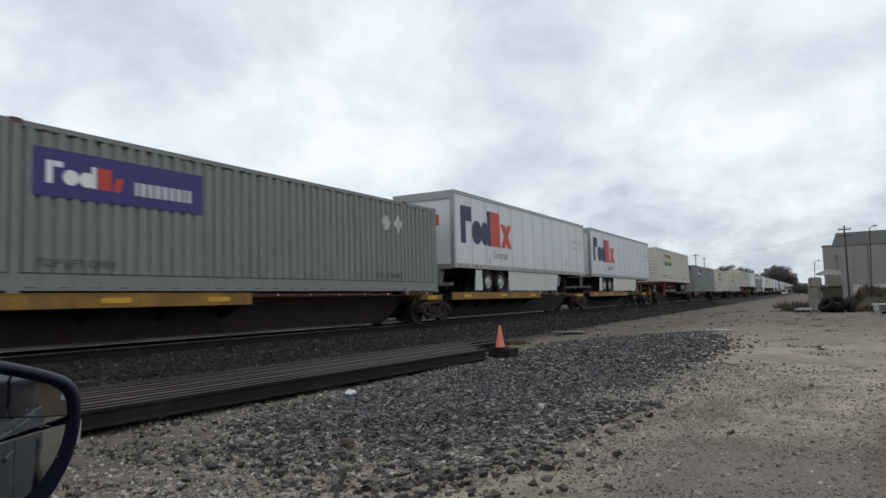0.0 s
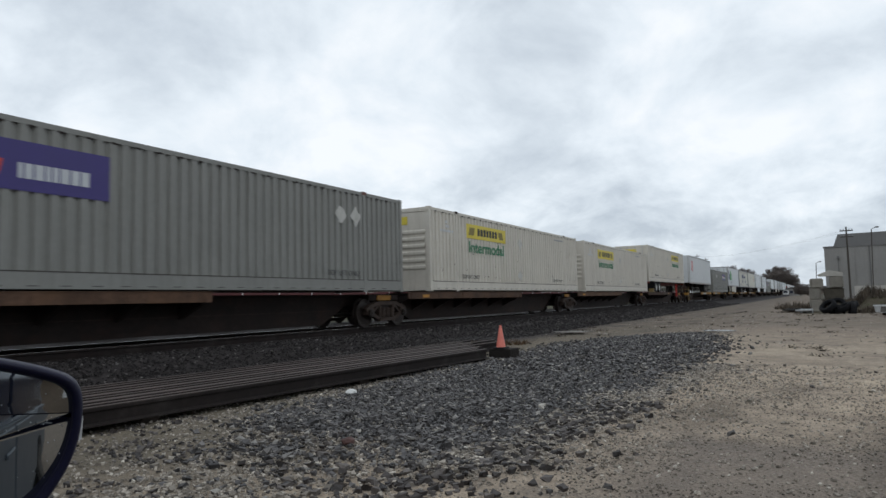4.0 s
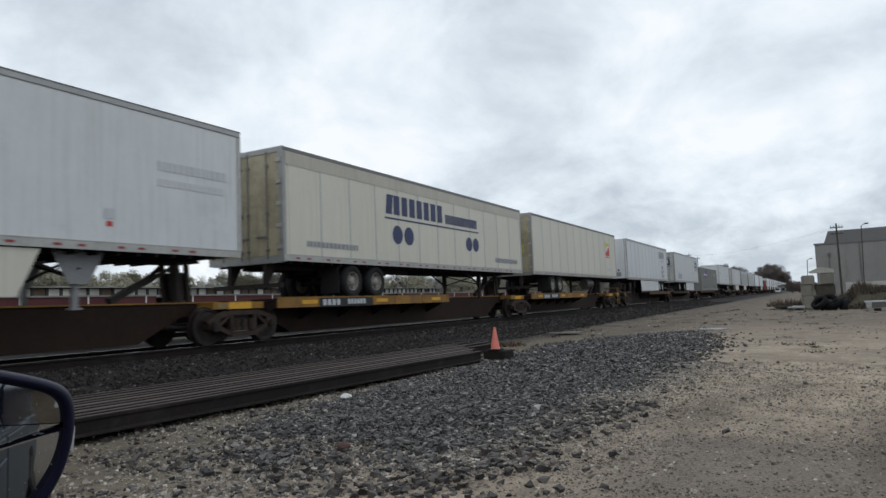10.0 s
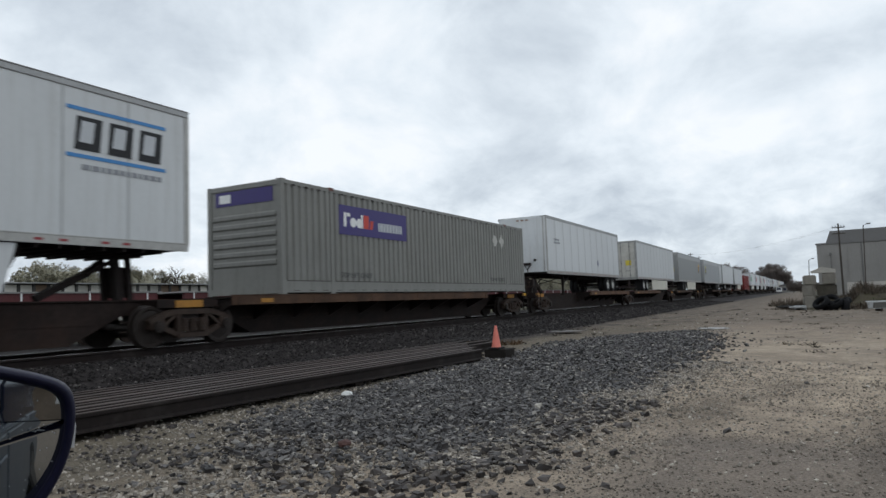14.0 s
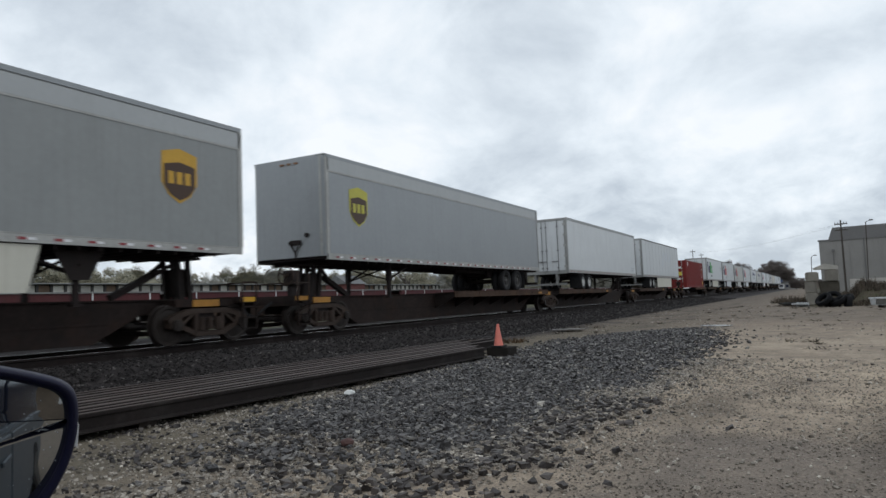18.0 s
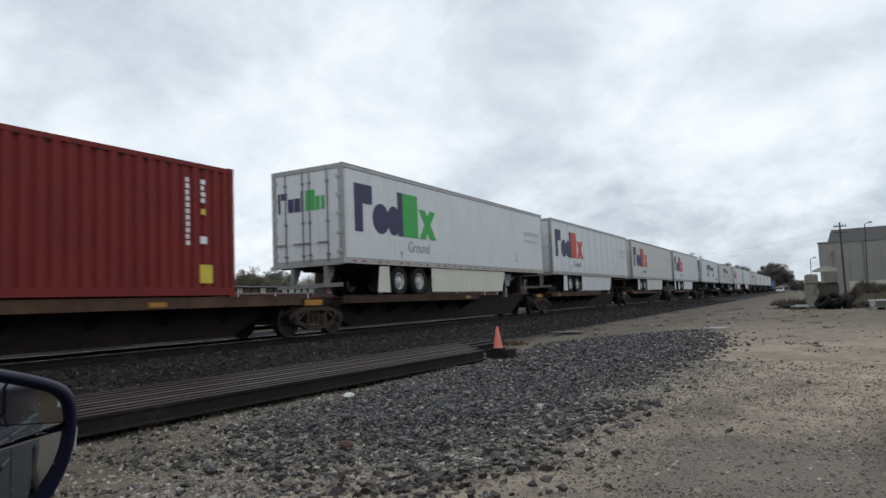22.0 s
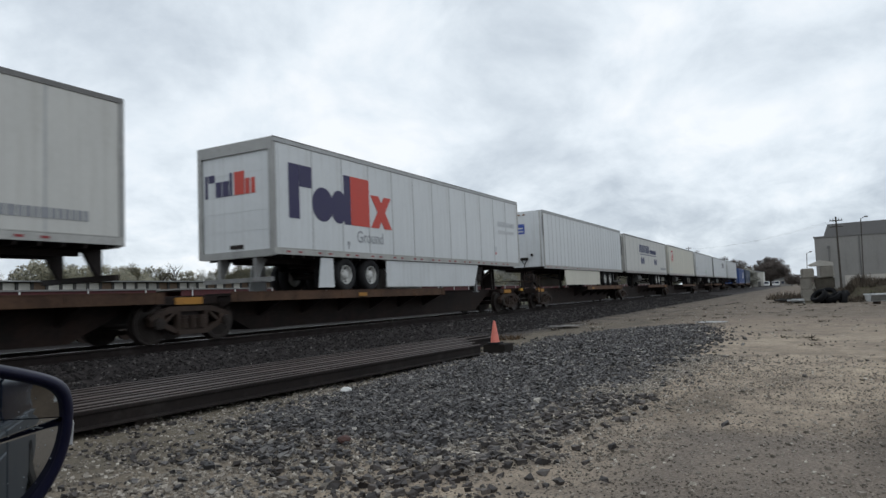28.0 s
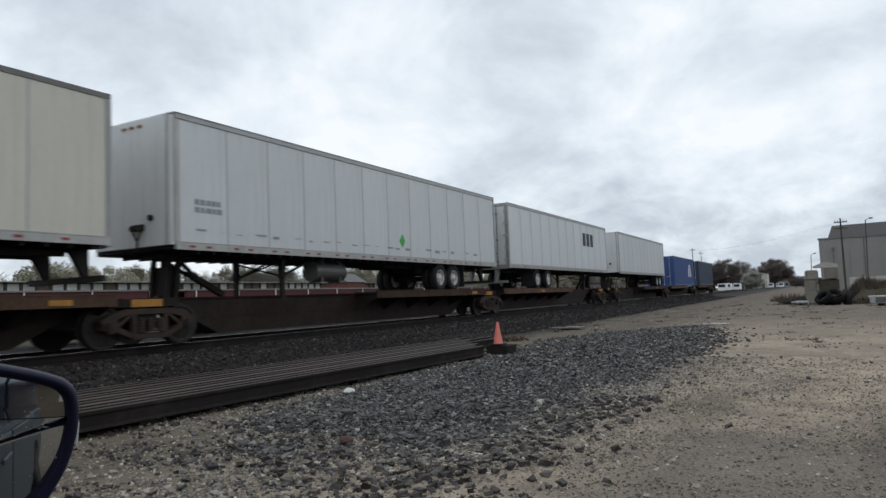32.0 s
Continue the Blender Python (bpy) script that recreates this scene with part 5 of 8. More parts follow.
def small_print(root, x, z, w, rows, mat, h=0.07, gap=0.06, y=-0.010, name="lettering"):
    rng = random.Random(int(x * 10 + z * 100))
    shapes = []
    for k in range(rows):
        a = x
        while a < x + w - 0.08:
            b = min(a + rng.uniform(0.07, 0.16), x + w)
            shapes.append(rect(a, b, z - k * (h + gap), z - k * (h + gap) + h))
            a = b + 0.035
    bm = bmesh.new()
    for o in shapes:
        prism(bm, o, y - 0.004, y)
    return tagged(part(name, bm, mat, root), kind="stuff")


def fedex_like(num, r, L, top, second, colour, doors="swing", skirt=(5.05, 11.42), skirt_paint=None, paint=None, panel=1.22,
               axles=(3.03, 4.27), notice=12.68, fairings=((1.74, 0.0),)):
    t = trailer(num, r, L, top, False, paint or WHITE2, FED % colour, doors, skirt, skirt_paint, axles, panel=panel, pale_bracket=True)
    block_logo(t, 0.58, 2.90, 4.8, 1.42, second)
    words("lettering", "Ground", 0.36, LETTER_GREY, t, (3.5, -0.011, 2.42), width=1.36)
    small_print(t, 13.75, 3.66, 1.85, 1, FAINT_GREY, h=0.20)
    small_print(t, 13.75, 3.34, 1.85, 1, surface("very_faint_lettering", (0.54, 0.555, 0.565), 0.55, vary=0.06, scale=3), h=0.15)
    plates("placard", [rect(3.02, 3.13, 2.32, 2.42), rect(3.05, 3.10, 2.20, 2.34)], LETTER_GREY, t, -0.010)
    plates("placard", [rect(notice - 0.125, notice + 0.125, 2.56, 2.76)], FAINT_GREY, t, -0.010)
    plates("red_label", [rect(notice - 0.06, notice + 0.06, 2.42, 2.52)], LOGO_RED, t, -0.010)
    for y in (0.035, BOX_W - 0.055):
        for x, more in fairings:
            bm = bmesh.new()
            prism(bm, [(x + 0.12, 1.92), (x + 0.64 + more, 1.92), (x + 0.68 + more, 1.12), (x, 1.12)], y, y + 0.02)
            part("rear_fairing", bm, skirt_paint or paint or WHITE2, t, "pale panel behind the wheels")
    # smaller mark on the rear doors
    bm = bmesh.new()
    for a, b, z0, z1 in ((2.28, 2.36, 3.55, 4.15), (2.02, 2.24, 3.95, 4.15), (1.78, 1.98, 3.55, 3.95), (1.52, 1.74, 3.55, 3.95), (1.40, 1.48, 3.55, 4.15)):
        box(bm, -0.001 if doors == "swing" else 0.035, 0.012 if doors == "swing" else 0.048, a, b, z0, z1)
    part("rear_logo_block", bm, LOGO_PURPLE, t)
    bm = bmesh.new()
    for a, b, z0, z1 in ((0.98, 1.32, 3.55, 4.15), (0.80, 0.94, 3.55, 3.95), (0.62, 0.74, 3.55, 3.95)):
        box(bm, -0.001 if doors == "swing" else 0.035, 0.012 if doors == "swing" else 0.048, a, b, z0, z1)
    part("rear_logo_accent", bm, second, t)
    return t


DARK_SILVER = surface("trailer_dull_grey_aluminium", (0.272, 0.281, 0.277), 0.45, 0.2, vary=0.08, scale=0.7, streak=0.25)
DARK_LETTER = surface("dark_stencil_lettering", (0.065, 0.065, 0.066), 0.6, vary=0.2, scale=5)


def peeled_marks(c, places, z):
    """Half-peeled pale diamond placards with ragged edges."""
    rng = random.Random(int(sum(places) * 37 + z * 11))
    for x in places:
        o = []
        for k in range(16):
            a = k * math.tau / 16
            d = 0.30 / (abs(math.cos(a)) + abs(math.sin(a))) * rng.uniform(0.75, 1.05)
            o.append((x + d * math.cos(a), z + d * math.sin(a)))
        plates("placard", [o], surface("peeled_pale_placard", (0.46, 0.45, 0.42), 0.6, vary=0.15, scale=6, grime=0.5, grime_col=(0.25, 0.24, 0.21)), c, 0.004, "half-peeled pale placard")


def parcel_box(num, r, label, near, sign_x, marks_x=(13.0, 13.7)):
    c = container(num, r, 16.15, 1.06, GREY_BOX, label, near)
    plates("sign_panel", [rect(sign_x, sign_x + 3.6, 2.72, 3.56)], PURPLE, c, 0.006, "purple sign panel", 0.006)
    z, h, x, w = 2.95, 0.40, sign_x + 0.22, 1.5
    plates("sign_block", [rect(x, x + 0.08 * w, z, z + h), rect(x + 0.09 * w, x + 0.2 * w, z + 0.75 * h, z + h), disc(x + 0.30 * w, z + 0.35 * h, 0.1 * w, rz=0.35 * h),
                          disc(x + 0.50 * w, z + 0.35 * h, 0.1 * w, rz=0.35 * h), rect(x + 0.56 * w, x + 0.62 * w, z, z + h)], WHITE_PAINT, c, -0.001, "white sign blocks")
    plates("sign_accent", [rect(x + 0.64 * w, x + 0.82 * w, z, z + h), rect(x + 0.84 * w, x + 0.95 * w, z, z + 0.66 * h, 0.06)], ORANGE, c, -0.001, "orange sign blocks")
    small_print(c, sign_x + 1.95, 2.93, 1.35, 1, FAINT_GREY, h=0.26, y=-0.001, name="sign_lettering")
    words("lettering", "TOP LIFT ONLY", 0.15, DARK_LETTER, c, (2.4, 0.003, 1.50), width=1.5)
    words("lettering", "TOP LIFT ONLY", 0.15, DARK_LETTER, c, (12.4, 0.003, 1.50), width=1.5)
    peeled_marks(c, marks_x, 3.2)
    bm = bmesh.new()
    box(bm, 0.016, 0.026, 0.3, BOX_W - 0.3, 3.42, 3.80)
    part("end_sign", bm, PURPLE, c, "purple sign panel")
    bm = bmesh.new()
    box(bm, 0.008, 0.017, 1.75, 2.15, 3.5, 3.72)
    part("end_sign_block", bm, WHITE_PAINT, c)
    return c


FADED_YELLOW = surface("bleached_sign_panel", (0.50, 0.46, 0.33), 0.55, vary=0.1, scale=2, streak=0.3)


def yellow_sign_box(num, r, bottom, label, near, sign_x, faded=False):
    c = container(num, r, 16.15, bottom, CREAM_BOX, label, near)
    b = bottom
    plates("sign_panel", [rect(sign_x, sign_x + 3.65, b + 2.0, b + 2.55)], FADED_YELLOW if faded else SIGN_YELLOW, c, 0.006, "bleached yellow sign panel" if faded else "yellow sign panel", 0.006)
    if faded:
        plates("sign_end", [rect(sign_x + 2.75, sign_x + 3.62, b + 2.03, b + 2.52)], SIGN_YELLOW, c, 0.003, "yellow end of the sign", 0.004)
    x = sign_x + 0.95
    plates("sign_block", [rect(x + i * 0.27, x + i * 0.27 + 0.19, b + 2.14, b + 2.42) for i in range(7)], BLACK_PAINT, c, -0.001, "dark sign blocks")
    plates("sign_flash", [rect(sign_x + 0.15, sign_x + 0.6, b + 2.12, b + 2.42, 0.12), rect(sign_x + 3.0, sign_x + 3.4, b + 2.12, b + 2.42, -0.12)], surface("dark_olive_paint", (0.18, 0.14, 0.02), 0.5), c, -0.001)
    words("lettering", "Intermodal", 0.44, SIGN_GREEN, c, (sign_x + 0.18, -0.001, b + 1.47), width=3.25, label="dark green lettering", bold=0.012)
    words("lettering", "TOP LIFT ONLY", 0.15, DARK_LETTER, c, (2.4, 0.003, b + 0.46), width=1.45)
    words("lettering", "TOP LIFT ONLY", 0.13, DARK_LETTER, c, (12.2, 0.003, b + 0.46), width=1.4)
    peeled_marks(c, (8.05,), b + 2.1)
    peeled_marks(c, (7.98,), b + 0.66)
    small_print(c, 1.15, b + 2.42, 0.25, 2, FAINT_GREY, h=0.10, y=0.004)
    small_print(c, 0.75, b + 2.10, 1.05, 1, FAINT_GREY, h=0.08, y=0.004)
    small_print(c, 12.6, b + 2.55, 1.3, 1, LETTER_GREY, h=0.07, y=0.004)
    specks = random.Random(int(abs(r)))
    bm = bmesh.new()
    for k in range(34):
        x, z = specks.uniform(0.3, 15.8), b + specks.choice((specks.uniform(0.4, 1.0), specks.uniform(0.4, 2.6)))
        w, h = specks.uniform(0.015, 0.05), specks.uniform(0.02, 0.10)
        prism(bm, [(x, z), (x + w, z + 0.01), (x + w * 0.8, z + h), (x + 0.2 * w, z + h * 0.9)], 0.002, 0.0055)
    tagged(part("rust_scuffs", bm, surface("rusty_black_scuff", (0.055, 0.032, 0.022), 0.85, vary=0.3, scale=9), c, "rusty dark scuffs"), kind="stuff")
    bm = bmesh.new()
    box(bm, 0.012, 0.03, 0.9, 1.9, b + 2.32, b + 2.6)
    part("end_sign", bm, SIGN_YELLOW, c, "small yellow sign")
    return c


def shippers_trailer(num, r, L, top, nose, reefer, label, paint=CREAM):
    t = trailer(num, r, L, top, nose, paint, label, reefer=reefer, axles=(3.0, 4.2) if not nose else (3.6, 4.75), trim=ROOF_DARK, band=not nose, tank=reefer)
    x, z = 4.65, 3.62
    sh = [rect(x + 0.05 + i * 0.48, x + 0.40 + i * 0.48, z, z + 0.62, 0.0 if i else 0.1) for i in range(8)]
    plates("logo_block", sh, NAVY, t, -0.010, "navy logo blocks")
    plates("logo_line", [rect(x, x + 6.8, z - 0.16, z - 0.11)], NAVY, t, -0.010)
    small_print(t, x + 4.0, z, 2.75, 1, NAVY, h=0.34)
    plates("logo_disc", [disc(x + 0.72, 2.98, 0.30), disc(x + 1.42, 2.98, 0.30)], NAVY, t, -0.010, "two navy discs")
    plates("logo_disc", [disc(x + 5.9, 2.98, 0.27), disc(x + 6.5, 2.98, 0.27)], NAVY, t, -0.010, "two navy discs")
    small_print(t, 13.0, 2.36, 2.5, 1, LETTER_GREY, h=0.19)
    if not nose:
        small_print(t, 0.9, 2.36, 2.3, 1, LETTER_GREY, h=0.15)
    return t


def carrier_trailer(num, r, L, top, nose, paint, logo_x, reefer, label):
    t = trailer(num, r, L, top, nose, paint, label, reefer=reefer, axles=(3.75, 4.8) if nose else (2.97, 4.13), pipe=not nose, tank=paint is not WHITE, sticker=not nose)
    if paint is CREAM and not nose:
        x = logo_x
        plates("sign_panel", [[(x, 3.42), (x + 0.95, 3.42), (x + 0.95, 4.0), (x + 0.62, 3.92), (x + 0.4, 3.62), (x + 0.2, 3.78), (x, 3.55)]], LOGO_RED, t, -0.010, "red sign panel")
        plates("sign_flash", [[(x, 3.9), (x + 0.3, 4.05), (x + 0.95, 4.12), (x + 0.9, 4.3), (x + 0.35, 4.25), (x, 4.42)]], surface("lime_yellow_paint", (0.55, 0.50, 0.06), 0.5), t, -0.010, "lime yellow swoosh")
    else:
        plates("sign_panel", [rect(logo_x, logo_x + 0.95, 3.42, 4.35)], LOGO_RED, t, -0.010, "red sign square")
        plates("sign_block", [[(logo_x + 0.2, 3.55), (logo_x + 0.75, 4.2), (logo_x + 0.2, 4.2)], rect(logo_x + 0.5, logo_x + 0.78, 3.52, 3.66)], WHITE_PAINT, t, -0.015)
    plates("lettering", [rect(logo_x, logo_x + 0.95, 3.30, 3.36)], LOGO_RED, t, -0.010)
    small_print(t, 0.5 if nose else 13.6, 2.45, 1.2, 1, FAINT_GREY, h=0.10)
    return t


def shield(t, x, z, s=1.0, gold=None):
    gold = gold or GOLD
    o = [(x, z + 1.05 * s), (x + 0.45 * s, z + 1.16 * s), (x + 0.9 * s, z + 1.05 * s), (x + 0.9 * s, z + 0.42 * s), (x + 0.72 * s, z + 0.16 * s), (x + 0.45 * s, z), (x + 0.18 * s, z + 0.16 * s), (x, z + 0.42 * s)]
    plates("shield", [o], gold, t, -0.010, "golden shield")
    i = [(x + 0.06 + (px - x) * (1 - 0.12 / (0.9 * s)), z + 0.06 + (pz - z) * 0.70) for px, pz in o]
    plates("shield_field", [i], BROWN_SHIELD, t, -0.015, "dark brown shield field")
    plates("shield_block", [rect(x + 0.16 + k * 0.21, x + 0.30 + k * 0.21, z + 0.40 * s, z + 0.66 * s) for k in range(3)], gold, t, -0.020)


# ---- cargo, from the first to the last ----
parcel_box(1, -299.98, "grey corrugated parcel container with a purple sign panel", "ribs", 2.3)
fedex_like(2, -282.55, 16.1, 4.82, ORANGE, "orange", "roll", skirt_paint=DUSTY)
fedex_like(3, -265.32, 16.1, 4.84, ORANGE, "orange", "roll", skirt_paint=CREAM)
yellow_sign_box(4, -245.91, 1.90, "cream corrugated container with a faded sign on a road chassis", "ribs", 2.93, faded=True)
chassis(4, -245.91, 16.15, False, "dark red skeletal chassis carrying a cream container")
parcel_box(5, -226.06, "grey corrugated parcel container with a purple sign panel", "ribs", 2.4)
yellow_sign_box(6, -208.15, 1.09, "cream corrugated container with a yellow sign panel", "ribs", 2.8)
yellow_sign_box(7, -190.58, 1.09, "cream corrugated container with a yellow sign panel", "ribs", 2.77)
yellow_sign_box(8, -173.66, 1.90, "cream corrugated container with a yellow sign on a road chassis", "doors", 9.9)
chassis(8, -173.66, 16.15, True, "dark red skeletal chassis carrying a cream container")


def wheel_chock(x):
    root = thing("wheel_chock", "pale yellow wheel chock standing on the car deck", "wheel chock")
    on_train(root, x)
    bm = bmesh.new()
    prism(bm, [(0, DECK), (0.62, DECK), (0.56, DECK + 0.13), (0.40, DECK + 0.33), (0.06, DECK + 0.33)], 0.10, 0.48)
    soften(bm, 0.015)
    part("block", bm, OLD_YELLOW, root)
    bm = bmesh.new()
    box(bm, 0.12, 0.34, 0.085, 0.098, DECK + 0.10, DECK + 0.24)
    part("recess", bm, DARK, root)


wheel_chock(-171.75)
carrier_trailer(9, -153.86, 16.1, 4.9, True, WHITE, 1.3, False, "dusty white box semi-trailer with a small red sign")
parcel_box(10, -135.72, "grey corrugated parcel container with a purple sign panel", "doors", 10.1, (3.76, 4.45))
fedex_like(11, -118.42, 16.12, 4.9, GREEN, "green", skirt_paint=CREAM, panel=16)
shippers_trailer(12, -100.97, 16.12, 4.88, False, False, "cream box semi-trailer with navy shipper lettering and discs")
carrier_trailer(13, -83.59, 16.1, 4.93, False, CREAM, 13.4, False, "cream box semi-trailer with a small red sign")
t14 = trailer(14, -64.32, 16.14, 4.95, True, WHITE2, "clean white box semi-trailer with grey rental lettering", skirt=(4.7, 11.6), axles=(2.6, 3.85))
plates("logo_block", [rect(12.3 + i * 0.58, 12.3 + i * 0.58 + 0.46, 3.98, 4.55, 0.05) for i in range(4)], LETTER_GREY, t14, -0.010, "grey logo blocks")
words("lettering", "LEASE", 0.2, FAINT_GREY, t14, (12.5, -0.011, 3.66), width=1.9)
plates("logo_disc", [disc(13.6, 2.78, 0.55)], LETTER_GREY, t14, -0.010, "grey disc")
words("lettering", "25", 0.6, WHITE_PAINT, t14, (13.2, -0.016, 2.52), width=0.8)
words("lettering", "53", 0.2, LETTER_GREY, t14, (0.35, -0.011, 2.35))
small_print(t14, 0.02, 4.62, 0.12, 9, BLACK_PAINT, h=0.09, gap=0.03)
for name, y0, y1, z0, z1, m, lab in (("nose_label", 1.15, 1.35, 2.4, 2.75, LOGO_RED, "red label"), ("nose_notice", 1.0, 1.35, 4.15, 4.42, NAVY, "blue notice"), ("nose_plate", 0.45, 0.95, 2.2, 2.5, LETTER_GREY, "grey connector plate")):
    bm = bmesh.new()
    box(bm, -0.012, 0.004, y0, y1, z0, z1)
    part(name, bm, m, t14, lab)
t15 = trailer(15, -44.12, 16.18, 4.94, False, WHITE, "white box semi-trailer with blue-lined block lettering", skirt=(6.85, 12.6), axles=(2.89, 6.05))
BLUE_LINE = surface("bright_blue_stripe", (0.05, 0.22, 0.50), 0.5, vary=0.06, scale=3)
for z in (3.55, 4.42):
    plates("logo_line", [rect(13.4, 15.5, z, z + 0.07)], BLUE_LINE, t15, -0.010, "blue stripe")
plates("logo_block", [rect(13.55 + i * 0.66, 14.05 + i * 0.66, 3.70, 4.32, 0.05) for i in range(3)], BLACK_PAINT, t15, -0.010, "dark logo blocks")
plates("logo_face", [rect(13.64 + i * 0.66, 13.90 + i * 0.66, 3.84, 4.24, 0.05) for i in range(3)], FAINT_GREY, t15, -0.014)
small_print(t15, 13.7, 3.34, 1.7, 1, LETTER_GREY, h=0.10)
small_print(t15, 2.0, 2.75, 2.2, 4, LETTER_GREY, h=0.09, gap=0.05)
words("lettering", "53", 0.22, LETTER_GREY, t15, (11.9, -0.011, 2.9))
bm = bmesh.new()
for z in (3.52, 4.38):
    box(bm, -0.030, -0.024, 0.32, BOX_W - 0.32, z, z + 0.09)
part("rear_stripe", bm, BLUE_LINE, t15, "blue stripe")
bm = bmesh.new()
for k in range(3):
    box(bm, -0.030, -0.024, 0.42 + k * 0.62, 0.98 + k * 0.62, 3.68, 4.30)
part("rear_logo_block", bm, BLACK_PAINT, t15)
bm = bmesh.new()
for k in range(3):
    box(bm, -0.036, -0.030, 0.56 + k * 0.62, 0.90 + k * 0.62, 3.82, 4.22)
part("rear_logo_face", bm, FAINT_GREY, t15)
parcel_box(16, -25.17, "grey corrugated parcel container with a purple sign panel", "ribs", 2.34)
t17 = trailer(17, -5.89, 14.63, 4.9, True, WHITE2, "white box semi-trailer with dark hardware on its nose", axles=(1.6, 2.85))
plates("placard", [disc(9.3, 2.75, 0.16, 4, rz=0.24)], NAVY, t17, -0.010)
small_print(t17, 1.2, 3.7, 0.9, 2, LETTER_GREY, h=0.10)
trailer(18, 14.35, 16.15, 4.91, False, WHITE, "white box semi-trailer with a pale cream side skirt", skirt=(5.5, 12.5), skirt_paint=CREAM, axles=(2.5, 3.75), sticker=True)
t19 = trailer(19, 33.17, 16.1, 4.91, False, DARK_SILVER, "grey aluminium semi-trailer with a brown and gold shield", "roll", skirt=(5.4, 11.4), skirt_paint=CREAM, trim=SILVER, panel=16, sticker=True)
shield(t19, 13.8, 2.95)
t20 = trailer(20, 52.19, 16.25, 4.88, True, SILVER, "grey aluminium semi-trailer with a brown and gold shield", axles=(2.6, 3.85), trim=SILVER, panel=16)
shield(t20, 1.12, 2.95, gold=surface("pale_lime_shield_paint", (0.50, 0.46, 0.06), 0.45, vary=0.08, scale=3))
for q in (t19, t20):
    bm = bmesh.new()
    box(bm, 0.15, 16.0, -0.016, -0.008, 4.38, 4.42)
    part("trim_strip", bm, RAILCOL, q)
    bm = bmesh.new()
    box(bm, 0.15, 15.95, -0.011, -0.008, 4.425, 4.77)
    part("top_band", bm, surface("pale_aluminium_band", (0.40, 0.41, 0.41), 0.4, 0.25, vary=0.05, scale=0.8, streak=0.15), q, "paler band under the roof")
t21 = trailer(21, 72.85, 16.1, 4.95, False, WHITE2, "plain white box semi-trailer with swing doors", axles=(2.9, 4.1), panel=16)
small_print(t21, 14.5, 2.45, 0.9, 2, FAINT_GREY, h=0.10)
t22 = trailer(22, 91.31, 16.2, 4.96, False, WHITE2, "white box semi-trailer with a faded mark", skirt=(5.6, 12.2), skirt_paint=CREAM, axles=(3.0, 4.25), trim=ROOF_DARK)
plates("faded_mark", [rect(7.6, 8.3, 2.9, 4.2, 0.9), rect(9.2, 10.2, 3.5, 4.2, 0.4), rect(11.0, 11.8, 3.4, 4.1, 0.3)], surface("ghost_of_removed_lettering", (0.60, 0.63, 0.66), 0.5, vary=0.05, scale=2), t22, -0.0095)
c23 = container(23, 112.29, 12.19, 1.06, RED_BOX, "dark red corrugated shipping container with steel locking bars", "doors", mid_posts=False)
plates("placard", [rect(1.0, 1.38, 3.40, 3.75)], WHITE_PAINT, c23, 0.006)
plates("placard", [rect(11.2, 11.55, 1.35, 1.75)], SIGN_YELLOW, c23, 0.006)
small_print(c23, 10.85, 3.5, 0.09, 11, WHITE_PAINT, h=0.10, gap=0.035, y=0.006)
small_print(c23, 11.25, 3.5, 0.12, 4, WHITE_PAINT, h=0.10, gap=0.035, y=0.006)
plates("placard", [rect(11.25, 11.37, 2.83, 2.96)], SIGN_YELLOW, c23, 0.006)
plates("placard", [rect(11.22, 11.40, 2.2, 2.36)], WHITE_PAINT, c23, 0.006)
bm = bmesh.new()
box(bm, 0.0, 0.016, 0.45, 0.85, 2.35, 2.75)
part("door_placard", bm, SIGN_YELLOW, c23)
bm = bmesh.new()
for a, z in ((1.45, 3.3), (1.45, 2.9), (0.5, 3.1), (1.6, 2.4), (0.6, 1.9)):
    box(bm, 0.004, 0.017, a, a + 0.36, z, z + 0.2)
part("door_lettering", bm, WHITE_PAINT, c23)
fedex_like(24, 128.54, 16.2, 4.82, GREEN, "green", skirt_paint=CREAM, panel=16)
fedex_like(25, 145.99, 16.15, 4.84, ORANGE, "orange")
fedex_like(26, 163.53, 16.1, 4.87, ORANGE, "orange", paint=DUSTY, notice=13.1)
fedex_like(27, 180.78, 16.12, 4.88, ORANGE, "orange", "roll", skirt=(5.55, 11.42), axles=(3.47, 4.78), fairings=((0.25, 0.1), (2.24, 0.05)))
shippers_trailer(28, 199.97, 16.16, 4.84, True, True, "white refrigerated trailer with navy shipper lettering and discs", WHITE2)
t29 = shippers_trailer(29, 218.52, 16.14, 4.82, True, True, "dusty white refrigerated trailer with navy shipper lettering and discs", DUSTY)
words("lettering", "53'", 0.28, LETTER_GREY, t29, (8.6, -0.011, 2.32))
fedex_like(30, 238.76, 16.15, 4.9, ORANGE, "orange", "roll", skirt=(5.05, 11.7), notice=13.42)
t31 = trailer(31, 258.08, 16.08, 4.89, True, WHITE2, "clean white box semi-trailer with a small blue nose sign", skirt=(3.5, 10.3), skirt_paint=CREAM, axles=(3.15, 4.4), panel=0.61)
bm = bmesh.new()
box(bm, -0.008, 0.004, 0.95, 1.75, 3.75, 4.25)
part("nose_sign", bm, surface("deep_blue_sign_paint", (0.035, 0.075, 0.33), 0.5, vary=0.08, scale=4), t31, "small blue sign")
small_print(t31, 0.02, 4.55, 0.12, 9, BLACK_PAINT, h=0.09, gap=0.03)
bm = bmesh.new()
for z in (3.84, 4.0):
    box(bm, -0.011, 0.004, 1.02, 1.68, z, z + 0.07)
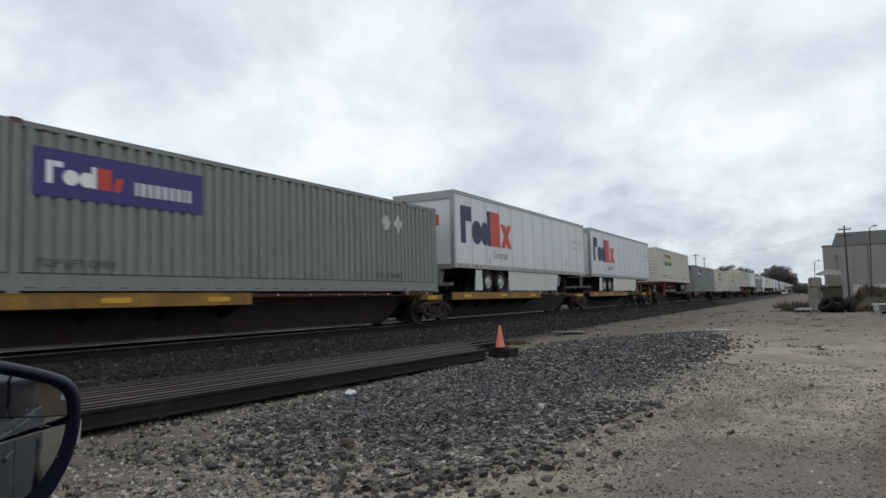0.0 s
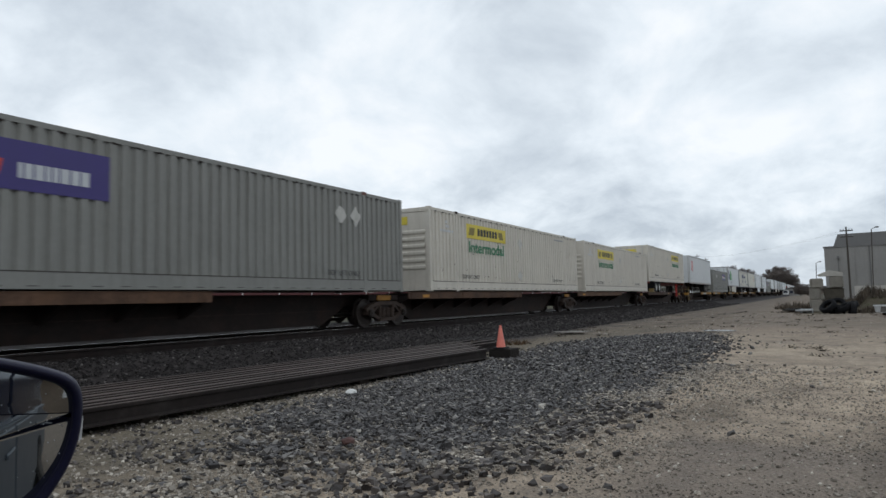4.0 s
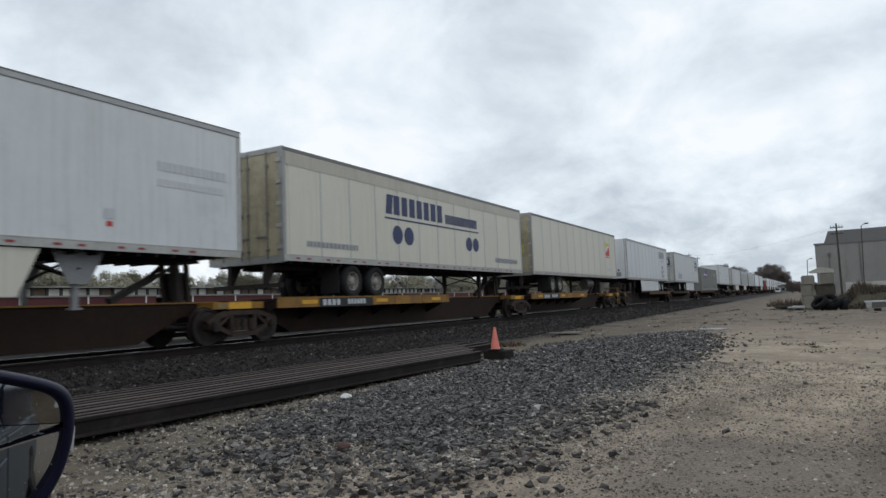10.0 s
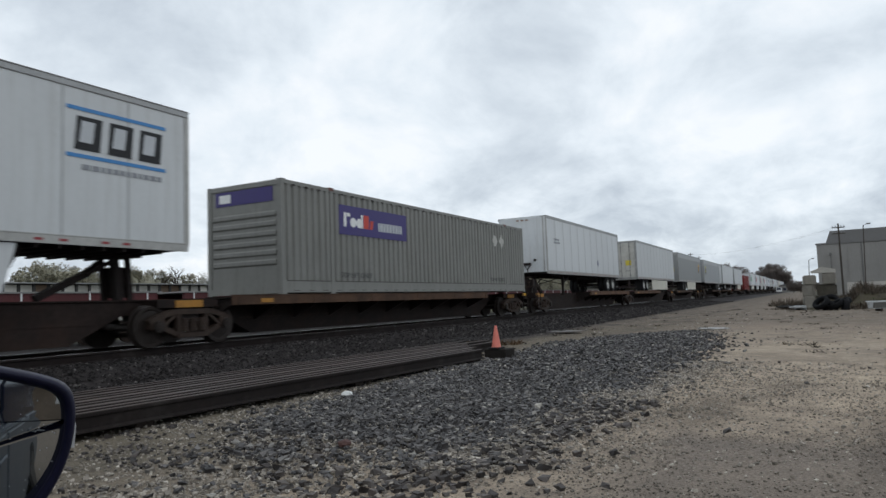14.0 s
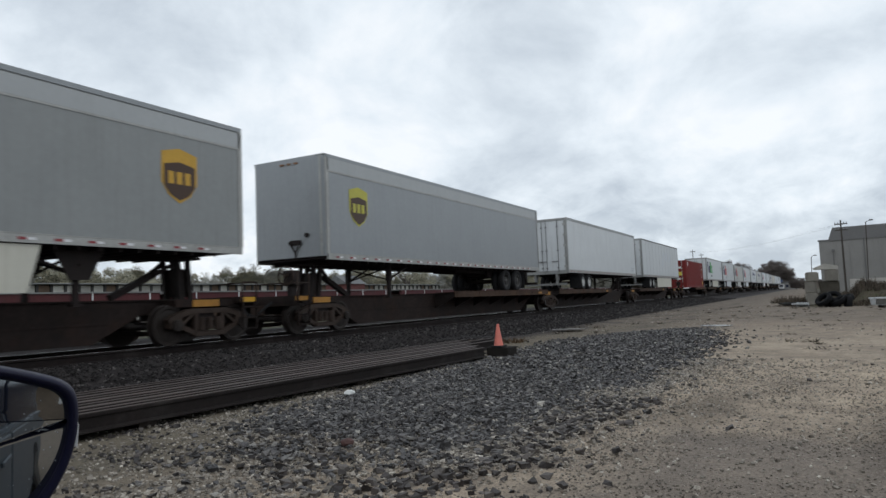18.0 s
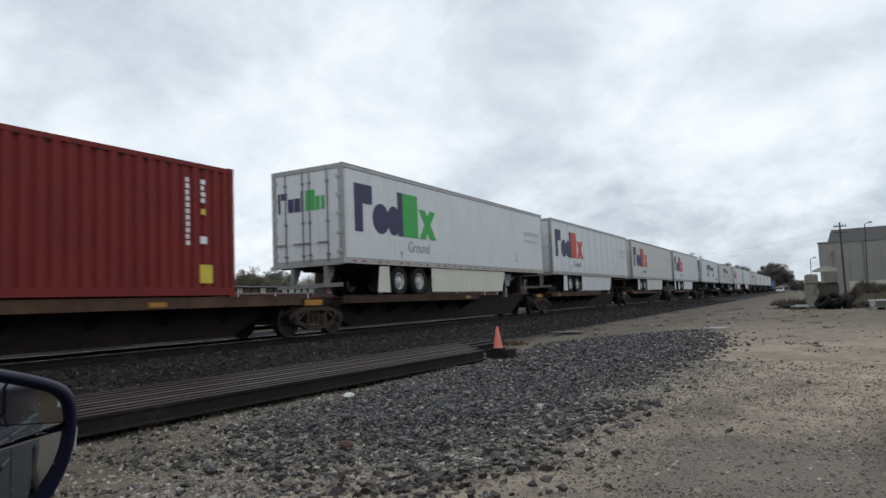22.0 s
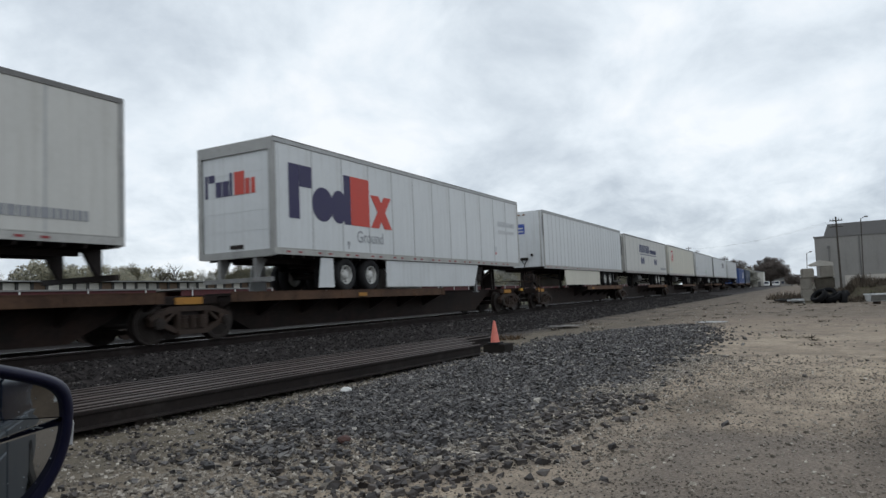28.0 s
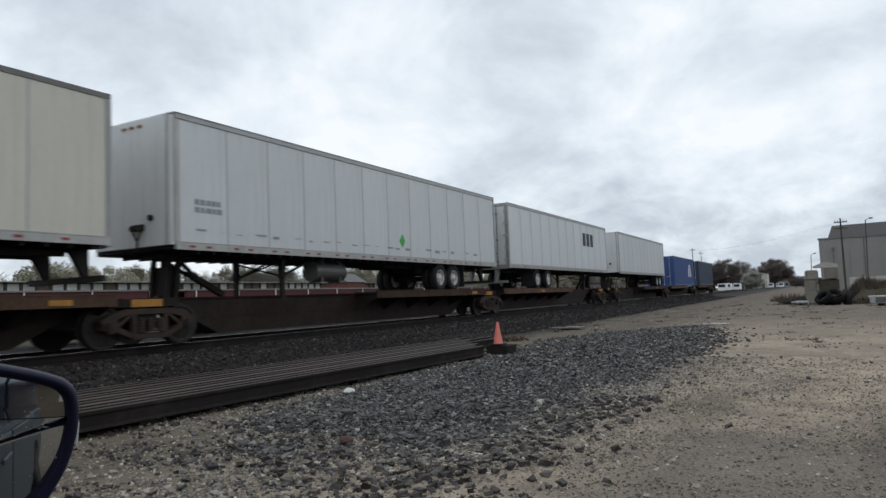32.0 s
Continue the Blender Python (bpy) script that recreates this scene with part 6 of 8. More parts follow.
tagged(part("sign_lettering", bm, FAINT_GREY, t31), kind="stuff")
shippers_trailer(32, 275.49, 16.04, 4.82, True, True, "dusty white refrigerated trailer with navy shipper lettering and discs", DUSTY)
carrier_trailer(33, 292.95, 16.3, 4.85, True, CREAM, 1.45, True, "dusty cream-white refrigerated trailer with a small red sign")
t34 = trailer(34, 310.6, 16.2, 4.84, True, WHITE, "white box semi-trailer with shallow side posts", axles=(3.65, 4.7), tank=True)
small_print(t34, 0.6, 2.95, 0.75, 2, LETTER_GREY, h=0.11)
plates("placard", [disc(8.9, 2.62, 0.17, 4, rz=0.22)], GREEN, t34, -0.010)
rng = random.Random(34)
plates("scuff", [rect(0.5 + k * 0.61 + rng.uniform(0, 0.25), 0.72 + k * 0.61 + rng.uniform(0, 0.3), 2.34 + rng.uniform(-0.03, 0.05), 2.38 + rng.uniform(-0.02, 0.05)) for k in range(24)], LETTER_GREY, t34, -0.0095, "dark scuff")
t35 = trailer(35, 328.19, 16.14, 4.81, False, WHITE2, "white box semi-trailer with dark lettering blocks", axles=(3.6, 5.1))
plates("logo_block", [rect(11.0 + i * 0.75, 11.55 + i * 0.75, 3.45, 4.2) for i in range(3)], BLACK_PAINT, t35, -0.010, "dark logo blocks")
trailer(36, 347.44, 16.14, 4.84, True, WHITE, "plain white box semi-trailer near the train's end", axles=(1.9, 3.1))
c37 = container(37, 368.7, 12.19, 1.06, BLUE_BOX, "bright blue corrugated shipping container", "doors", mid_posts=False)
plates("sign_block", [[(8.2, 2.0), (8.9, 2.0), (9.3, 3.3), (8.9, 3.3)], [(9.3, 3.3), (9.6, 3.3), (10.2, 2.0), (9.6, 2.0)]], WHITE_PAINT, c37, 0.005)
container(38, 385.1, 12.19, 1.06, NAVY_BOX, "dark blue corrugated shipping container, last of the train", "doors", mid_posts=False)

# ---- cars: bogie places along the train; a new car starts where two bogies stand close ----
CARS = [
    ("ochre", (-317.7, -300.7, -283.66, -266.62, -249.99)),
    ("brown", (-245.3, -228.01, -210.5, -192.9, -175.12, -158.73)),
    ("ochre", (-153.55, -136.96, -119.68, -102.12, -84.84, -68.23)),
    ("brown", (-64.06, -46.44, -27.73, -9.9)),
    ("brown", (-6.0, 12.3, 30.59, 48.39)),
    ("brown", (52.4, 70.37, 88.98, 106.58)),
    ("brown", (110.85, 127.61, 144.79, 162.15, 179.71, 196.3)),
    ("brown", (200.2, 218.2, 236.46, 254.05)),
    ("brown", (258.39, 274.8, 292.31, 310.27, 326.63, 343.6)),
    ("brown", (347.6, 365.6, 383.0, 398.4))]
# where each cargo's wheels and kingpin stand, to set decks and hitches: near end, length, nose first
RIDERS = [(-282.55, 16.1, 0), (-265.32, 16.1, 0), (-245.91, 16.15, 1), (-173.66, 16.15, 0), (-153.86, 16.1, 1), (-118.42, 16.12, 0), (-100.97, 16.12, 0), (-83.59, 16.1, 0),
          (-64.32, 16.14, 1), (-44.12, 16.18, 0), (-5.89, 14.63, 1), (14.35, 16.15, 0), (33.17, 16.1, 0), (52.19, 16.25, 1), (72.85, 16.1, 0), (91.31, 16.2, 0),
          (128.54, 16.2, 0), (145.99, 16.15, 0), (163.53, 16.1, 0), (180.78, 16.12, 0), (199.97, 16.16, 1), (218.52, 16.14, 1), (238.76, 16.15, 0), (258.08, 16.08, 1),
          (275.49, 16.04, 1), (292.95, 16.3, 1), (310.6, 16.2, 1), (328.19, 16.14, 0), (347.44, 16.14, 1)]
for style, places in CARS:
    for i in range(len(places) - 1):
        a, b = places[i], places[i + 1]
        ends = [(a, i == 0)]
        if i == len(places) - 2:
            ends.append((b, True))
        rider = [q for q in RIDERS if abs(q[0] + q[1] / 2 - (a + b) / 2) < 5]
        stand, wide = None, (a + 1.6, b - 1.6)
        if rider:
            x0, L, nose = rider[0]
            stand = (x0 + 0.95, True) if nose else (x0 + L - 0.95, False)
            wide = (max(a + 0.9, x0 + 7.4), b - 0.9) if nose else (a + 0.9, min(b - 0.9, x0 + L - 7.4))
        else:
            wide = (a + 0.9, a + 10.4 if style == "brown" else a + 0.9 + (b - a) * 0.42)
            if -30 < a < -25:
                wide = (a + 0.9, b - 3.2)
            elif 110 < a < 112:
                wide = (b - 9.5, b - 0.9)
        spine_car(a, b, ends, style, stand, wide, low_plate=-229 < a < -227)

# ---- loose stone ----
def scatter(name, spots, material, label, seed, flat=0.65, jag_by=0.42, fine=True):
    """Many small angular stones in one mesh; spots: rows of x, y, z, size."""
    rng = np.random.default_rng(seed)
    bm = bmesh.new()
    bmesh.ops.create_cube(bm, size=1.45)
    if fine:
        bmesh.ops.bisect_plane(bm, geom=bm.verts[:] + bm.edges[:] + bm.faces[:], plane_co=(0.42, 0.3, 0.3), plane_no=(0.8, 0.5, 0.6), clear_outer=True)
        bmesh.ops.holes_fill(bm, edges=bm.edges)
    bmesh.ops.triangulate(bm, faces=bm.faces)
    base = np.array([v.co[:] for v in bm.verts])
    tri = np.array([[v.index for v in f.verts] for f in bm.faces])
    bm.free()
    n, k = len(spots), len(base)
    spots = np.array(spots)
    jag = 1 + rng.uniform(-jag_by, jag_by, (n, k, 1))
    co = base[None] * jag
    co[:, :, 0] *= rng.uniform(0.8, 1.45, (n, 1))
    co[:, :, 1] *= rng.uniform(0.6, 1.1, (n, 1))
    co[:, :, 2] *= rng.uniform(flat - 0.2, flat + 0.15, (n, 1))
    a, b = rng.uniform(0, math.tau, n), rng.uniform(-0.5, 0.5, n)
    ca, sa, cb, sb = np.cos(a)[:, None], np.sin(a)[:, None], np.cos(b)[:, None], np.sin(b)[:, None]
    x, y, z = co[:, :, 0], co[:, :, 1], co[:, :, 2]
    x, z = x * cb - z * sb, x * sb + z * cb
    x, y = x * ca - y * sa, x * sa + y * ca
    s = spots[:, 3][:, None]
    pts = np.stack([x * s + spots[:, 0][:, None], y * s + spots[:, 1][:, None], z * s + spots[:, 2][:, None]], -1).reshape(-1, 3)
    faces = (tri[None] + (np.arange(n) * k)[:, None, None]).reshape(-1, 3)
    me = bpy.data.meshes.new(name)
    me.vertices.add(len(pts))
    me.vertices.foreach_set("co", pts.ravel())
    me.loops.add(faces.size)
    me.loops.foreach_set("vertex_index", faces.ravel())
    me.polygons.add(len(faces))
    me.polygons.foreach_set("loop_start", np.arange(0, faces.size, 3))
    me.update()
    me.validate()
    me.shade_flat()
    me.materials.append(material)
    return tagged(new(name, me), label, "gravel", kind="stuff")


def stone_material(name, cols, rough=0.75):
    m = bpy.data.materials.new(name)
    m.use_nodes = True
    t = m.node_tree
    p = t.nodes["Principled BSDF"]
    geo = t.nodes.new("ShaderNodeNewGeometry")
    r = ramp(t, cols)
    r.color_ramp.interpolation = "LINEAR"
    link(t, geo.outputs["Random Per Island"], r.inputs[0])
    n = node(t, "ShaderNodeTexNoise", Scale=70.0, Detail=3.0)
    co = t.nodes.new("ShaderNodeTexCoord")
    link(t, co.outputs["Object"], n.inputs["Vector"])
    mx = t.nodes.new("ShaderNodeMixRGB")
    mx.blend_type = "OVERLAY"
    mx.inputs[0].default_value = 0.5
    link(t, r.outputs[0], mx.inputs[1])
    link(t, n.outputs["Fac"], mx.inputs[2])
    link(t, mx.outputs[0], p.inputs["Base Color"])
    p.inputs["Roughness"].default_value = rough
    p.inputs["Specular IOR Level"].default_value = 0.3
    b = t.nodes.new("ShaderNodeBump")
    b.inputs["Strength"].default_value, b.inputs["Distance"].default_value = 0.4, 0.006
    link(t, n.outputs["Fac"], b.inputs["Height"])
    link(t, b.outputs[0], p.inputs["Normal"])
    return m


DARK_STONE = stone_material("dark_basalt_gravel", [(0.0, (0.026, 0.0243, 0.0243)), (0.45, (0.064, 0.0590, 0.0585)), (0.85, (0.118, 0.109, 0.105)), (0.97, (0.21, 0.196, 0.178)), (1.0, (0.38, 0.352, 0.305))], 0.55)
PALE_STONE = stone_material("pale_limestone_gravel", [(0.0, (0.125, 0.109, 0.091)), (0.45, (0.245, 0.216, 0.181)), (0.88, (0.37, 0.328, 0.278)), (1.0, (0.56, 0.51, 0.44))], 0.8)
BALLAST_STONE = stone_material("track_ballast_stone", [(0.0, (0.009, 0.0078, 0.0076)), (0.6, (0.028, 0.0240, 0.0232)), (0.93, (0.058, 0.050, 0.048)), (1.0, (0.19, 0.175, 0.165))], 0.75)
COBBLE = stone_material("brown_grey_cobble", [(0.0, (0.026, 0.0225, 0.0215)), (0.6, (0.060, 0.051, 0.047)), (1.0, (0.12, 0.103, 0.092))], 0.6)


def belt_edge(x):
    """The dark stone belt's middle line and half width at x."""
    lo = np.interp(x, [3.2, 4.0, 7, 8.5, 10, 13.3, 17, 20.5, 22], [3.3, 2.75, 2.45, 2.30, 2.16, 2.05, 2.15, 2.6, 3.4])
    hi = np.interp(x, [3.2, 4.0, 5.0, 7, 9, 12, 14.2, 16.9, 20.5, 22], [4.0, 4.4, 5.0, 5.25, 5.3, 5.5, 5.75, 5.6, 4.9, 3.6])
    return lo, hi


rng = np.random.default_rng(4)
spots = []
while len(spots) < 30000:
    x = rng.uniform(3.0, 22) if rng.random() < 0.55 else rng.uniform(3.0, 10)
    y = rng.uniform(1.0, 6.6)
    lo, hi = belt_edge(x)
    e = noise.noise((x * 1.1, y * 1.1, 2)) * 0.30 + noise.noise((x * 3.7, y * 3.7, 8)) * 0.20
    d = min(y - lo, hi - y) + e
    keep = math.exp(d * 5.5) if d < 0 else min(1.0, 0.55 + d * 0.9)
    keep *= min(1.0, max(0.10, (x - 4.0) / 1.7 + 0.7 * noise.noise((x * 1.6, y * 1.6, 3))))
    if rng.random() > keep:
        continue
    s = rng.uniform(0.012, 0.032) * (1.0 if x < 10 else 1.25)
    s *= 1.5 if rng.random() < 0.06 else 1.0
    spots.append((x, y, lay_of_land(x, y) + s * 0.45 + max(0, min(d, 0.5)) * 0.05 * rng.random(), s))
scatter("dark_gravel", spots, DARK_STONE, "belt of dark crushed stone lying on the yard", 5, 0.55, 0.4)
spots = []
while len(spots) < 52000:
    x, y = 1.4 + 11 * rng.random() ** 1.25, rng.uniform(-2.2, 6.6)
    lo, hi = belt_edge(x)
    off = lo - y if y < lo else y - hi
    if x < 4.6:
        off = max(off, min(4.6 - x, 0.3))
    near = math.exp(-max(0, off - (0.45 if y < lo else 0.3)) * (2.0 if y < lo else 1.3)) * (0.75 + 0.8 * noise.noise((x * 0.9, y * 0.9, 6)))
    if y < lo and off > 1.0:
        near = max(near, 0.06)
    if x < 4.6:
        near *= 0.42
    if off < 0:
        near *= 0.45
    elif y > hi:
        near *= 0.35
    if y < lo and off > 0.75:
        near *= 0.55
    if rng.random() > near:
        continue
    s = rng.uniform(0.006, 0.0145) * (1 if rng.random() < 0.93 else 1.8)
    if y < lo and 0 < off < 0.7 and x < 9:
        s *= 1.12
    spots.append((x, y, lay_of_land(x, y) + s * 0.3, s))
for k in range(3500):
    x, y = 11 + 34 * rng.random() ** 1.5, rng.uniform(-9, 8)
    s = rng.uniform(0.010, 0.028)
    if noise.noise((x * 0.5, y * 0.5, 2)) > -0.05 and (y < belt_edge(x)[0] + 0.5 or (y > belt_edge(x)[1] and x > 13)):
        spots.append((x, y, lay_of_land(x, y) + s * 0.25, s))
scatter("pale_gravel", spots, PALE_STONE, "small pale limestone chips scattered on the yard", 6, 0.8, 0.35, False)
spots = []
while len(spots) < 460:
    x = rng.uniform(3.3, 7.6)
    lo, hi = belt_edge(x)
    y = lo + rng.normal(-0.50, 0.22) if rng.random() < 0.55 or x > 5 else rng.uniform(1.6, 4.8)
    s = rng.uniform(0.020, 0.042)
    spots.append((x, y, lay_of_land(x, y) + s * 0.4, s))
for k in range(2600):
    x, y = rng.uniform(2.0, 5.2), rng.uniform(1.5, 6.2)
    s = rng.uniform(0.007, 0.024) * (1 if rng.random() < 0.9 else 1.6)
    if noise.noise((x * 1.4, y * 1.4, 11)) > -0.12:
        spots.append((x, y, lay_of_land(x, y) + s * 0.35, s))
for k in range(150):
    x, y = 5 + 40 * rng.random() ** 1.3, rng.uniform(-8, 4)
    if y < belt_edge(x)[0] and noise.noise((x * 0.3, y * 0.6, 9)) > 0.0:
        s = rng.uniform(0.012, 0.03) * (1 + x / 40)
        spots.append((x, y, lay_of_land(x, y) + s * 0.3, s))
for x, y, s in ((6.57, 1.73, 0.036), (6.12, 0.68, 0.034), (5.04, 1.35, 0.030), (5.09, 1.23, 0.026), (4.17, 1.18, 0.030), (4.02, 1.42, 0.036), (4.53, 1.40, 0.026), (9.5, 0.1, 0.034)):
    spots.append((x, y, s * 0.4, s))
scatter("cobbles", spots, COBBLE, "scattered brown-grey cobbles beside the dark stone", 7)
spots = []
while len(spots) < 30000:
    x = 3 + 85 * rng.random() ** 2.1
    y = rng.uniform(8.0, 11.75)
    d = y - TRACK_MID
    z = np.interp(d, [-9, -2.75, -2.0, -1.35, 1.35, 2.0, 3.2], [0.0, 0.0, 0.20, 0.275, 0.275, 0.24, 0.0])
    s = rng.uniform(0.012, 0.026) * (1 + x / 60)
    spots.append((x, y, z + s * 0.4, s))
scatter("ballast_stones", spots, BALLAST_STONE, "loose dark ballast stones along the track", 8)


# Paler copies of the ballast stones: light under the train put into their colour.
spots = []
while len(spots) < 9000:
    x, y = 4 + 46 * rng.random() ** 1.4, rng.uniform(12.1, 15.6)
    s = rng.uniform(0.016, 0.032) * (1 + x / 60)
    spots.append((x, y, np.interp(y - TRACK_MID, [-1.35, 1.35, 2.0, 3.2], [0.275, 0.275, 0.24, 0.0]) + s * 0.4, s))
scatter("track_stones", spots, stone_material("lit_track_ballast", [(0.0, (0.14, 0.130, 0.128)), (0.6, (0.30, 0.280, 0.275)), (1.0, (0.50, 0.475, 0.455))], 0.8), "ballast stones between the rails, light put into their paler grey", 18)


def lone_stone(x, y, s, col, name, label):
    bm = bmesh.new()
    bmesh.ops.create_icosphere(bm, subdivisions=2, radius=s)
    for v in bm.verts:
        v.co *= 1 + 0.3 * noise.noise(v.co * (2 / s) + Vector((x, y, 0)))
        v.co.z *= 0.55
    ob = tagged(new(name, mesh_of(name, bm, col)), label, "stone")
    ob.location = (x, y, s * 0.35)


spots = []
while len(spots) < 26000:
    x, y = 1.3 + 9 * rng.random() ** 1.3, rng.uniform(-4.5, 2.2)
    if y > belt_edge(x)[0] - 0.2 or rng.random() > 0.65 + noise.noise((x * 1.1, y * 1.1, 4)):
        continue
    s = rng.uniform(0.0035, 0.0085)
    spots.append((x, y, lay_of_land(x, y) + s * 0.3, s))
scatter("fine_gravel", spots, stone_material("fine_drive_gravel", [(0.0, (0.075, 0.064, 0.053)), (0.5, (0.165, 0.142, 0.117)), (0.9, (0.29, 0.25, 0.207)), (1.0, (0.44, 0.39, 0.33))], 0.75),
        "fine brown-grey grit strewn on the drive", 12, 0.7, 0.35, False)
lone_stone(7.1, 5.32, 0.075, surface("white_quartz", (0.62, 0.62, 0.60), 0.6, vary=0.1, scale=20), "white_stone", "white stone on the dark gravel")
lone_stone(11.95, 6.55, 0.05, surface("white_quartz", (0.62, 0.62, 0.60), 0.6, vary=0.1, scale=20), "white_stone", "white stone beside the stacked rails")
lone_stone(4.6, 3.48, 0.06, surface("red_brick_lump", (0.075, 0.034, 0.028), 0.8, vary=0.2, scale=20), "brick_lump", "broken red brick lump in the gravel")


def puddle(x, y, rx, ry, turn, seed):
    bm = bmesh.new()
    n = 28
    vs = [bm.verts.new((rx * math.cos(i * math.tau / n) * (1 + 0.3 * noise.noise((i * 0.5, seed, 0))), ry * math.sin(i * math.tau / n) * (1 + 0.35 * noise.noise((i * 0.7, seed, 4))), 0)) for i in range(n)]
    bm.faces.new(vs)
    m = surface("puddle_water", (0.09, 0.08, 0.065), 0.28, vary=0.1, scale=2, spec=0.6)
    ob = tagged(new("puddle", mesh_of("puddle", bm, m)), "shallow rain puddle on the yard", "puddle", "puddles")
    ob.matrix_world = pose(x, y, 0.045, 0, 0, turn)


puddle(22.7, 2.7, 0.55, 0.42, 60, 1.0)
puddle(22.0, 7.3, 0.5, 0.6, 20, 3.0)

# ---- the viewer's parked car with its wing mirror ----
CAR_TURN = 70.0
CAR_PAINT = surface("wet_dark_blue_car_paint", (0.085, 0.10, 0.12), 0.4, 0.0, vary=0.12, scale=2, grime=0.2, grime_col=(0.08, 0.08, 0.075), bump=0.05)
CAR_GLASS = surface("dark_car_glass", (0.030, 0.035, 0.060), 0.12, vary=0.15, scale=2, spec=0.5)
MIRROR_BLACK = surface("dark_navy_mirror_shell", (0.006, 0.006, 0.024), 0.5, vary=0.2, scale=6, bump=0.1, spec=0.25)


def parked_car():
    """x forward along the car, y to its left; the origin lies under the near front window's sill line."""
    root = thing("car", "dark blue parked car wet with rain", "car")
    ux, uy = math.cos(radians(CAR_TURN)), math.sin(radians(CAR_TURN))
    m = Vector((0.36, 0.64, 0))
    base = m - Vector((uy, -ux, 0)) * 0.20
    root.matrix_world = Matrix.Translation((base.x, base.y, 0)) @ pose(0, 0, 0, 0, 0, CAR_TURN)
    w = 1.78
    low = [(1.55, 0.30), (1.50, 0.70), (1.25, 0.86), (0.35, 0.96), (-3.2, 1.0), (-3.35, 0.85), (-3.4, 0.35), (-3.0, 0.22), (1.2, 0.22)]
    bm = bmesh.new()
    prism(bm, low, 0.0, w)
    soften(bm, 0.04, 2)
    part("body", bm, CAR_PAINT, root)
    bm = bmesh.new()
    prism(bm, [(-0.55, 1.46), (-2.75, 1.44), (-2.75, 1.49), (-0.55, 1.52)], 0.16, w - 0.16)
    soften(bm, 0.02)
    part("roof", bm, CAR_PAINT, root)
    for y in (0.06, w - 0.14):
        for a, b in (((0.30, 0.97), (-0.52, 1.47)), ((-1.05, 1.0), (-1.08, 1.47)), ((-1.98, 1.0), (-2.0, 1.47)), ((-3.25, 1.0), (-2.72, 1.46))):
            bm = bmesh.new()
            beam(bm, (a[0], y + 0.02, a[1]), (b[0], y + 0.10, b[1]), 0.07, 0.09)
            part("pillar", bm, CAR_PAINT, root)
    bm = bmesh.new()
    prism(bm, [(-1.14, 0.95), (-3.05, 0.95), (-2.66, 1.44), (-1.14, 1.45)], 0.03, 0.045)
    part("rear_window", bm, CAR_GLASS, root, "dark rear side window")
    bm = bmesh.new()
    prism(bm, [(0.20, 0.93), (-1.05, 0.93), (-1.05, 1.45), (-0.56, 1.45)], 0.03, 0.045)
    part("front_window", bm, CAR_GLASS, root, "dark front side window")
    bm = bmesh.new()
    prism(bm, [(-2.74, 1.45), (-3.28, 1.0), (-3.24, 1.0), (-2.70, 1.45)], 0.16, w - 0.16)
    part("rear_screen", bm, CAR_GLASS, root)
    bm = bmesh.new()
    prism(bm, [(0.28, 0.98), (-0.50, 1.46), (-0.53, 1.46), (0.24, 0.98)], 0.16, w - 0.16)
    part("windscreen", bm, CAR_GLASS, root)
    for x0, x1 in ((0.22, -1.03), (-1.07, -2.2)):
        bm = bmesh.new()
        box(bm, x1, x0, -0.012, 0.02, 0.32, 0.93)
        soften(bm, 0.01)
        d = part("door", bm, CAR_PAINT, root)
        bm = bmesh.new()
        box(bm, x1 + 0.06, x1 + 0.24, -0.026, -0.012, 0.80, 0.83)
        soften(bm, 0.008)
        part("door_handle", bm, CAR_PAINT, d)
    bm = bmesh.new()
    box(bm, -2.2, 0.22, -0.014, 0.0, 0.940, 0.952)
    part("belt_moulding", bm, CAR_PAINT, root)
    for x in (0.85, -2.45):
        for y in (-0.01, w - 0.2):
            bm = bmesh.new()
            drum(bm, (x, y, 0.31), 0.31, 0.0, 0.21, 28)
            wh = part("wheel", bm, RUBBER, root)
            bm = bmesh.new()
            drum(bm, (x, y, 0.31), 0.20, -0.006, 0.0, 20)
            part("rim", bm, RIM_DARK, wh)
    bm = bmesh.new()
    box(bm, -3.40, -3.30, 0.05, 0.4, 0.62, 0.82)
    part("tail_lamp", bm, RED_MARK, root)
    return root


parked_car()


GLASS_R = 0.60     # the mirror glass is domed


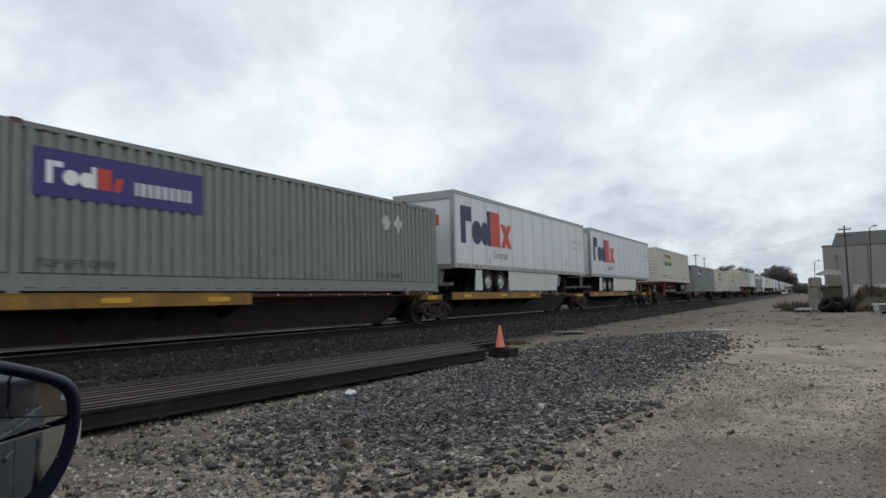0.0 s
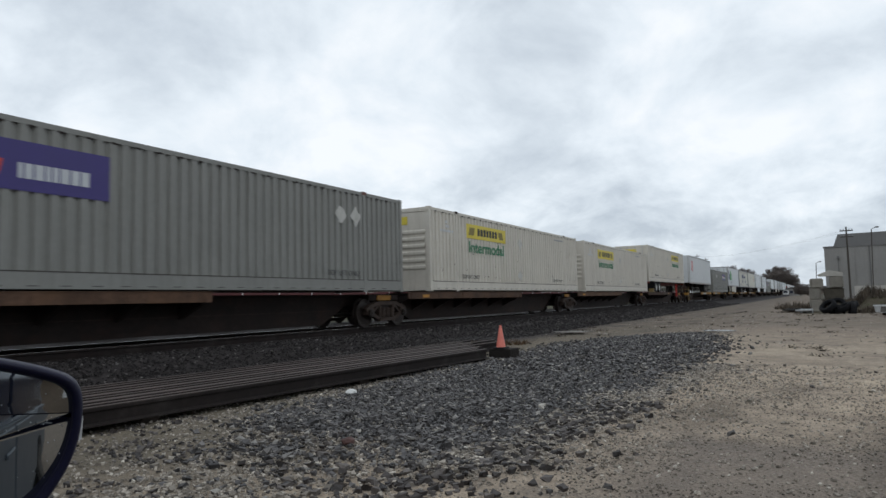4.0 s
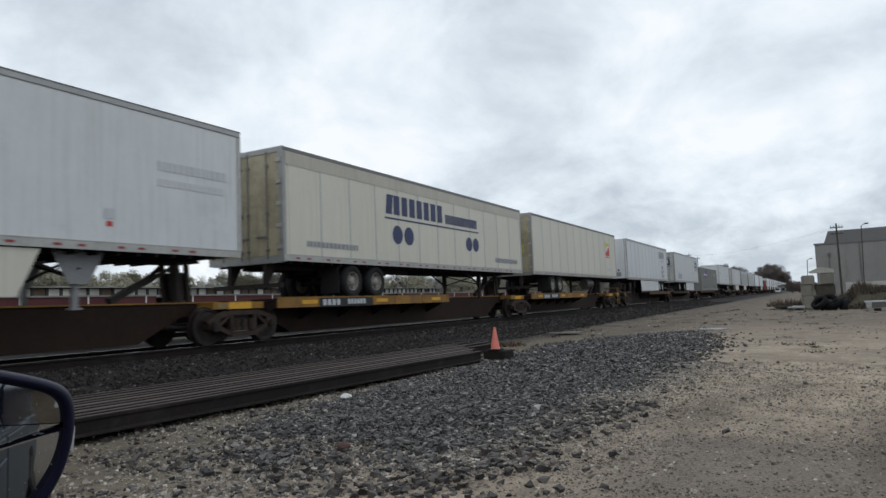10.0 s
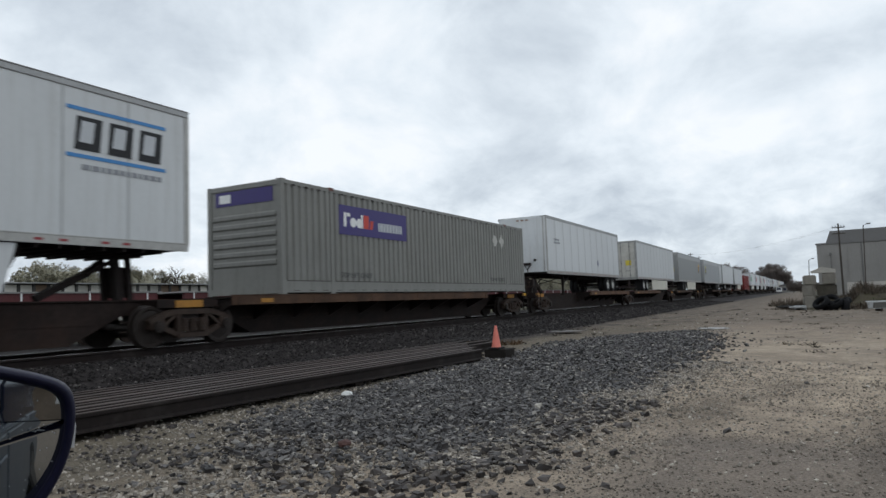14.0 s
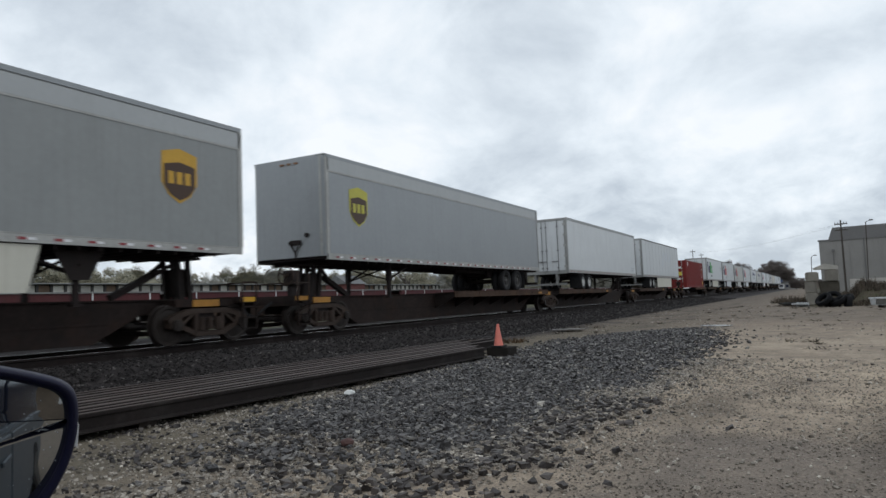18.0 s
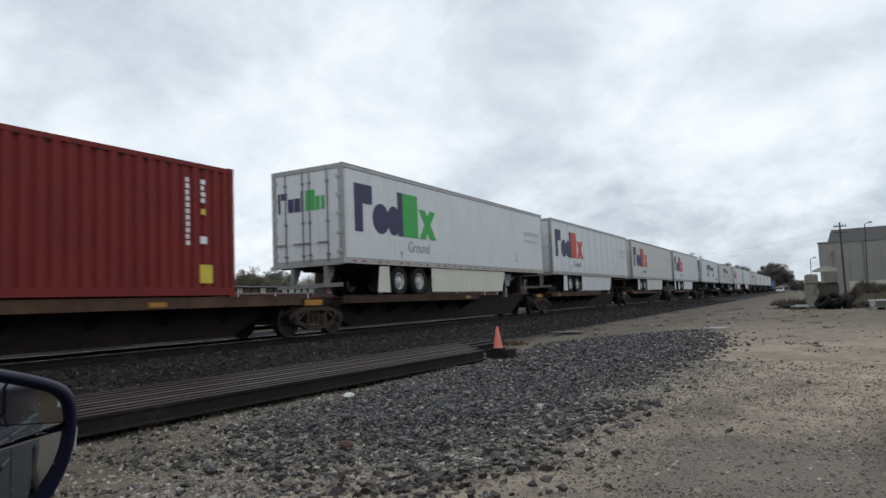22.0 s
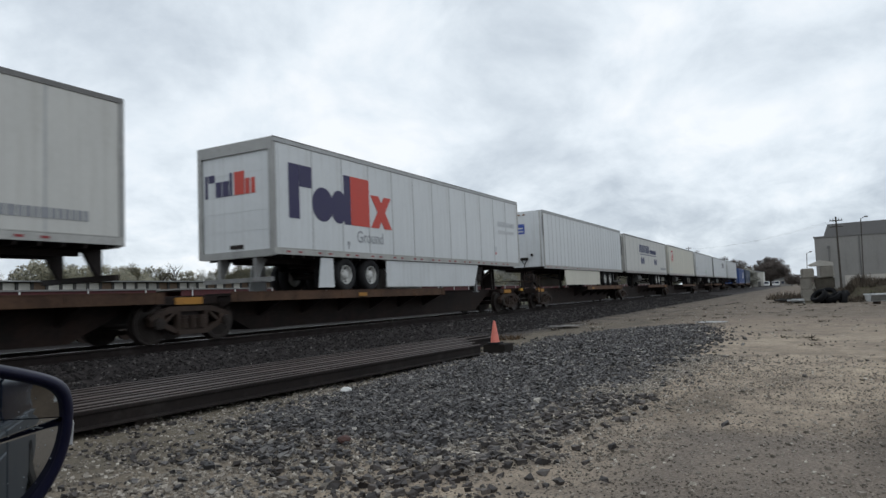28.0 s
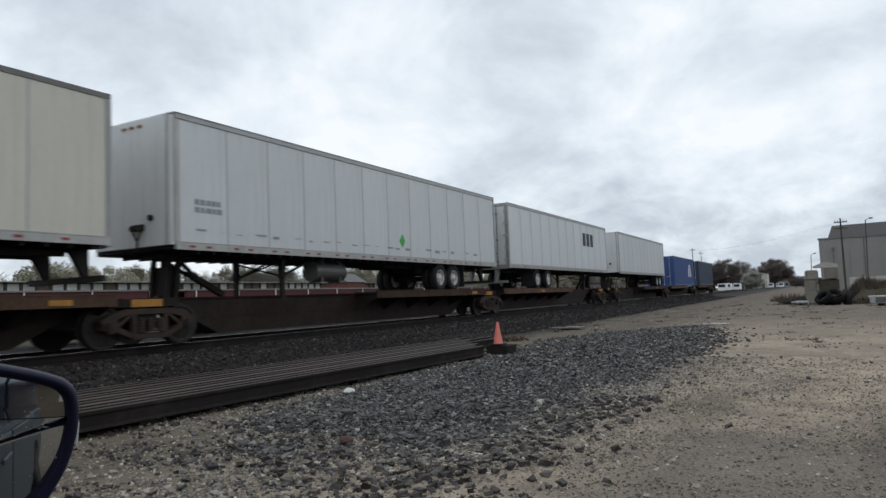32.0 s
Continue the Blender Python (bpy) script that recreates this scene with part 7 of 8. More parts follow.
def wing_mirror():
    """The mirror's head, which juts out from the car's side. Its own axes: x across (outward), y up, z toward the viewer."""
    root = thing("wing_mirror", "dark navy wing mirror with a split glass on the car", "wing mirror")
    eye = Vector((0, 0, EYE_Z))
    ways = {k: Vector(v) for k, v in dict(c=(0.4815, 0.882, -0.145)).items()}
    mid = eye + ways["c"] * 0.75
    back = Vector((-math.cos(radians(CAR_TURN)), -math.sin(radians(CAR_TURN)), 0))
    left = Vector((-math.sin(radians(CAR_TURN)), math.cos(radians(CAR_TURN)), 0))
    seen = back * math.cos(radians(14)) + left * math.sin(radians(14)) + Vector((0, 0, -0.09))
    z_axis = (-ways["c"].normalized() + seen.normalized()).normalized()
    x_axis = Vector((0, 0, 1)).cross(z_axis).normalized()
    y_axis = z_axis.cross(x_axis)
    m = Matrix((x_axis, y_axis, z_axis)).transposed().to_4x4()
    roll = pose(0, 0, 0, 0, 0, -4)
    root.matrix_world = Matrix.Translation(mid) @ m @ roll

    def outline(k, dx=0.0):
        """A rounded, outward-tapering head outline scaled by k."""
        top = [(-0.20, 0.070), (-0.12, 0.074), (-0.04, 0.069), (0.022, 0.056), (0.049, 0.045), (0.056, 0.022), (0.054, -0.016), (0.044, -0.046),
               (0.026, -0.076), (0.0, -0.098), (-0.04, -0.112), (-0.12, -0.118), (-0.20, -0.112)]
        for k2 in range(2):
            soft = [top[0]]
            for p, q in zip(top, top[1:]):
                soft += [(p[0] * 0.75 + q[0] * 0.25, p[1] * 0.75 + q[1] * 0.25), (p[0] * 0.25 + q[0] * 0.75, p[1] * 0.25 + q[1] * 0.75)]
            top = soft + [top[-1]]
        cx, cy = -0.07, -0.02
        return [(cx + (x - cx) * k[0] + dx, cy + (y - cy) * k[1]) for x, y in top]
    steps = [(0.004, (0.93, 0.88)), (0.016, (0.975, 0.96)), (0.006, (1.0, 1.0)), (-0.03, (1.0, 1.0)), (-0.075, (0.9, 0.85)), (-0.10, (0.7, 0.6))]
    bm = bmesh.new()
    rings = [[bm.verts.new((x, y, z)) for x, y in outline(k)] for z, k in [(-0.034, (0.92, 0.87))] + steps]
    for a, b in zip(rings, rings[1:]):
        for i in range(len(a)):
            bm.faces.new((a[i], a[(i + 1) % len(a)], b[(i + 1) % len(b)], b[i]))
    bm.faces.new(rings[-1])
    bm.faces.new(rings[0][::-1])
    part("housing", bm, MIRROR_BLACK, root, smooth=True)
    glass = bpy.data.materials.new("mirror_silver")
    glass.use_nodes = True
    g = glass.node_tree.nodes["Principled BSDF"]
    g.inputs["Base Color"].default_value = (0.50, 0.52, 0.52, 1)
    g.inputs["Metallic"].default_value, g.inputs["Roughness"].default_value = 1.0, 0.03
    o = outline((0.925, 0.875))
    cut = 0.012
    upper = [p for p in o if p[1] > cut]
    lower = [p for p in o if p[1] <= cut]

    def pane(name, pts, tilt):
        bm = bmesh.new()
        close = []
        for p, q in zip(pts, pts[1:] + pts[:1]):
            k = max(1, int(math.hypot(q[0] - p[0], q[1] - p[1]) / 0.006))
            close += [(p[0] + (q[0] - p[0]) * i / k, p[1] + (q[1] - p[1]) * i / k) for i in range(k)]
        pts = close
        mx, my = sum(p[0] for p in pts) / len(pts), sum(p[1] for p in pts) / len(pts)
        fan = [[bm.verts.new((mx + (x - mx) * k / 8, my + (y - my) * k / 8, 0)) for x, y in pts] for k in range(1, 9)]
        hub = bm.verts.new((mx, my, 0))
        for i in range(len(pts)):
            j = (i + 1) % len(pts)
            bm.faces.new((hub, fan[0][i], fan[0][j]))
            for p, q in zip(fan, fan[1:]):
                bm.faces.new((p[i], q[i], q[j], p[j]))
        for v in bm.verts:
            v.co.z = -0.007 + tilt - ((v.co.x + 0.02) ** 2 + (v.co.y - 0.01) ** 2) / (2 * GLASS_R)
        bmesh.ops.recalc_face_normals(bm, faces=bm.faces)
        ob = part(name, bm, glass, root, "slightly dirty mirror glass", smooth=True)
        return ob
    right = 0.0462
    pane("mirror_glass", upper[:-1] + [(right, cut + 0.0005), (-0.20, cut + 0.0005)] if upper[-1][0] < -0.15 else upper + [(right, cut + 0.0005), (-0.20, cut + 0.0005)], 0.0)
    pane("lower_glass", [(-0.20, cut - 0.0005), (right, cut - 0.0005)] + lower, 0.0)
    drops = random.Random(15)
    bm = bmesh.new()
    for k in range(150):
        x, y = drops.uniform(-0.19, 0.04), drops.uniform(-0.105, 0.055)
        r = drops.uniform(0.0003, 0.0009)
        z = -0.007 - ((x + 0.02) ** 2 + (y - 0.01) ** 2) / (2 * GLASS_R)
        if not (cut - 0.003 < y < cut + 0.003) and x < 0.04 - max(0, -y - 0.03) * 0.6:
            bmesh.ops.create_icosphere(bm, subdivisions=1, radius=r, matrix=Matrix.Translation((x, y, z)))
    tagged(part("raindrops", bm, surface("pale_rain_drop", (0.38, 0.40, 0.42), 0.15, vary=0.05, scale=50), root, "tiny rain drops", smooth=True), kind="stuff")
    bm = bmesh.new()
    prism(bm, [(0.048, 0.011), (0.0565, 0.007), (0.0565, -0.013), (0.048, -0.015)], -0.03, 0.0, axis="Z")
    part("indicator_lens", bm, surface("clear_indicator_lens", (0.6, 0.6, 0.6), 0.2, vary=0.05, scale=9), root, "pale indicator lens")
    bm = bmesh.new()
    beam(bm, (-0.20, -0.06, -0.03), (-0.30, -0.10, -0.02), 0.06, 0.05)
    part("mirror_arm", bm, MIRROR_BLACK, root)
    return root


wing_mirror()


def roadside_house(x, y, turn):
    """The brown house behind the viewer, seen in the mirror."""
    root = thing("house", "low brown clad house with a white window", "house")
    root.matrix_world = pose(x, y, 0, 0, 0, turn)
    brown = surface("brown_house_boards", (0.20, 0.155, 0.118), 0.8, vary=0.2, scale=1.2, streak=0.2)
    bm = bmesh.new()
    box(bm, 0, 18, 0, 8, 0, 2.3)
    for k in range(10):
        box(bm, 0, 18, -0.02, 0.0, 0.05 + k * 0.22, 0.24 + k * 0.22)
    part("wall", bm, brown, root)
    bm = bmesh.new()
    prism(bm, [(-0.6, 2.2), (-0.6, 2.34), (4, 2.75), (8.6, 2.34), (8.6, 2.2)], -0.5, 18.5, axis="X")
    part("roof", bm, surface("grey_brown_shingles", (0.16, 0.145, 0.13), 0.85, vary=0.2, scale=3), root)
    for w0 in (3.0, 8.2, 13.0):
        bm = bmesh.new()
        box(bm, w0 - 0.1, w0 + 0.9, -0.07, -0.02, 0.85, 2.0)
        w = part("window", bm, WHITE_PAINT, root, "white framed window")
        bm = bmesh.new()
        box(bm, w0, w0 + 0.8, -0.09, -0.07, 0.95, 1.9)
        part("pane", bm, surface("bright_window_glass", (0.35, 0.38, 0.40), 0.1, vary=0.1, scale=2), w)
    bm = bmesh.new()
    box(bm, 5.6, 6.5, -0.06, -0.02, 0.05, 2.05)
    part("door", bm, surface("dark_house_door", (0.035, 0.028, 0.022), 0.6, vary=0.2, scale=3), root, "dark wooden door")


roadside_house(3.7, -16.3, 160)

# ---- distance: trees, parked wagons, buildings ----
BARK = surface("tree_bark", (0.075, 0.063, 0.054), 0.9, vary=0.3, scale=4, bump=0.5)


def leaf_material(name, cols):
    return stone_material(name, cols, 0.85)


# Leaf colours: the distance haze over the trees is put into them.
LEAVES = {
    "olive": leaf_material("hazy_olive_autumn_leaves", [(0.0, (0.22, 0.212, 0.165)), (0.6, (0.34, 0.325, 0.245)), (1.0, (0.43, 0.39, 0.28))]),
    "brown": leaf_material("hazy_brown_autumn_leaves", [(0.0, (0.060, 0.050, 0.046)), (0.6, (0.105, 0.086, 0.076)), (1.0, (0.15, 0.120, 0.100))]),
    "grey": leaf_material("hazy_grey_green_leaves", [(0.0, (0.22, 0.216, 0.195)), (0.6, (0.32, 0.312, 0.275)), (1.0, (0.40, 0.39, 0.33))])}


def limb_set(bm, rng, h, spread, levels, tips):
    """A tapered trunk and forking limbs; tips gathers the ends."""
    def grow(p, d, length, r, lev):
        q = p + d * length
        t = (q - p).to_track_quat("Z", "Y").to_matrix().to_4x4()
        bmesh.ops.create_cone(bm, cap_ends=False, segments=6 if lev < 2 else 4, radius1=r, radius2=r * 0.6, depth=length, matrix=Matrix.Translation((p + q) / 2) @ t)
        if lev >= levels:
            tips.append(q)
            return
        for k in range(3 if lev < 2 else 2):
            a = rng.uniform(0, math.tau)
            nd = (d + Vector((math.cos(a), math.sin(a), rng.uniform(-0.15, 0.5))) * spread).normalized()
            grow(p + d * length * rng.uniform(0.65, 1.0), nd, length * rng.uniform(0.55, 0.8), r * 0.55, lev + 1)
        tips.append(q)
    grow(Vector((0, 0, -0.2)), Vector((rng.uniform(-0.06, 0.06), rng.uniform(-0.06, 0.06), 1)).normalized(), h * 0.36, h * 0.026, 0)


def tree_meshes(kind, seed):
    rng = random.Random(seed)
    h = 9.0
    tips = []
    bm = bmesh.new()
    limb_set(bm, rng, h, 0.75 if kind != "bare" else 0.55, 3 if kind != "bare" else 5, tips)
    trunk = mesh_of("trunk", bm, BARK)
    if kind == "bare":
        return trunk, None
    verts, faces = [], []
    lumps = 78
    for c in range(lumps):
        d = Vector((rng.gauss(0, 1), rng.gauss(0, 1), rng.gauss(0, 1))).normalized() * rng.uniform(0.35, 1.0) ** 0.5
        b = Vector((d.x * 0.36 * h, d.y * 0.36 * h, 0.55 * h + d.z * 0.41 * h))
        b += Vector((rng.gauss(0, 0.35), rng.gauss(0, 0.35), rng.gauss(0, 0.35)))
        rr = rng.uniform(0.55, 1.15)
        for k in range(150):
            d = Vector((rng.gauss(0, 1), rng.gauss(0, 1), rng.gauss(0, 0.8)))
            p = b + d.normalized() * rr * rng.random() ** 0.4
            if p.z < 0.7:
                continue
            s = rng.uniform(0.07, 0.16)
            u = Vector((rng.gauss(0, 1), rng.gauss(0, 1), rng.gauss(0, 1))).normalized() * s
            v = u.orthogonal().normalized() * s * 0.7
            i = len(verts)
            verts += [p - u, p + v, p + u, p - v]
            faces.append((i, i + 1, i + 2, i + 3))
    me = bpy.data.meshes.new("crown")
    me.from_pydata(verts, [], faces)
    me.materials.append(LEAVES[kind])
    return trunk, me


TREES = {k: [tree_meshes(k, 11 * i + len(k)) for i in range(2)] for k in ("olive", "brown", "grey", "bare")}
TREE_WORDS = {"olive": "olive and yellow autumn tree beyond the tracks, haze put into its leaf colour", "brown": "brown autumn tree with thinning leaves beyond the tracks, haze put into its leaf colour",
              "grey": "grey-green leafy tree beyond the tracks, haze put into its leaf colour", "bare": "bare leafless tree beyond the tracks"}


def tree(x, y, h, kind, v, wide=1.0):
    root = thing("tree", TREE_WORDS[kind], "tree", "trees in the distance", (x, y, 0))
    trunk, crown = TREES[kind][v % 2]
    for name, me in (("trunk", trunk), ("crown", crown)):
        if me:
            ob = new(name, me)
            ob.parent = root
    root.scale = (h / 9.0 * wide, h / 9.0 * wide, h / 9.0)
    root.rotation_euler = (0, 0, x * 1.7 + y)


rng = random.Random(21)
for i in range(110):
    x = 24 + i * 2.8 + rng.uniform(-2, 2)
    y = 112 - max(0, x - 110) * 0.32 + rng.uniform(-7, 9)
    k = rng.choice(("olive", "grey", "olive", "bare", "grey", "olive"))
    tree(x, y, rng.uniform(8.2, 11.0) * (1.25 if k == "bare" else 1.0), k, i, 1.2)
for i, (x, y, h) in enumerate(((505, 19.5, 18.6), (500, 23.5, 16.8), (512, 21.5, 17.8), (498, 26.2, 12.5), (496, 17.0, 15.5), (508, 14.6, 12.5), (494, 20, 11), (493, 24, 9.5), (494, 15.5, 9), (499, 12.8, 8.5))):
    tree(x, y, h, "brown", i, 1.35)
for i, (x, y, h) in enumerate(((296, 40, 12.8), (300, 35.5, 12.2), (303, 31.5, 12.6), (298, 28.2, 13.0), (306, 25.0, 11.5), (312, 38, 13.2), (315, 29.5, 12.4), (297, 22.8, 8.2), (330, 24, 9), (345, 21, 8))):
    tree(x, y, h, "brown" if i % 3 else "bare", i, 1.2)
for i, (x, y, h) in enumerate(((287, 20.6, 7.6), (289, 18.6, 7.0), (286, 22.0, 6.0))):
    tree(x, y, h, "grey", i, 1.1)
for i in range(14):
    tree(150 + i * 9, -30 - i * 6 + rng.uniform(-4, 4), rng.uniform(4, 6), rng.choice(("olive", "grey", "brown")), i, 1.3)

MAROON = surface("maroon_wagon_paint", (0.105, 0.024, 0.026), 0.6, vary=0.2, scale=1.2, grime=0.4, streak=0.3)
PALE_PANEL = surface("pale_wall_panel", (0.50, 0.485, 0.44), 0.6, vary=0.12, scale=1.0, streak=0.3, each=0.28)
ROOF_GREY = surface("pale_metal_roof", (0.30, 0.305, 0.30), 0.5, 0.2, vary=0.1, scale=0.6, streak=0.2)


def flat_wagon(x, y, L):
    root = thing("flat_wagon", "parked maroon flat wagon with white stake marks", "rail wagon", "parked wagons", (x, y, -0.012))
    bm = bmesh.new()
    box(bm, 0.4, L - 0.4, 0, 0.16, 1.05, 1.99)
    box(bm, 0.4, L - 0.4, 2.7, 2.86, 1.05, 1.99)
    part("side_sill", bm, MAROON, root)
    bm = bmesh.new()
    box(bm, 0.2, L - 0.2, -0.05, 2.9, 1.99, 2.05)
    part("deck", bm, surface("pale_deck_timber", (0.27, 0.26, 0.25), 0.7, vary=0.15, scale=1.5), root, "pale worn deck edge")
    k = int(L / 2.2)
    for i in range(k):
        def mark(bm):
            box(bm, -0.03, 0.03, -0.03, 0.0, 1.72, 2.06)
        shared("stake_mark", (), mark, WHITE_PAINT, root, at=(0.9 + i * (L - 1.8) / (k - 1), 0, 0))
    for bx in (2.3, L - 2.3):
        bm = bmesh.new()
        for s in (-0.9, 0.9):
            drum(bm, (bx + s, 0.5, 0.42), 0.42, 0, 0.14, 18)
            drum(bm, (bx + s, 2.2, 0.42), 0.42, 0, 0.14, 18)
        box(bm, bx - 1.2, bx + 1.2, 0.3, 2.5, 0.4, 0.9)
        part("bogie", bm, BOGIE, root)


for i in range(8):
    flat_wagon(2.5 + i * 17.6, 24.0, 17.0)


def long_shed():
    root = thing("long_shed", "long low shed with pale panels between dark posts", "shed", at=(28, 62, 0))
    L, h = 84, 4.2
    bm = bmesh.new()
    box(bm, 0, L, 0.25, 9, 0, h - 0.06)
    part("wall", bm, surface("shed_dark_wall", (0.075, 0.06, 0.05), 0.8, vary=0.2, scale=1), root)
    bm = bmesh.new()
    prism(bm, [(-0.5, h - 0.04), (-0.5, h + 0.05), (4.5, h + 0.20), (9.5, h + 0.05), (9.5, h - 0.04)], -0.4, L + 0.4, axis="X")
    part("roof", bm, ROOF_GREY, root)
    n = 62
    r = random.Random(5)

    def post(bm):
        box(bm, -0.12, 0.12, 0.0, 0.3, 0, h - 0.05)

    def infill(bm):
        box(bm, 0.12, L / n - 0.12, 0.16, 0.25, 0.4, h - 0.16)
    brown = surface("brown_wall_panel", (0.13, 0.085, 0.055), 0.7, vary=0.2, scale=1)
    for i in range(n + 1):
        shared("post", (), post, surface("dark_shed_post", (0.05, 0.047, 0.044), 0.7), root, at=(i * L / n, 0, 0))
        if i < n:
            shared("wall_panel", (), infill, brown if r.random() < 0.22 else PALE_PANEL, root, at=(i * L / n, 0, 0))


long_shed()


def white_store():
    root = thing("white_store", "plain white metal store beside the long shed", "store building", at=(14, 58, 0))
    bm = bmesh.new()
    box(bm, 0, 12.0, 0, 8, 0, 3.55)
    part("wall", bm, WHITE_PAINT, root)
    bm = bmesh.new()
    prism(bm, [(-0.3, 3.5), (-0.3, 3.7), (4, 4.1), (8.3, 3.7), (8.3, 3.5)], -0.2, 12.2, axis="X")
    part("roof", bm, ROOF_GREY, root)


white_store()


def red_hut():
    root = thing("red_hut", "small dull red trackside hut with a grey roof", "hut", at=(63, 47, 0))
    bm = bmesh.new()
    box(bm, 0, 3.4, 0, 3.2, 0, 3.6)
    part("wall", bm, surface("dull_red_wall", (0.14, 0.045, 0.04), 0.7, vary=0.15, scale=1.5), root)
    bm = bmesh.new()
    prism(bm, [(-0.2, 3.55), (1.6, 4.6), (3.4, 3.55)], -0.25, 3.65, axis="X")
    part("roof", bm, surface("grey_shingle_roof", (0.14, 0.14, 0.14), 0.8, vary=0.2, scale=3), root)
    bm = bmesh.new()
    box(bm, 1.2, 2.1, -0.03, 0.0, 1.3, 2.4)
    part("window", bm, CAR_GLASS, root)


red_hut()

CLAD = surface("grey_metal_cladding", (0.255, 0.246, 0.232), 0.55, 0.1, vary=0.08, scale=0.4, streak=0.25)
CLAD2 = surface("dark_grey_cladding", (0.150, 0.146, 0.142), 0.55, 0.1, vary=0.08, scale=0.4, streak=0.2)


def warehouse():
    """A tall clad hall with a higher, set-back storey; its front faces the yard."""
    root = thing("warehouse", "tall grey metal-clad warehouse with a set-back upper storey", "warehouse")
    root.matrix_world = Matrix.Translation((113, -1.45, 0)) @ pose(0, 0, 0, 0, 0, -96)
    L, h, w = 46, 7.55, 34
    bm = bmesh.new()
    box(bm, 0, L, 0, w, 0, h)
    part("wall", bm, CLAD, root)
    n = 12

    def sheet(bm):
        box(bm, 0.05, L / n - 0.05, -0.05, 0.0, 1.5, h - 0.08)
        for k in range(9):
            x = 0.2 + k * (L / n - 0.4) / 8
            box(bm, x - 0.03, x + 0.03, -0.08, -0.05, 1.5, h - 0.08)
    for i in range(n):
        shared("cladding_panel", (), sheet, CLAD, root, at=(i * L / n, 0, 0))
    bm = bmesh.new()
    box(bm, -0.12, L + 0.1, -0.14, w + 0.1, h, h + 0.22)
    part("parapet", bm, CLAD2, root)
    bm = bmesh.new()
    prism(bm, [(0.9, h + 0.2), (1.6, h + 2.15), (L - 1, h + 2.15), (L, h + 0.2)], 3.2, w - 3)
    part("upper_storey", bm, CLAD2, root)
    bm = bmesh.new()
    box(bm, 3.5, 13.5, -0.16, -0.05, 0.25, 1.9)
    part("low_wall", bm, surface("pale_concrete_base", (0.46, 0.43, 0.39), 0.8, vary=0.15, scale=0.8), root, "pale concrete base wall")
    bm = bmesh.new()
    box(bm, 1.6, 1.9, -0.5, -0.1, 5.9, 6.3)
    drum(bm, (1.75, -0.3, 0), 0.05, 0.2, 5.9, 8, axis="Z")
    part("vent_stack", bm, CLAD2, root)
    for x in (5.6, 9.3, 17):
        bm = bmesh.new()
        drum(bm, (x, -0.14, 0), 0.07, 0.2, h, 8, axis="Z")
        part("downpipe", bm, CLAD2, root)


warehouse()

POLE_WOOD = surface("weathered_pole_wood", (0.055, 0.046, 0.038), 0.9, vary=0.2, scale=3)


def utility_pole(x, y, h, arms=2):
    root = thing("utility_pole", "weathered wooden utility pole with cross arms", "utility pole", "utility poles", (x, y, 0))
    bm = bmesh.new()
    drum(bm, (0, 0, 0), 0.13, -0.2, h, 10, r2=0.085, axis="Z")
    part("mast", bm, POLE_WOOD, root)
    for k in range(arms):
        bm = bmesh.new()
        box(bm, -0.05, 0.05, -0.7, 0.7, h - 0.55 - k * 0.75, h - 0.43 - k * 0.75)
        a = part("cross_arm", bm, POLE_WOOD, root)
        for yy in (-0.62, -0.3, 0.3, 0.62):
            bm = bmesh.new()
            drum(bm, (0, yy, h - 0.43 - k * 0.75), 0.045, 0.0, 0.16, 8, axis="Z")
            part("insulator", bm, surface("grey_insulator", (0.25, 0.25, 0.25), 0.4), a)


def lamp_post(x, y, h):
    root = thing("street_lamp", "tall thin yard lamp on a leaning steel post", "street lamp", "yard lamps", (x, y, 0))
    bm = bmesh.new()
    beam(bm, (0, 0.25, -0.1), (0, 0.0, h), 0.10)
    part("post", bm, POLE_WOOD, root)
    bm = bmesh.new()
    beam(bm, (0, 0.0, h), (0, -0.4, h + 0.2), 0.06)
    part("arm", bm, POLE_WOOD, root)
    bm = bmesh.new()
    box(bm, -0.12, 0.12, -0.75, -0.35, h + 0.14, h + 0.28)
    soften(bm, 0.04)
    part("lamp_head", bm, POLE_WOOD, root)


utility_pole(96, -3.75, 9.1)
lamp_post(92, -6.1, 8.3)
utility_pole(190, 27.2, 12.0, 1)
utility_pole(215, 28.4, 12.2, 1)
lamp_post(118, -0.35, 5.6)


def wires():
    bm = bmesh.new()
    a, b = Vector((96, -3.7, 8.6)), Vector((190, 27.2, 11.4))
    for off in (0.0, 0.5, -0.6):
        pts = [a.lerp(b, i / 16) + Vector((0, off, -0.9 * (1 - (2 * i / 16 - 1) ** 2))) for i in range(17)]
        for p, q in zip(pts, pts[1:]):
            beam(bm, p, q, 0.007)
    tagged(new("overhead_wires", mesh_of("overhead_wires", bm, BLACK_PAINT)), "thin black overhead wires between poles", "wires")


wires()

CONCRETE = surface("weathered_concrete", (0.230, 0.212, 0.180), 0.85, vary=0.2, scale=1.2, grime=0.3, bump=0.4, each=0.15)


EARTHY = surface("mud_stained_block", (0.078, 0.068, 0.052), 0.9, vary=0.3, scale=2.5, grime=0.4, bump=0.5)
PALE_SLAB = surface("pale_broken_slab", (0.40, 0.38, 0.34), 0.85, vary=0.15, scale=2, grime=0.2, bump=0.3)


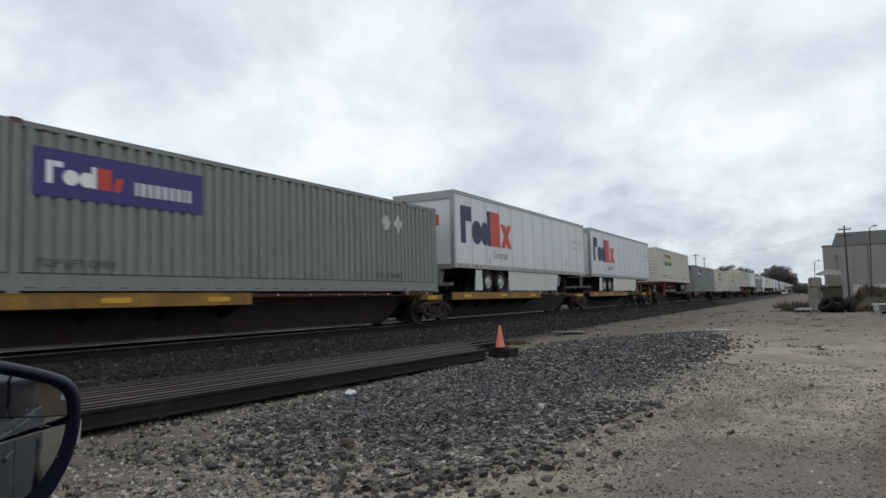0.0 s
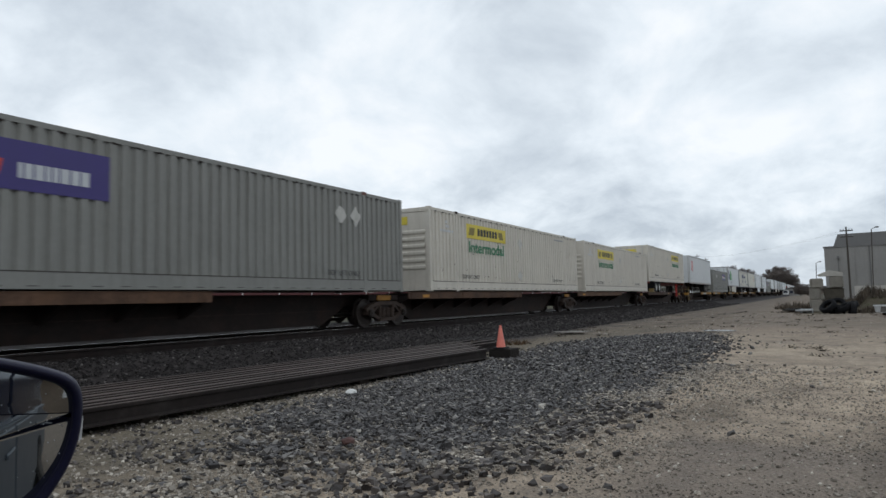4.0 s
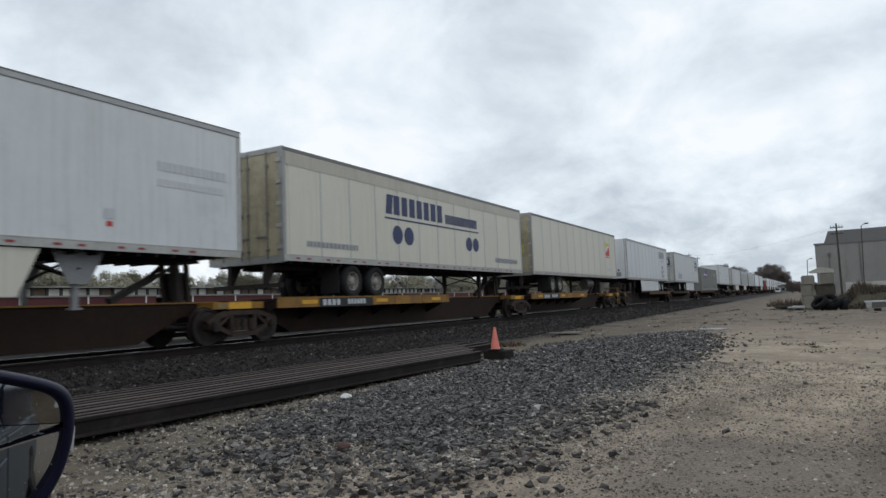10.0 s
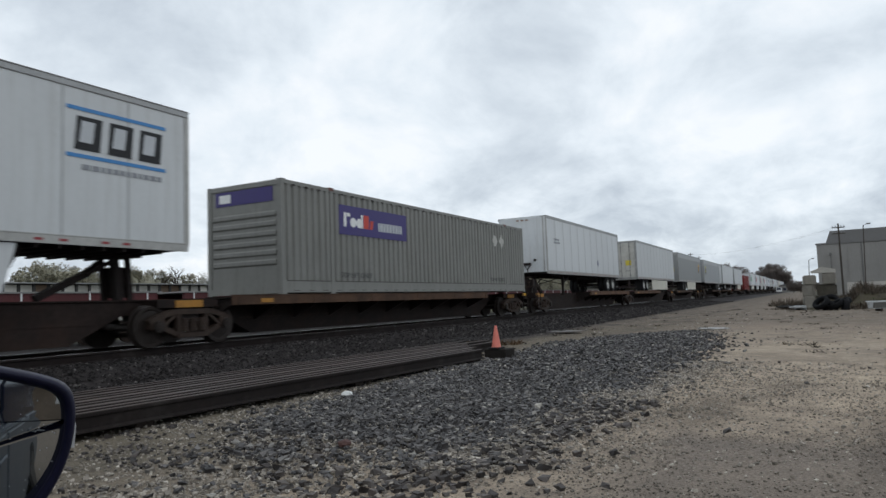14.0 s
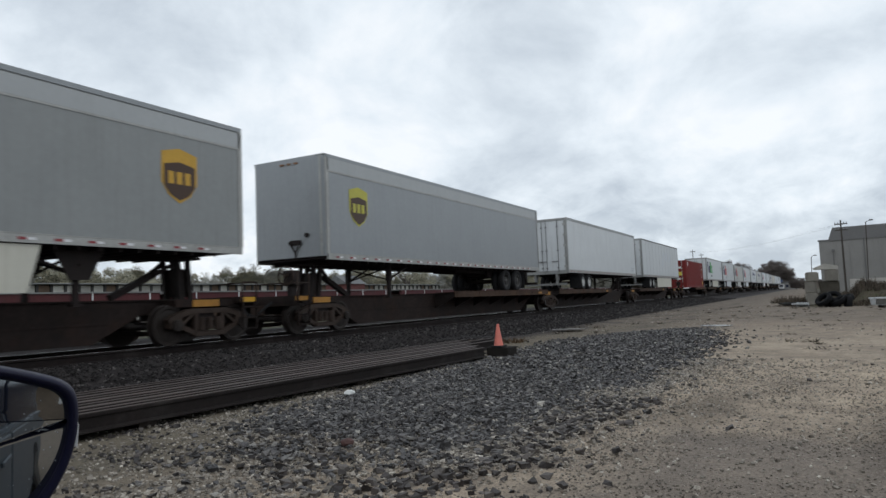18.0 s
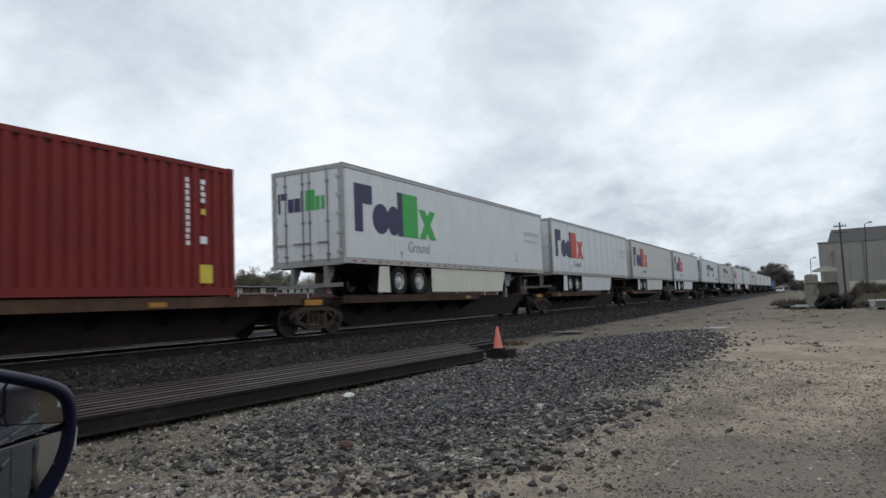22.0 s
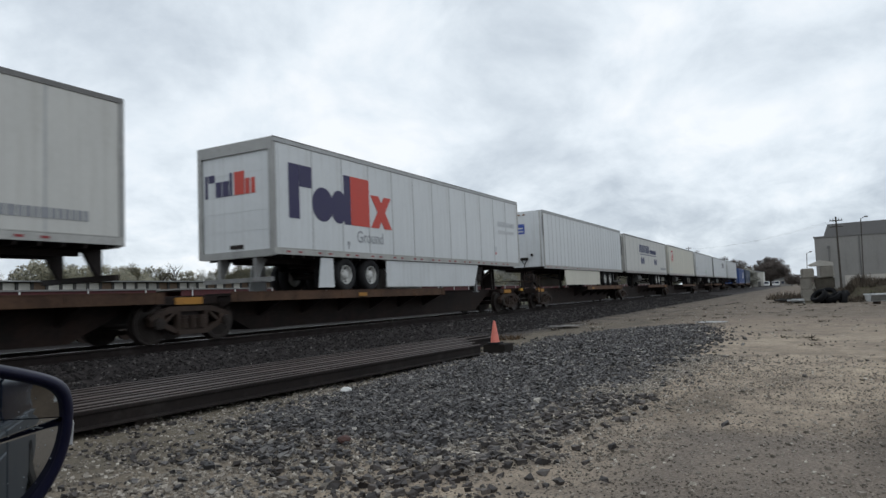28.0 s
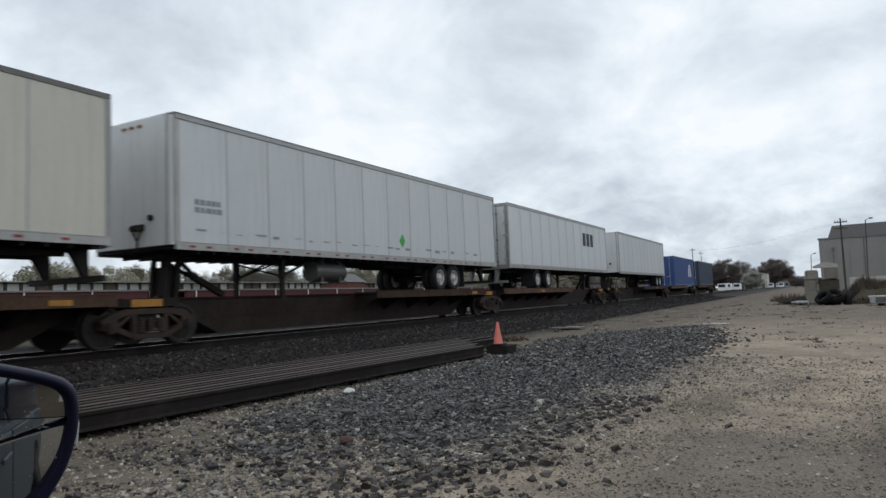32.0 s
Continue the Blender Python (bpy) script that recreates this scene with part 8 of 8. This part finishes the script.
def block_heap():
    r = random.Random(9)
    for x, y, z, a, b, c, t in ((46.4, 0.0, 0, 1.1, 0.62, 0.72, 3), (46.5, 0.02, 0.72, 1.0, 0.60, 0.70, -3), (46.9, -0.95, 0, 1.2, 1.1, 0.75, 2), (46.9, -0.98, 0.75, 1.1, 1.05, 0.66, -2), (46.4, -0.08, 1.42, 0.9, 0.66, 0.56, 5), (46.6, -1.12, 1.41, 0.9, 0.70, 0.68, -4)):
        bm = bmesh.new()
        box(bm, -a / 2, a / 2, -b / 2, b / 2, 0, c)
        soften(bm, 0.05, 2)
        for v in bm.verts:
            v.co += Vector((r.gauss(0, 0.012), r.gauss(0, 0.012), 0))
        muddy = y < -0.5 and z < 1
        ob = tagged(new("concrete_block", mesh_of("concrete_block", bm, EARTHY if muddy else CONCRETE)), "mud-stained dark block under stacked concrete blocks" if muddy else "weathered concrete block stacked beside the yard", "concrete block", "stacked concrete blocks")
        ob.matrix_world = pose(x, y, z, 0, 0, t)
    bm = bmesh.new()
    prism(bm, [(-0.62, 0.0), (0.60, 0.02), (0.68, 0.12), (0.10, 0.36), (-0.60, 0.20)], -0.45, 0.45, axis="X")
    ob = tagged(new("concrete_slab", mesh_of("concrete_slab", bm, PALE_SLAB)), "broken pale concrete slab lying on stacked blocks", "concrete slab")
    ob.matrix_world = pose(46.6, -0.85, 2.09, 0, 0, 4)


block_heap()


def tyre_heap():
    for i, (x, y, z, rx, ry) in enumerate(((41.0, -0.60, 0.32, 40, 45), (41.3, -0.95, 0.28, 60, -50), (41.0, -1.30, 0.22, 20, 60), (41.8, -1.0, 0.36, 80, 40), (40.9, -1.75, 0.13, 8, 8), (41.9, -1.6, 0.27, 30, 66))):
        bm = bmesh.new()
        tyre_mesh(bm)
        for v in bm.verts:
            v.co *= 0.95
        ob = tagged(new("old_tyre", mesh_of("old_tyre", bm, surface("old_black_rubber", (0.0085, 0.0085, 0.0095), 0.85, vary=0.3, scale=5, bump=0.4, spec=0.15), True)), "old black tyre dumped on a heap", "tyre", "dumped tyres")
        ob.matrix_world = pose(x, y, z, ry, 0, rx)


tyre_heap()


def scrap(x, y, L, turn, material, name, label):
    root = thing(name, label, "scrap")
    root.matrix_world = pose(x, y, 0, 0, 0, turn)
    bm = bmesh.new()
    box(bm, 0, L, 0, 0.5, 0.12, 0.20)
    part("panel", bm, material, root)
    bm = bmesh.new()
    box(bm, 0, L, -0.05, 0.02, 0.0, 0.24)
    part("rim", bm, material, root)


PALE_SCRAP = surface("pale_scrap_panel", (0.42, 0.43, 0.43), 0.6, vary=0.2, scale=3, grime=0.3)


def trough(x, y, L, turn):
    """An open feed trough: sloped sides, end plates, a rolled rim and low skids."""
    root = thing("scrap_trough", "pale metal trough lying among weeds", "trough")
    root.matrix_world = pose(x, y, 0.02, 0, 0, turn)
    for y0, y1 in ((0.0, 0.12), (1.0, 0.88)):
        bm = bmesh.new()
        prism(bm, [(y0, 0.42), (y0 + (0.03 if y0 < 0.5 else -0.03), 0.42), (y1 + (0.03 if y0 < 0.5 else -0.03), 0.14), (y1, 0.14)], 0, L, axis="X")
        part("side_panel", bm, surface("dull_trough_metal", (0.20, 0.20, 0.19), 0.6, 0.2, vary=0.2, scale=2, grime=0.5), root)
        bm = bmesh.new()
        box(bm, -0.04, L + 0.04, y0 - 0.045, y0 + 0.045, 0.40, 0.47)
        soften(bm, 0.015)
        part("rim", bm, PALE_SCRAP, root, "pale rolled rim")
    for x0 in (0.0, L - 0.03):
        bm = bmesh.new()
        prism(bm, [(0.12, 0.14), (0.88, 0.14), (1.0, 0.42), (0.0, 0.42)], x0, x0 + 0.03, axis="X")
        part("end_plate", bm, PALE_SCRAP, root)
    bm = bmesh.new()
    box(bm, 0, L, 0.12, 0.88, 0.12, 0.15)
    part("bottom", bm, PALE_SCRAP, root)
    for x0 in (0.3, L - 0.4):
        bm = bmesh.new()
        box(bm, x0, x0 + 0.1, 0.1, 0.9, -0.05, 0.125)
        part("skid", bm, BOGIE, root)


trough(37.2, -2.62, 3.0, -78)
scrap(43.4, 0.2, 0.7, 60, PALE_SCRAP, "metal_scrap", "pale scrap panel lying on the ground")
scrap(45, 0.75, 0.9, 60, surface("dark_scrap", (0.03, 0.028, 0.026), 0.7), "scrap_plank", "dark scrap plank lying on the ground")


def weeds(name, spots, label, seed, mat):
    rng = random.Random(seed)
    verts, faces = [], []
    for x, y, rad, count, h in spots:
        for k in range(count):
            a, d = rng.uniform(0, math.tau), rad * math.sqrt(rng.random())
            p = Vector((x + d * math.cos(a), y + d * math.sin(a), 0))
            p.z = lay_of_land(p.x, p.y)
            t = p + Vector((rng.gauss(0, 0.12), rng.gauss(0, 0.12), rng.uniform(0.3, 0.8) * h))
            w = Vector((rng.gauss(0, 1), rng.gauss(0, 1), 0)).normalized() * rng.uniform(0.006, 0.02) * (1 + x / 40)
            i = len(verts)
            verts += [p - w, p + w, t]
            faces.append((i, i + 1, i + 2))
    me = bpy.data.meshes.new(name)
    me.from_pydata(verts, [], faces)
    me.materials.append(mat)
    tagged(new(name, me), label, "weeds", kind="stuff")


WEED = stone_material("dry_weed_stalks", [(0.0, (0.040, 0.032, 0.024)), (0.6, (0.085, 0.068, 0.052)), (1.0, (0.15, 0.118, 0.085))], 0.9)
weeds("dry_weeds", [(46, -2.9, 1.2, 500, 0.5), (47, -4.8, 2.0, 900, 0.55), (46, -7, 2.5, 900, 0.6), (43, -4.5, 1.6, 500, 0.35), (42.5, -2.4, 0.7, 260, 0.4), (48, 0.9, 0.9, 420, 0.55), (46.0, 0.62, 0.35, 200, 0.7), (45.8, -2.0, 0.5, 260, 0.9), (44.5, 1.2, 1.2, 160, 0.18),
                    (60, -10, 4, 1500, 1.3), (70, -4, 4, 1200, 0.9), (50.5, 1.2, 0.8, 260, 0.5), (54, 1.6, 1.0, 260, 0.5), (57, 1.0, 1.6, 300, 0.8), (47.2, -2.6, 0.8, 400, 0.9)], "dry yellow-brown weeds round the scrap", 3, WEED)
rng = random.Random(77)
weeds("yard_weeds", [(12 + 36 * rng.random(), rng.uniform(-7, 8.0), rng.uniform(0.08, 0.3), 16, rng.uniform(0.05, 0.13)) for k in range(110)], "low withered weeds scattered over the yard", 8, WEED)
weeds("track_grass", [(13.4 + k * 0.5, 7.0 + (k % 3) * 0.4, 0.45, 110, 0.20) for k in range(7)], "withered grass tufts beside the rail stack", 4,
      stone_material("withered_grass", [(0.0, (0.045, 0.028, 0.016)), (1.0, (0.12, 0.072, 0.036))], 0.9))


def trackside_hut():
    """A pale hall end beside the track, far off, with doors and a low gable."""
    root = thing("trackside_hall", "pale grey trackside hall with a low gable roof", "hall", at=(300, 15.2, 0))
    bm = bmesh.new()
    box(bm, 0, 14, 0, 8.8, 0, 6.1)
    part("wall", bm, PALE_PANEL, root)
    bm = bmesh.new()
    prism(bm, [(-0.3, 6.05), (4.4, 7.0), (9.1, 6.05)], -0.3, 14.3, axis="X")
    part("roof", bm, ROOF_GREY, root)
    for y0, y1, z1 in ((5.6, 8.0, 3.4), (1.0, 2.1, 2.2)):
        bm = bmesh.new()
        box(bm, -0.06, 0.0, y0, y1, 0.05, z1)
        part("door", bm, CLAD2, root, "dark grey door")


trackside_hut()


def low_shed(x, y, w, d, h, wall, label):
    root = thing("low_shed", label, "shed", "far low sheds", (x, y, 0))
    bm = bmesh.new()
    box(bm, 0, d, 0, w, 0, h)
    part("wall", bm, wall, root)
    bm = bmesh.new()
    prism(bm, [(-0.3, h - 0.05), (w / 2, h + w * 0.10), (w + 0.3, h - 0.05)], -0.3, d + 0.3, axis="X")
    part("roof", bm, surface("dark_tin_roof", (0.12, 0.115, 0.11), 0.6, vary=0.2, scale=0.8, streak=0.3), root)
    for k in range(max(1, int(w // 3))):
        bm = bmesh.new()
        box(bm, -0.05, 0.0, 0.6 + k * 3, 1.7 + k * 3, 0.9, 2.0)
        part("window", bm, CAR_GLASS, root)


low_shed(330, 5.0, 7.5, 12, 2.9, CLAD, "low grey shed with a dark tin roof")
low_shed(380, -8.0, 12, 14, 3.4, surface("tan_shed_wall", (0.20, 0.17, 0.14), 0.8, vary=0.15, scale=0.6, streak=0.3), "low tan shed with a dark tin roof")
rng = random.Random(31)
for i in range(16):
    tree(255 + i * 13 + rng.uniform(-4, 4), 5.5 - i * 1.9 + rng.uniform(-1.5, 1.5), rng.uniform(2.6, 4.8), rng.choice(("brown", "brown", "olive", "bare")), i, 1.7)


def van(x, y):
    root = thing("van", "white van parked far along the track", "van", at=(x, y, 0))
    bm = bmesh.new()
    prism(bm, [(0, 0.4), (4.8, 0.4), (4.8, 1.0), (4.0, 1.2), (3.4, 2.1), (0, 2.1)], 0, 1.9)
    soften(bm, 0.06)
    part("body", bm, WHITE_PAINT, root)
    for a in (0.9, 3.9):
        for b in (-0.02, 1.7):
            bm = bmesh.new()
            drum(bm, (a, b, 0.35), 0.35, 0, 0.22, 18)
            part("wheel", bm, RUBBER, root)
    bm = bmesh.new()
    box(bm, -0.02, 0.0, 0.2, 1.7, 1.2, 1.9)
    part("rear_window", bm, CAR_GLASS, root)


van(172, 17.6)
van(186, 17.9)
van(205, 17.3)
van(296, 13.0)
van(298, 9.4)
van(330, 11.5)


# ---- a bird crossing the sky ----
def bird():
    root = thing("bird", "small dark bird flying over the train", "bird")
    dark = surface("dark_feathers", (0.03, 0.028, 0.027), 0.8, vary=0.2, scale=20)
    bm = bmesh.new()
    bmesh.ops.create_uvsphere(bm, u_segments=12, v_segments=8, radius=1)
    for v in bm.verts:
        v.co = Vector((v.co.x * 0.13, v.co.y * 0.045, v.co.z * 0.045 * (1 - 0.3 * v.co.x)))
    part("body", bm, dark, root, smooth=True)
    bm = bmesh.new()
    prism(bm, [(-0.12, -0.02), (-0.24, -0.045), (-0.24, 0.045), (-0.12, 0.02)], -0.006, 0.006, axis="Z")
    part("tail", bm, dark, root)
    for s in (-1, 1):
        bm = bmesh.new()
        prism(bm, [(0.06, 0.0), (0.07, s * 0.12), (0.0, s * 0.30), (-0.05, s * 0.26), (-0.06, 0.0)], -0.006, 0.006, axis="Z")
        WINGS.append((part("wing", bm, dark, root), s))
    return root


WINGS = []
BIRD = bird()


# ---- what moves ----
def motions():
    times = [0, 4, 8, 12, 16, 20, 24, 28, 32]
    for ob, x in MOVERS:
        walk(ob, [(t, Matrix.Translation((x - gone(t), SIDE_Y, RAIL_Z))) for t in times])
    # wheelsets roll while they pass the viewer
    for ob, x, dx in AXLES:
        t0 = max(0.0, 16 + (x - 40) / 18.93)
        t1 = min(32.0, 16 + (x + 1) / 18.93)
        if t1 <= t0:
            continue
        k0, k1 = math.ceil(t0 * FPS), math.floor(t1 * FPS)
        if k1 - k0 < 2:
            continue
        rows = [(0, 0)] if k0 > 0 else []
        rows += [(k / FPS, -(gone(k / FPS) - gone(k0 / FPS)) / 0.42) for k in range(k0, k1 + 1)]
        if k1 < 32 * FPS:
            rows.append((32, rows[-1][1]))
        walk(ob, [(t, Matrix.Translation((dx, 0, 0)) @ Matrix.Rotation(a, 4, "Y")) for t, a in rows])
    # the bird takes off from the yard, crosses the train and settles on the store's roof
    way = [(0, (31, -25, 0.06)), (12.6, (31, -25, 0.06)), (14, (33, -14, 4.0)), (16, (36, 6, 7.0)), (16.8, (31.66, 13.31, 7.89)), (17.1, (30.2, 15.9, 8.5)), (17.4, (28.46, 18.8, 9.04)),
           (17.7, (26.8, 21.5, 8.6)), (18.2, (25, 26, 5.5)), (20, (22, 44, 4.4)), (22, (20, 62, 4.16)), (32, (20, 62, 4.16))]
    flight = []
    for k in range(len(way)):
        a, b = Vector(way[max(0, k - 1)][1]), Vector(way[min(len(way) - 1, k + 1)][1])
        d = b - a if (b - a).length > 0.1 else Vector((-0.1, 1, 0))
        flight.append((way[k][0], Matrix.Translation(way[k][1]) @ Matrix.Rotation(math.atan2(d.y, d.x), 4, "Z")))
    walk(BIRD, flight)
    for wing, s in WINGS:
        walk(wing, [(0, pose(0, 0, 0.02, s * 10))] + [(15.5 + k * 0.1, pose(0, 0, 0.02, s * (32 if k % 2 else -18))) for k in range(60)] + [(22.2, pose(0, 0, 0.02, s * 8)), (32, pose(0, 0, 0.02, s * 8))])


motions()
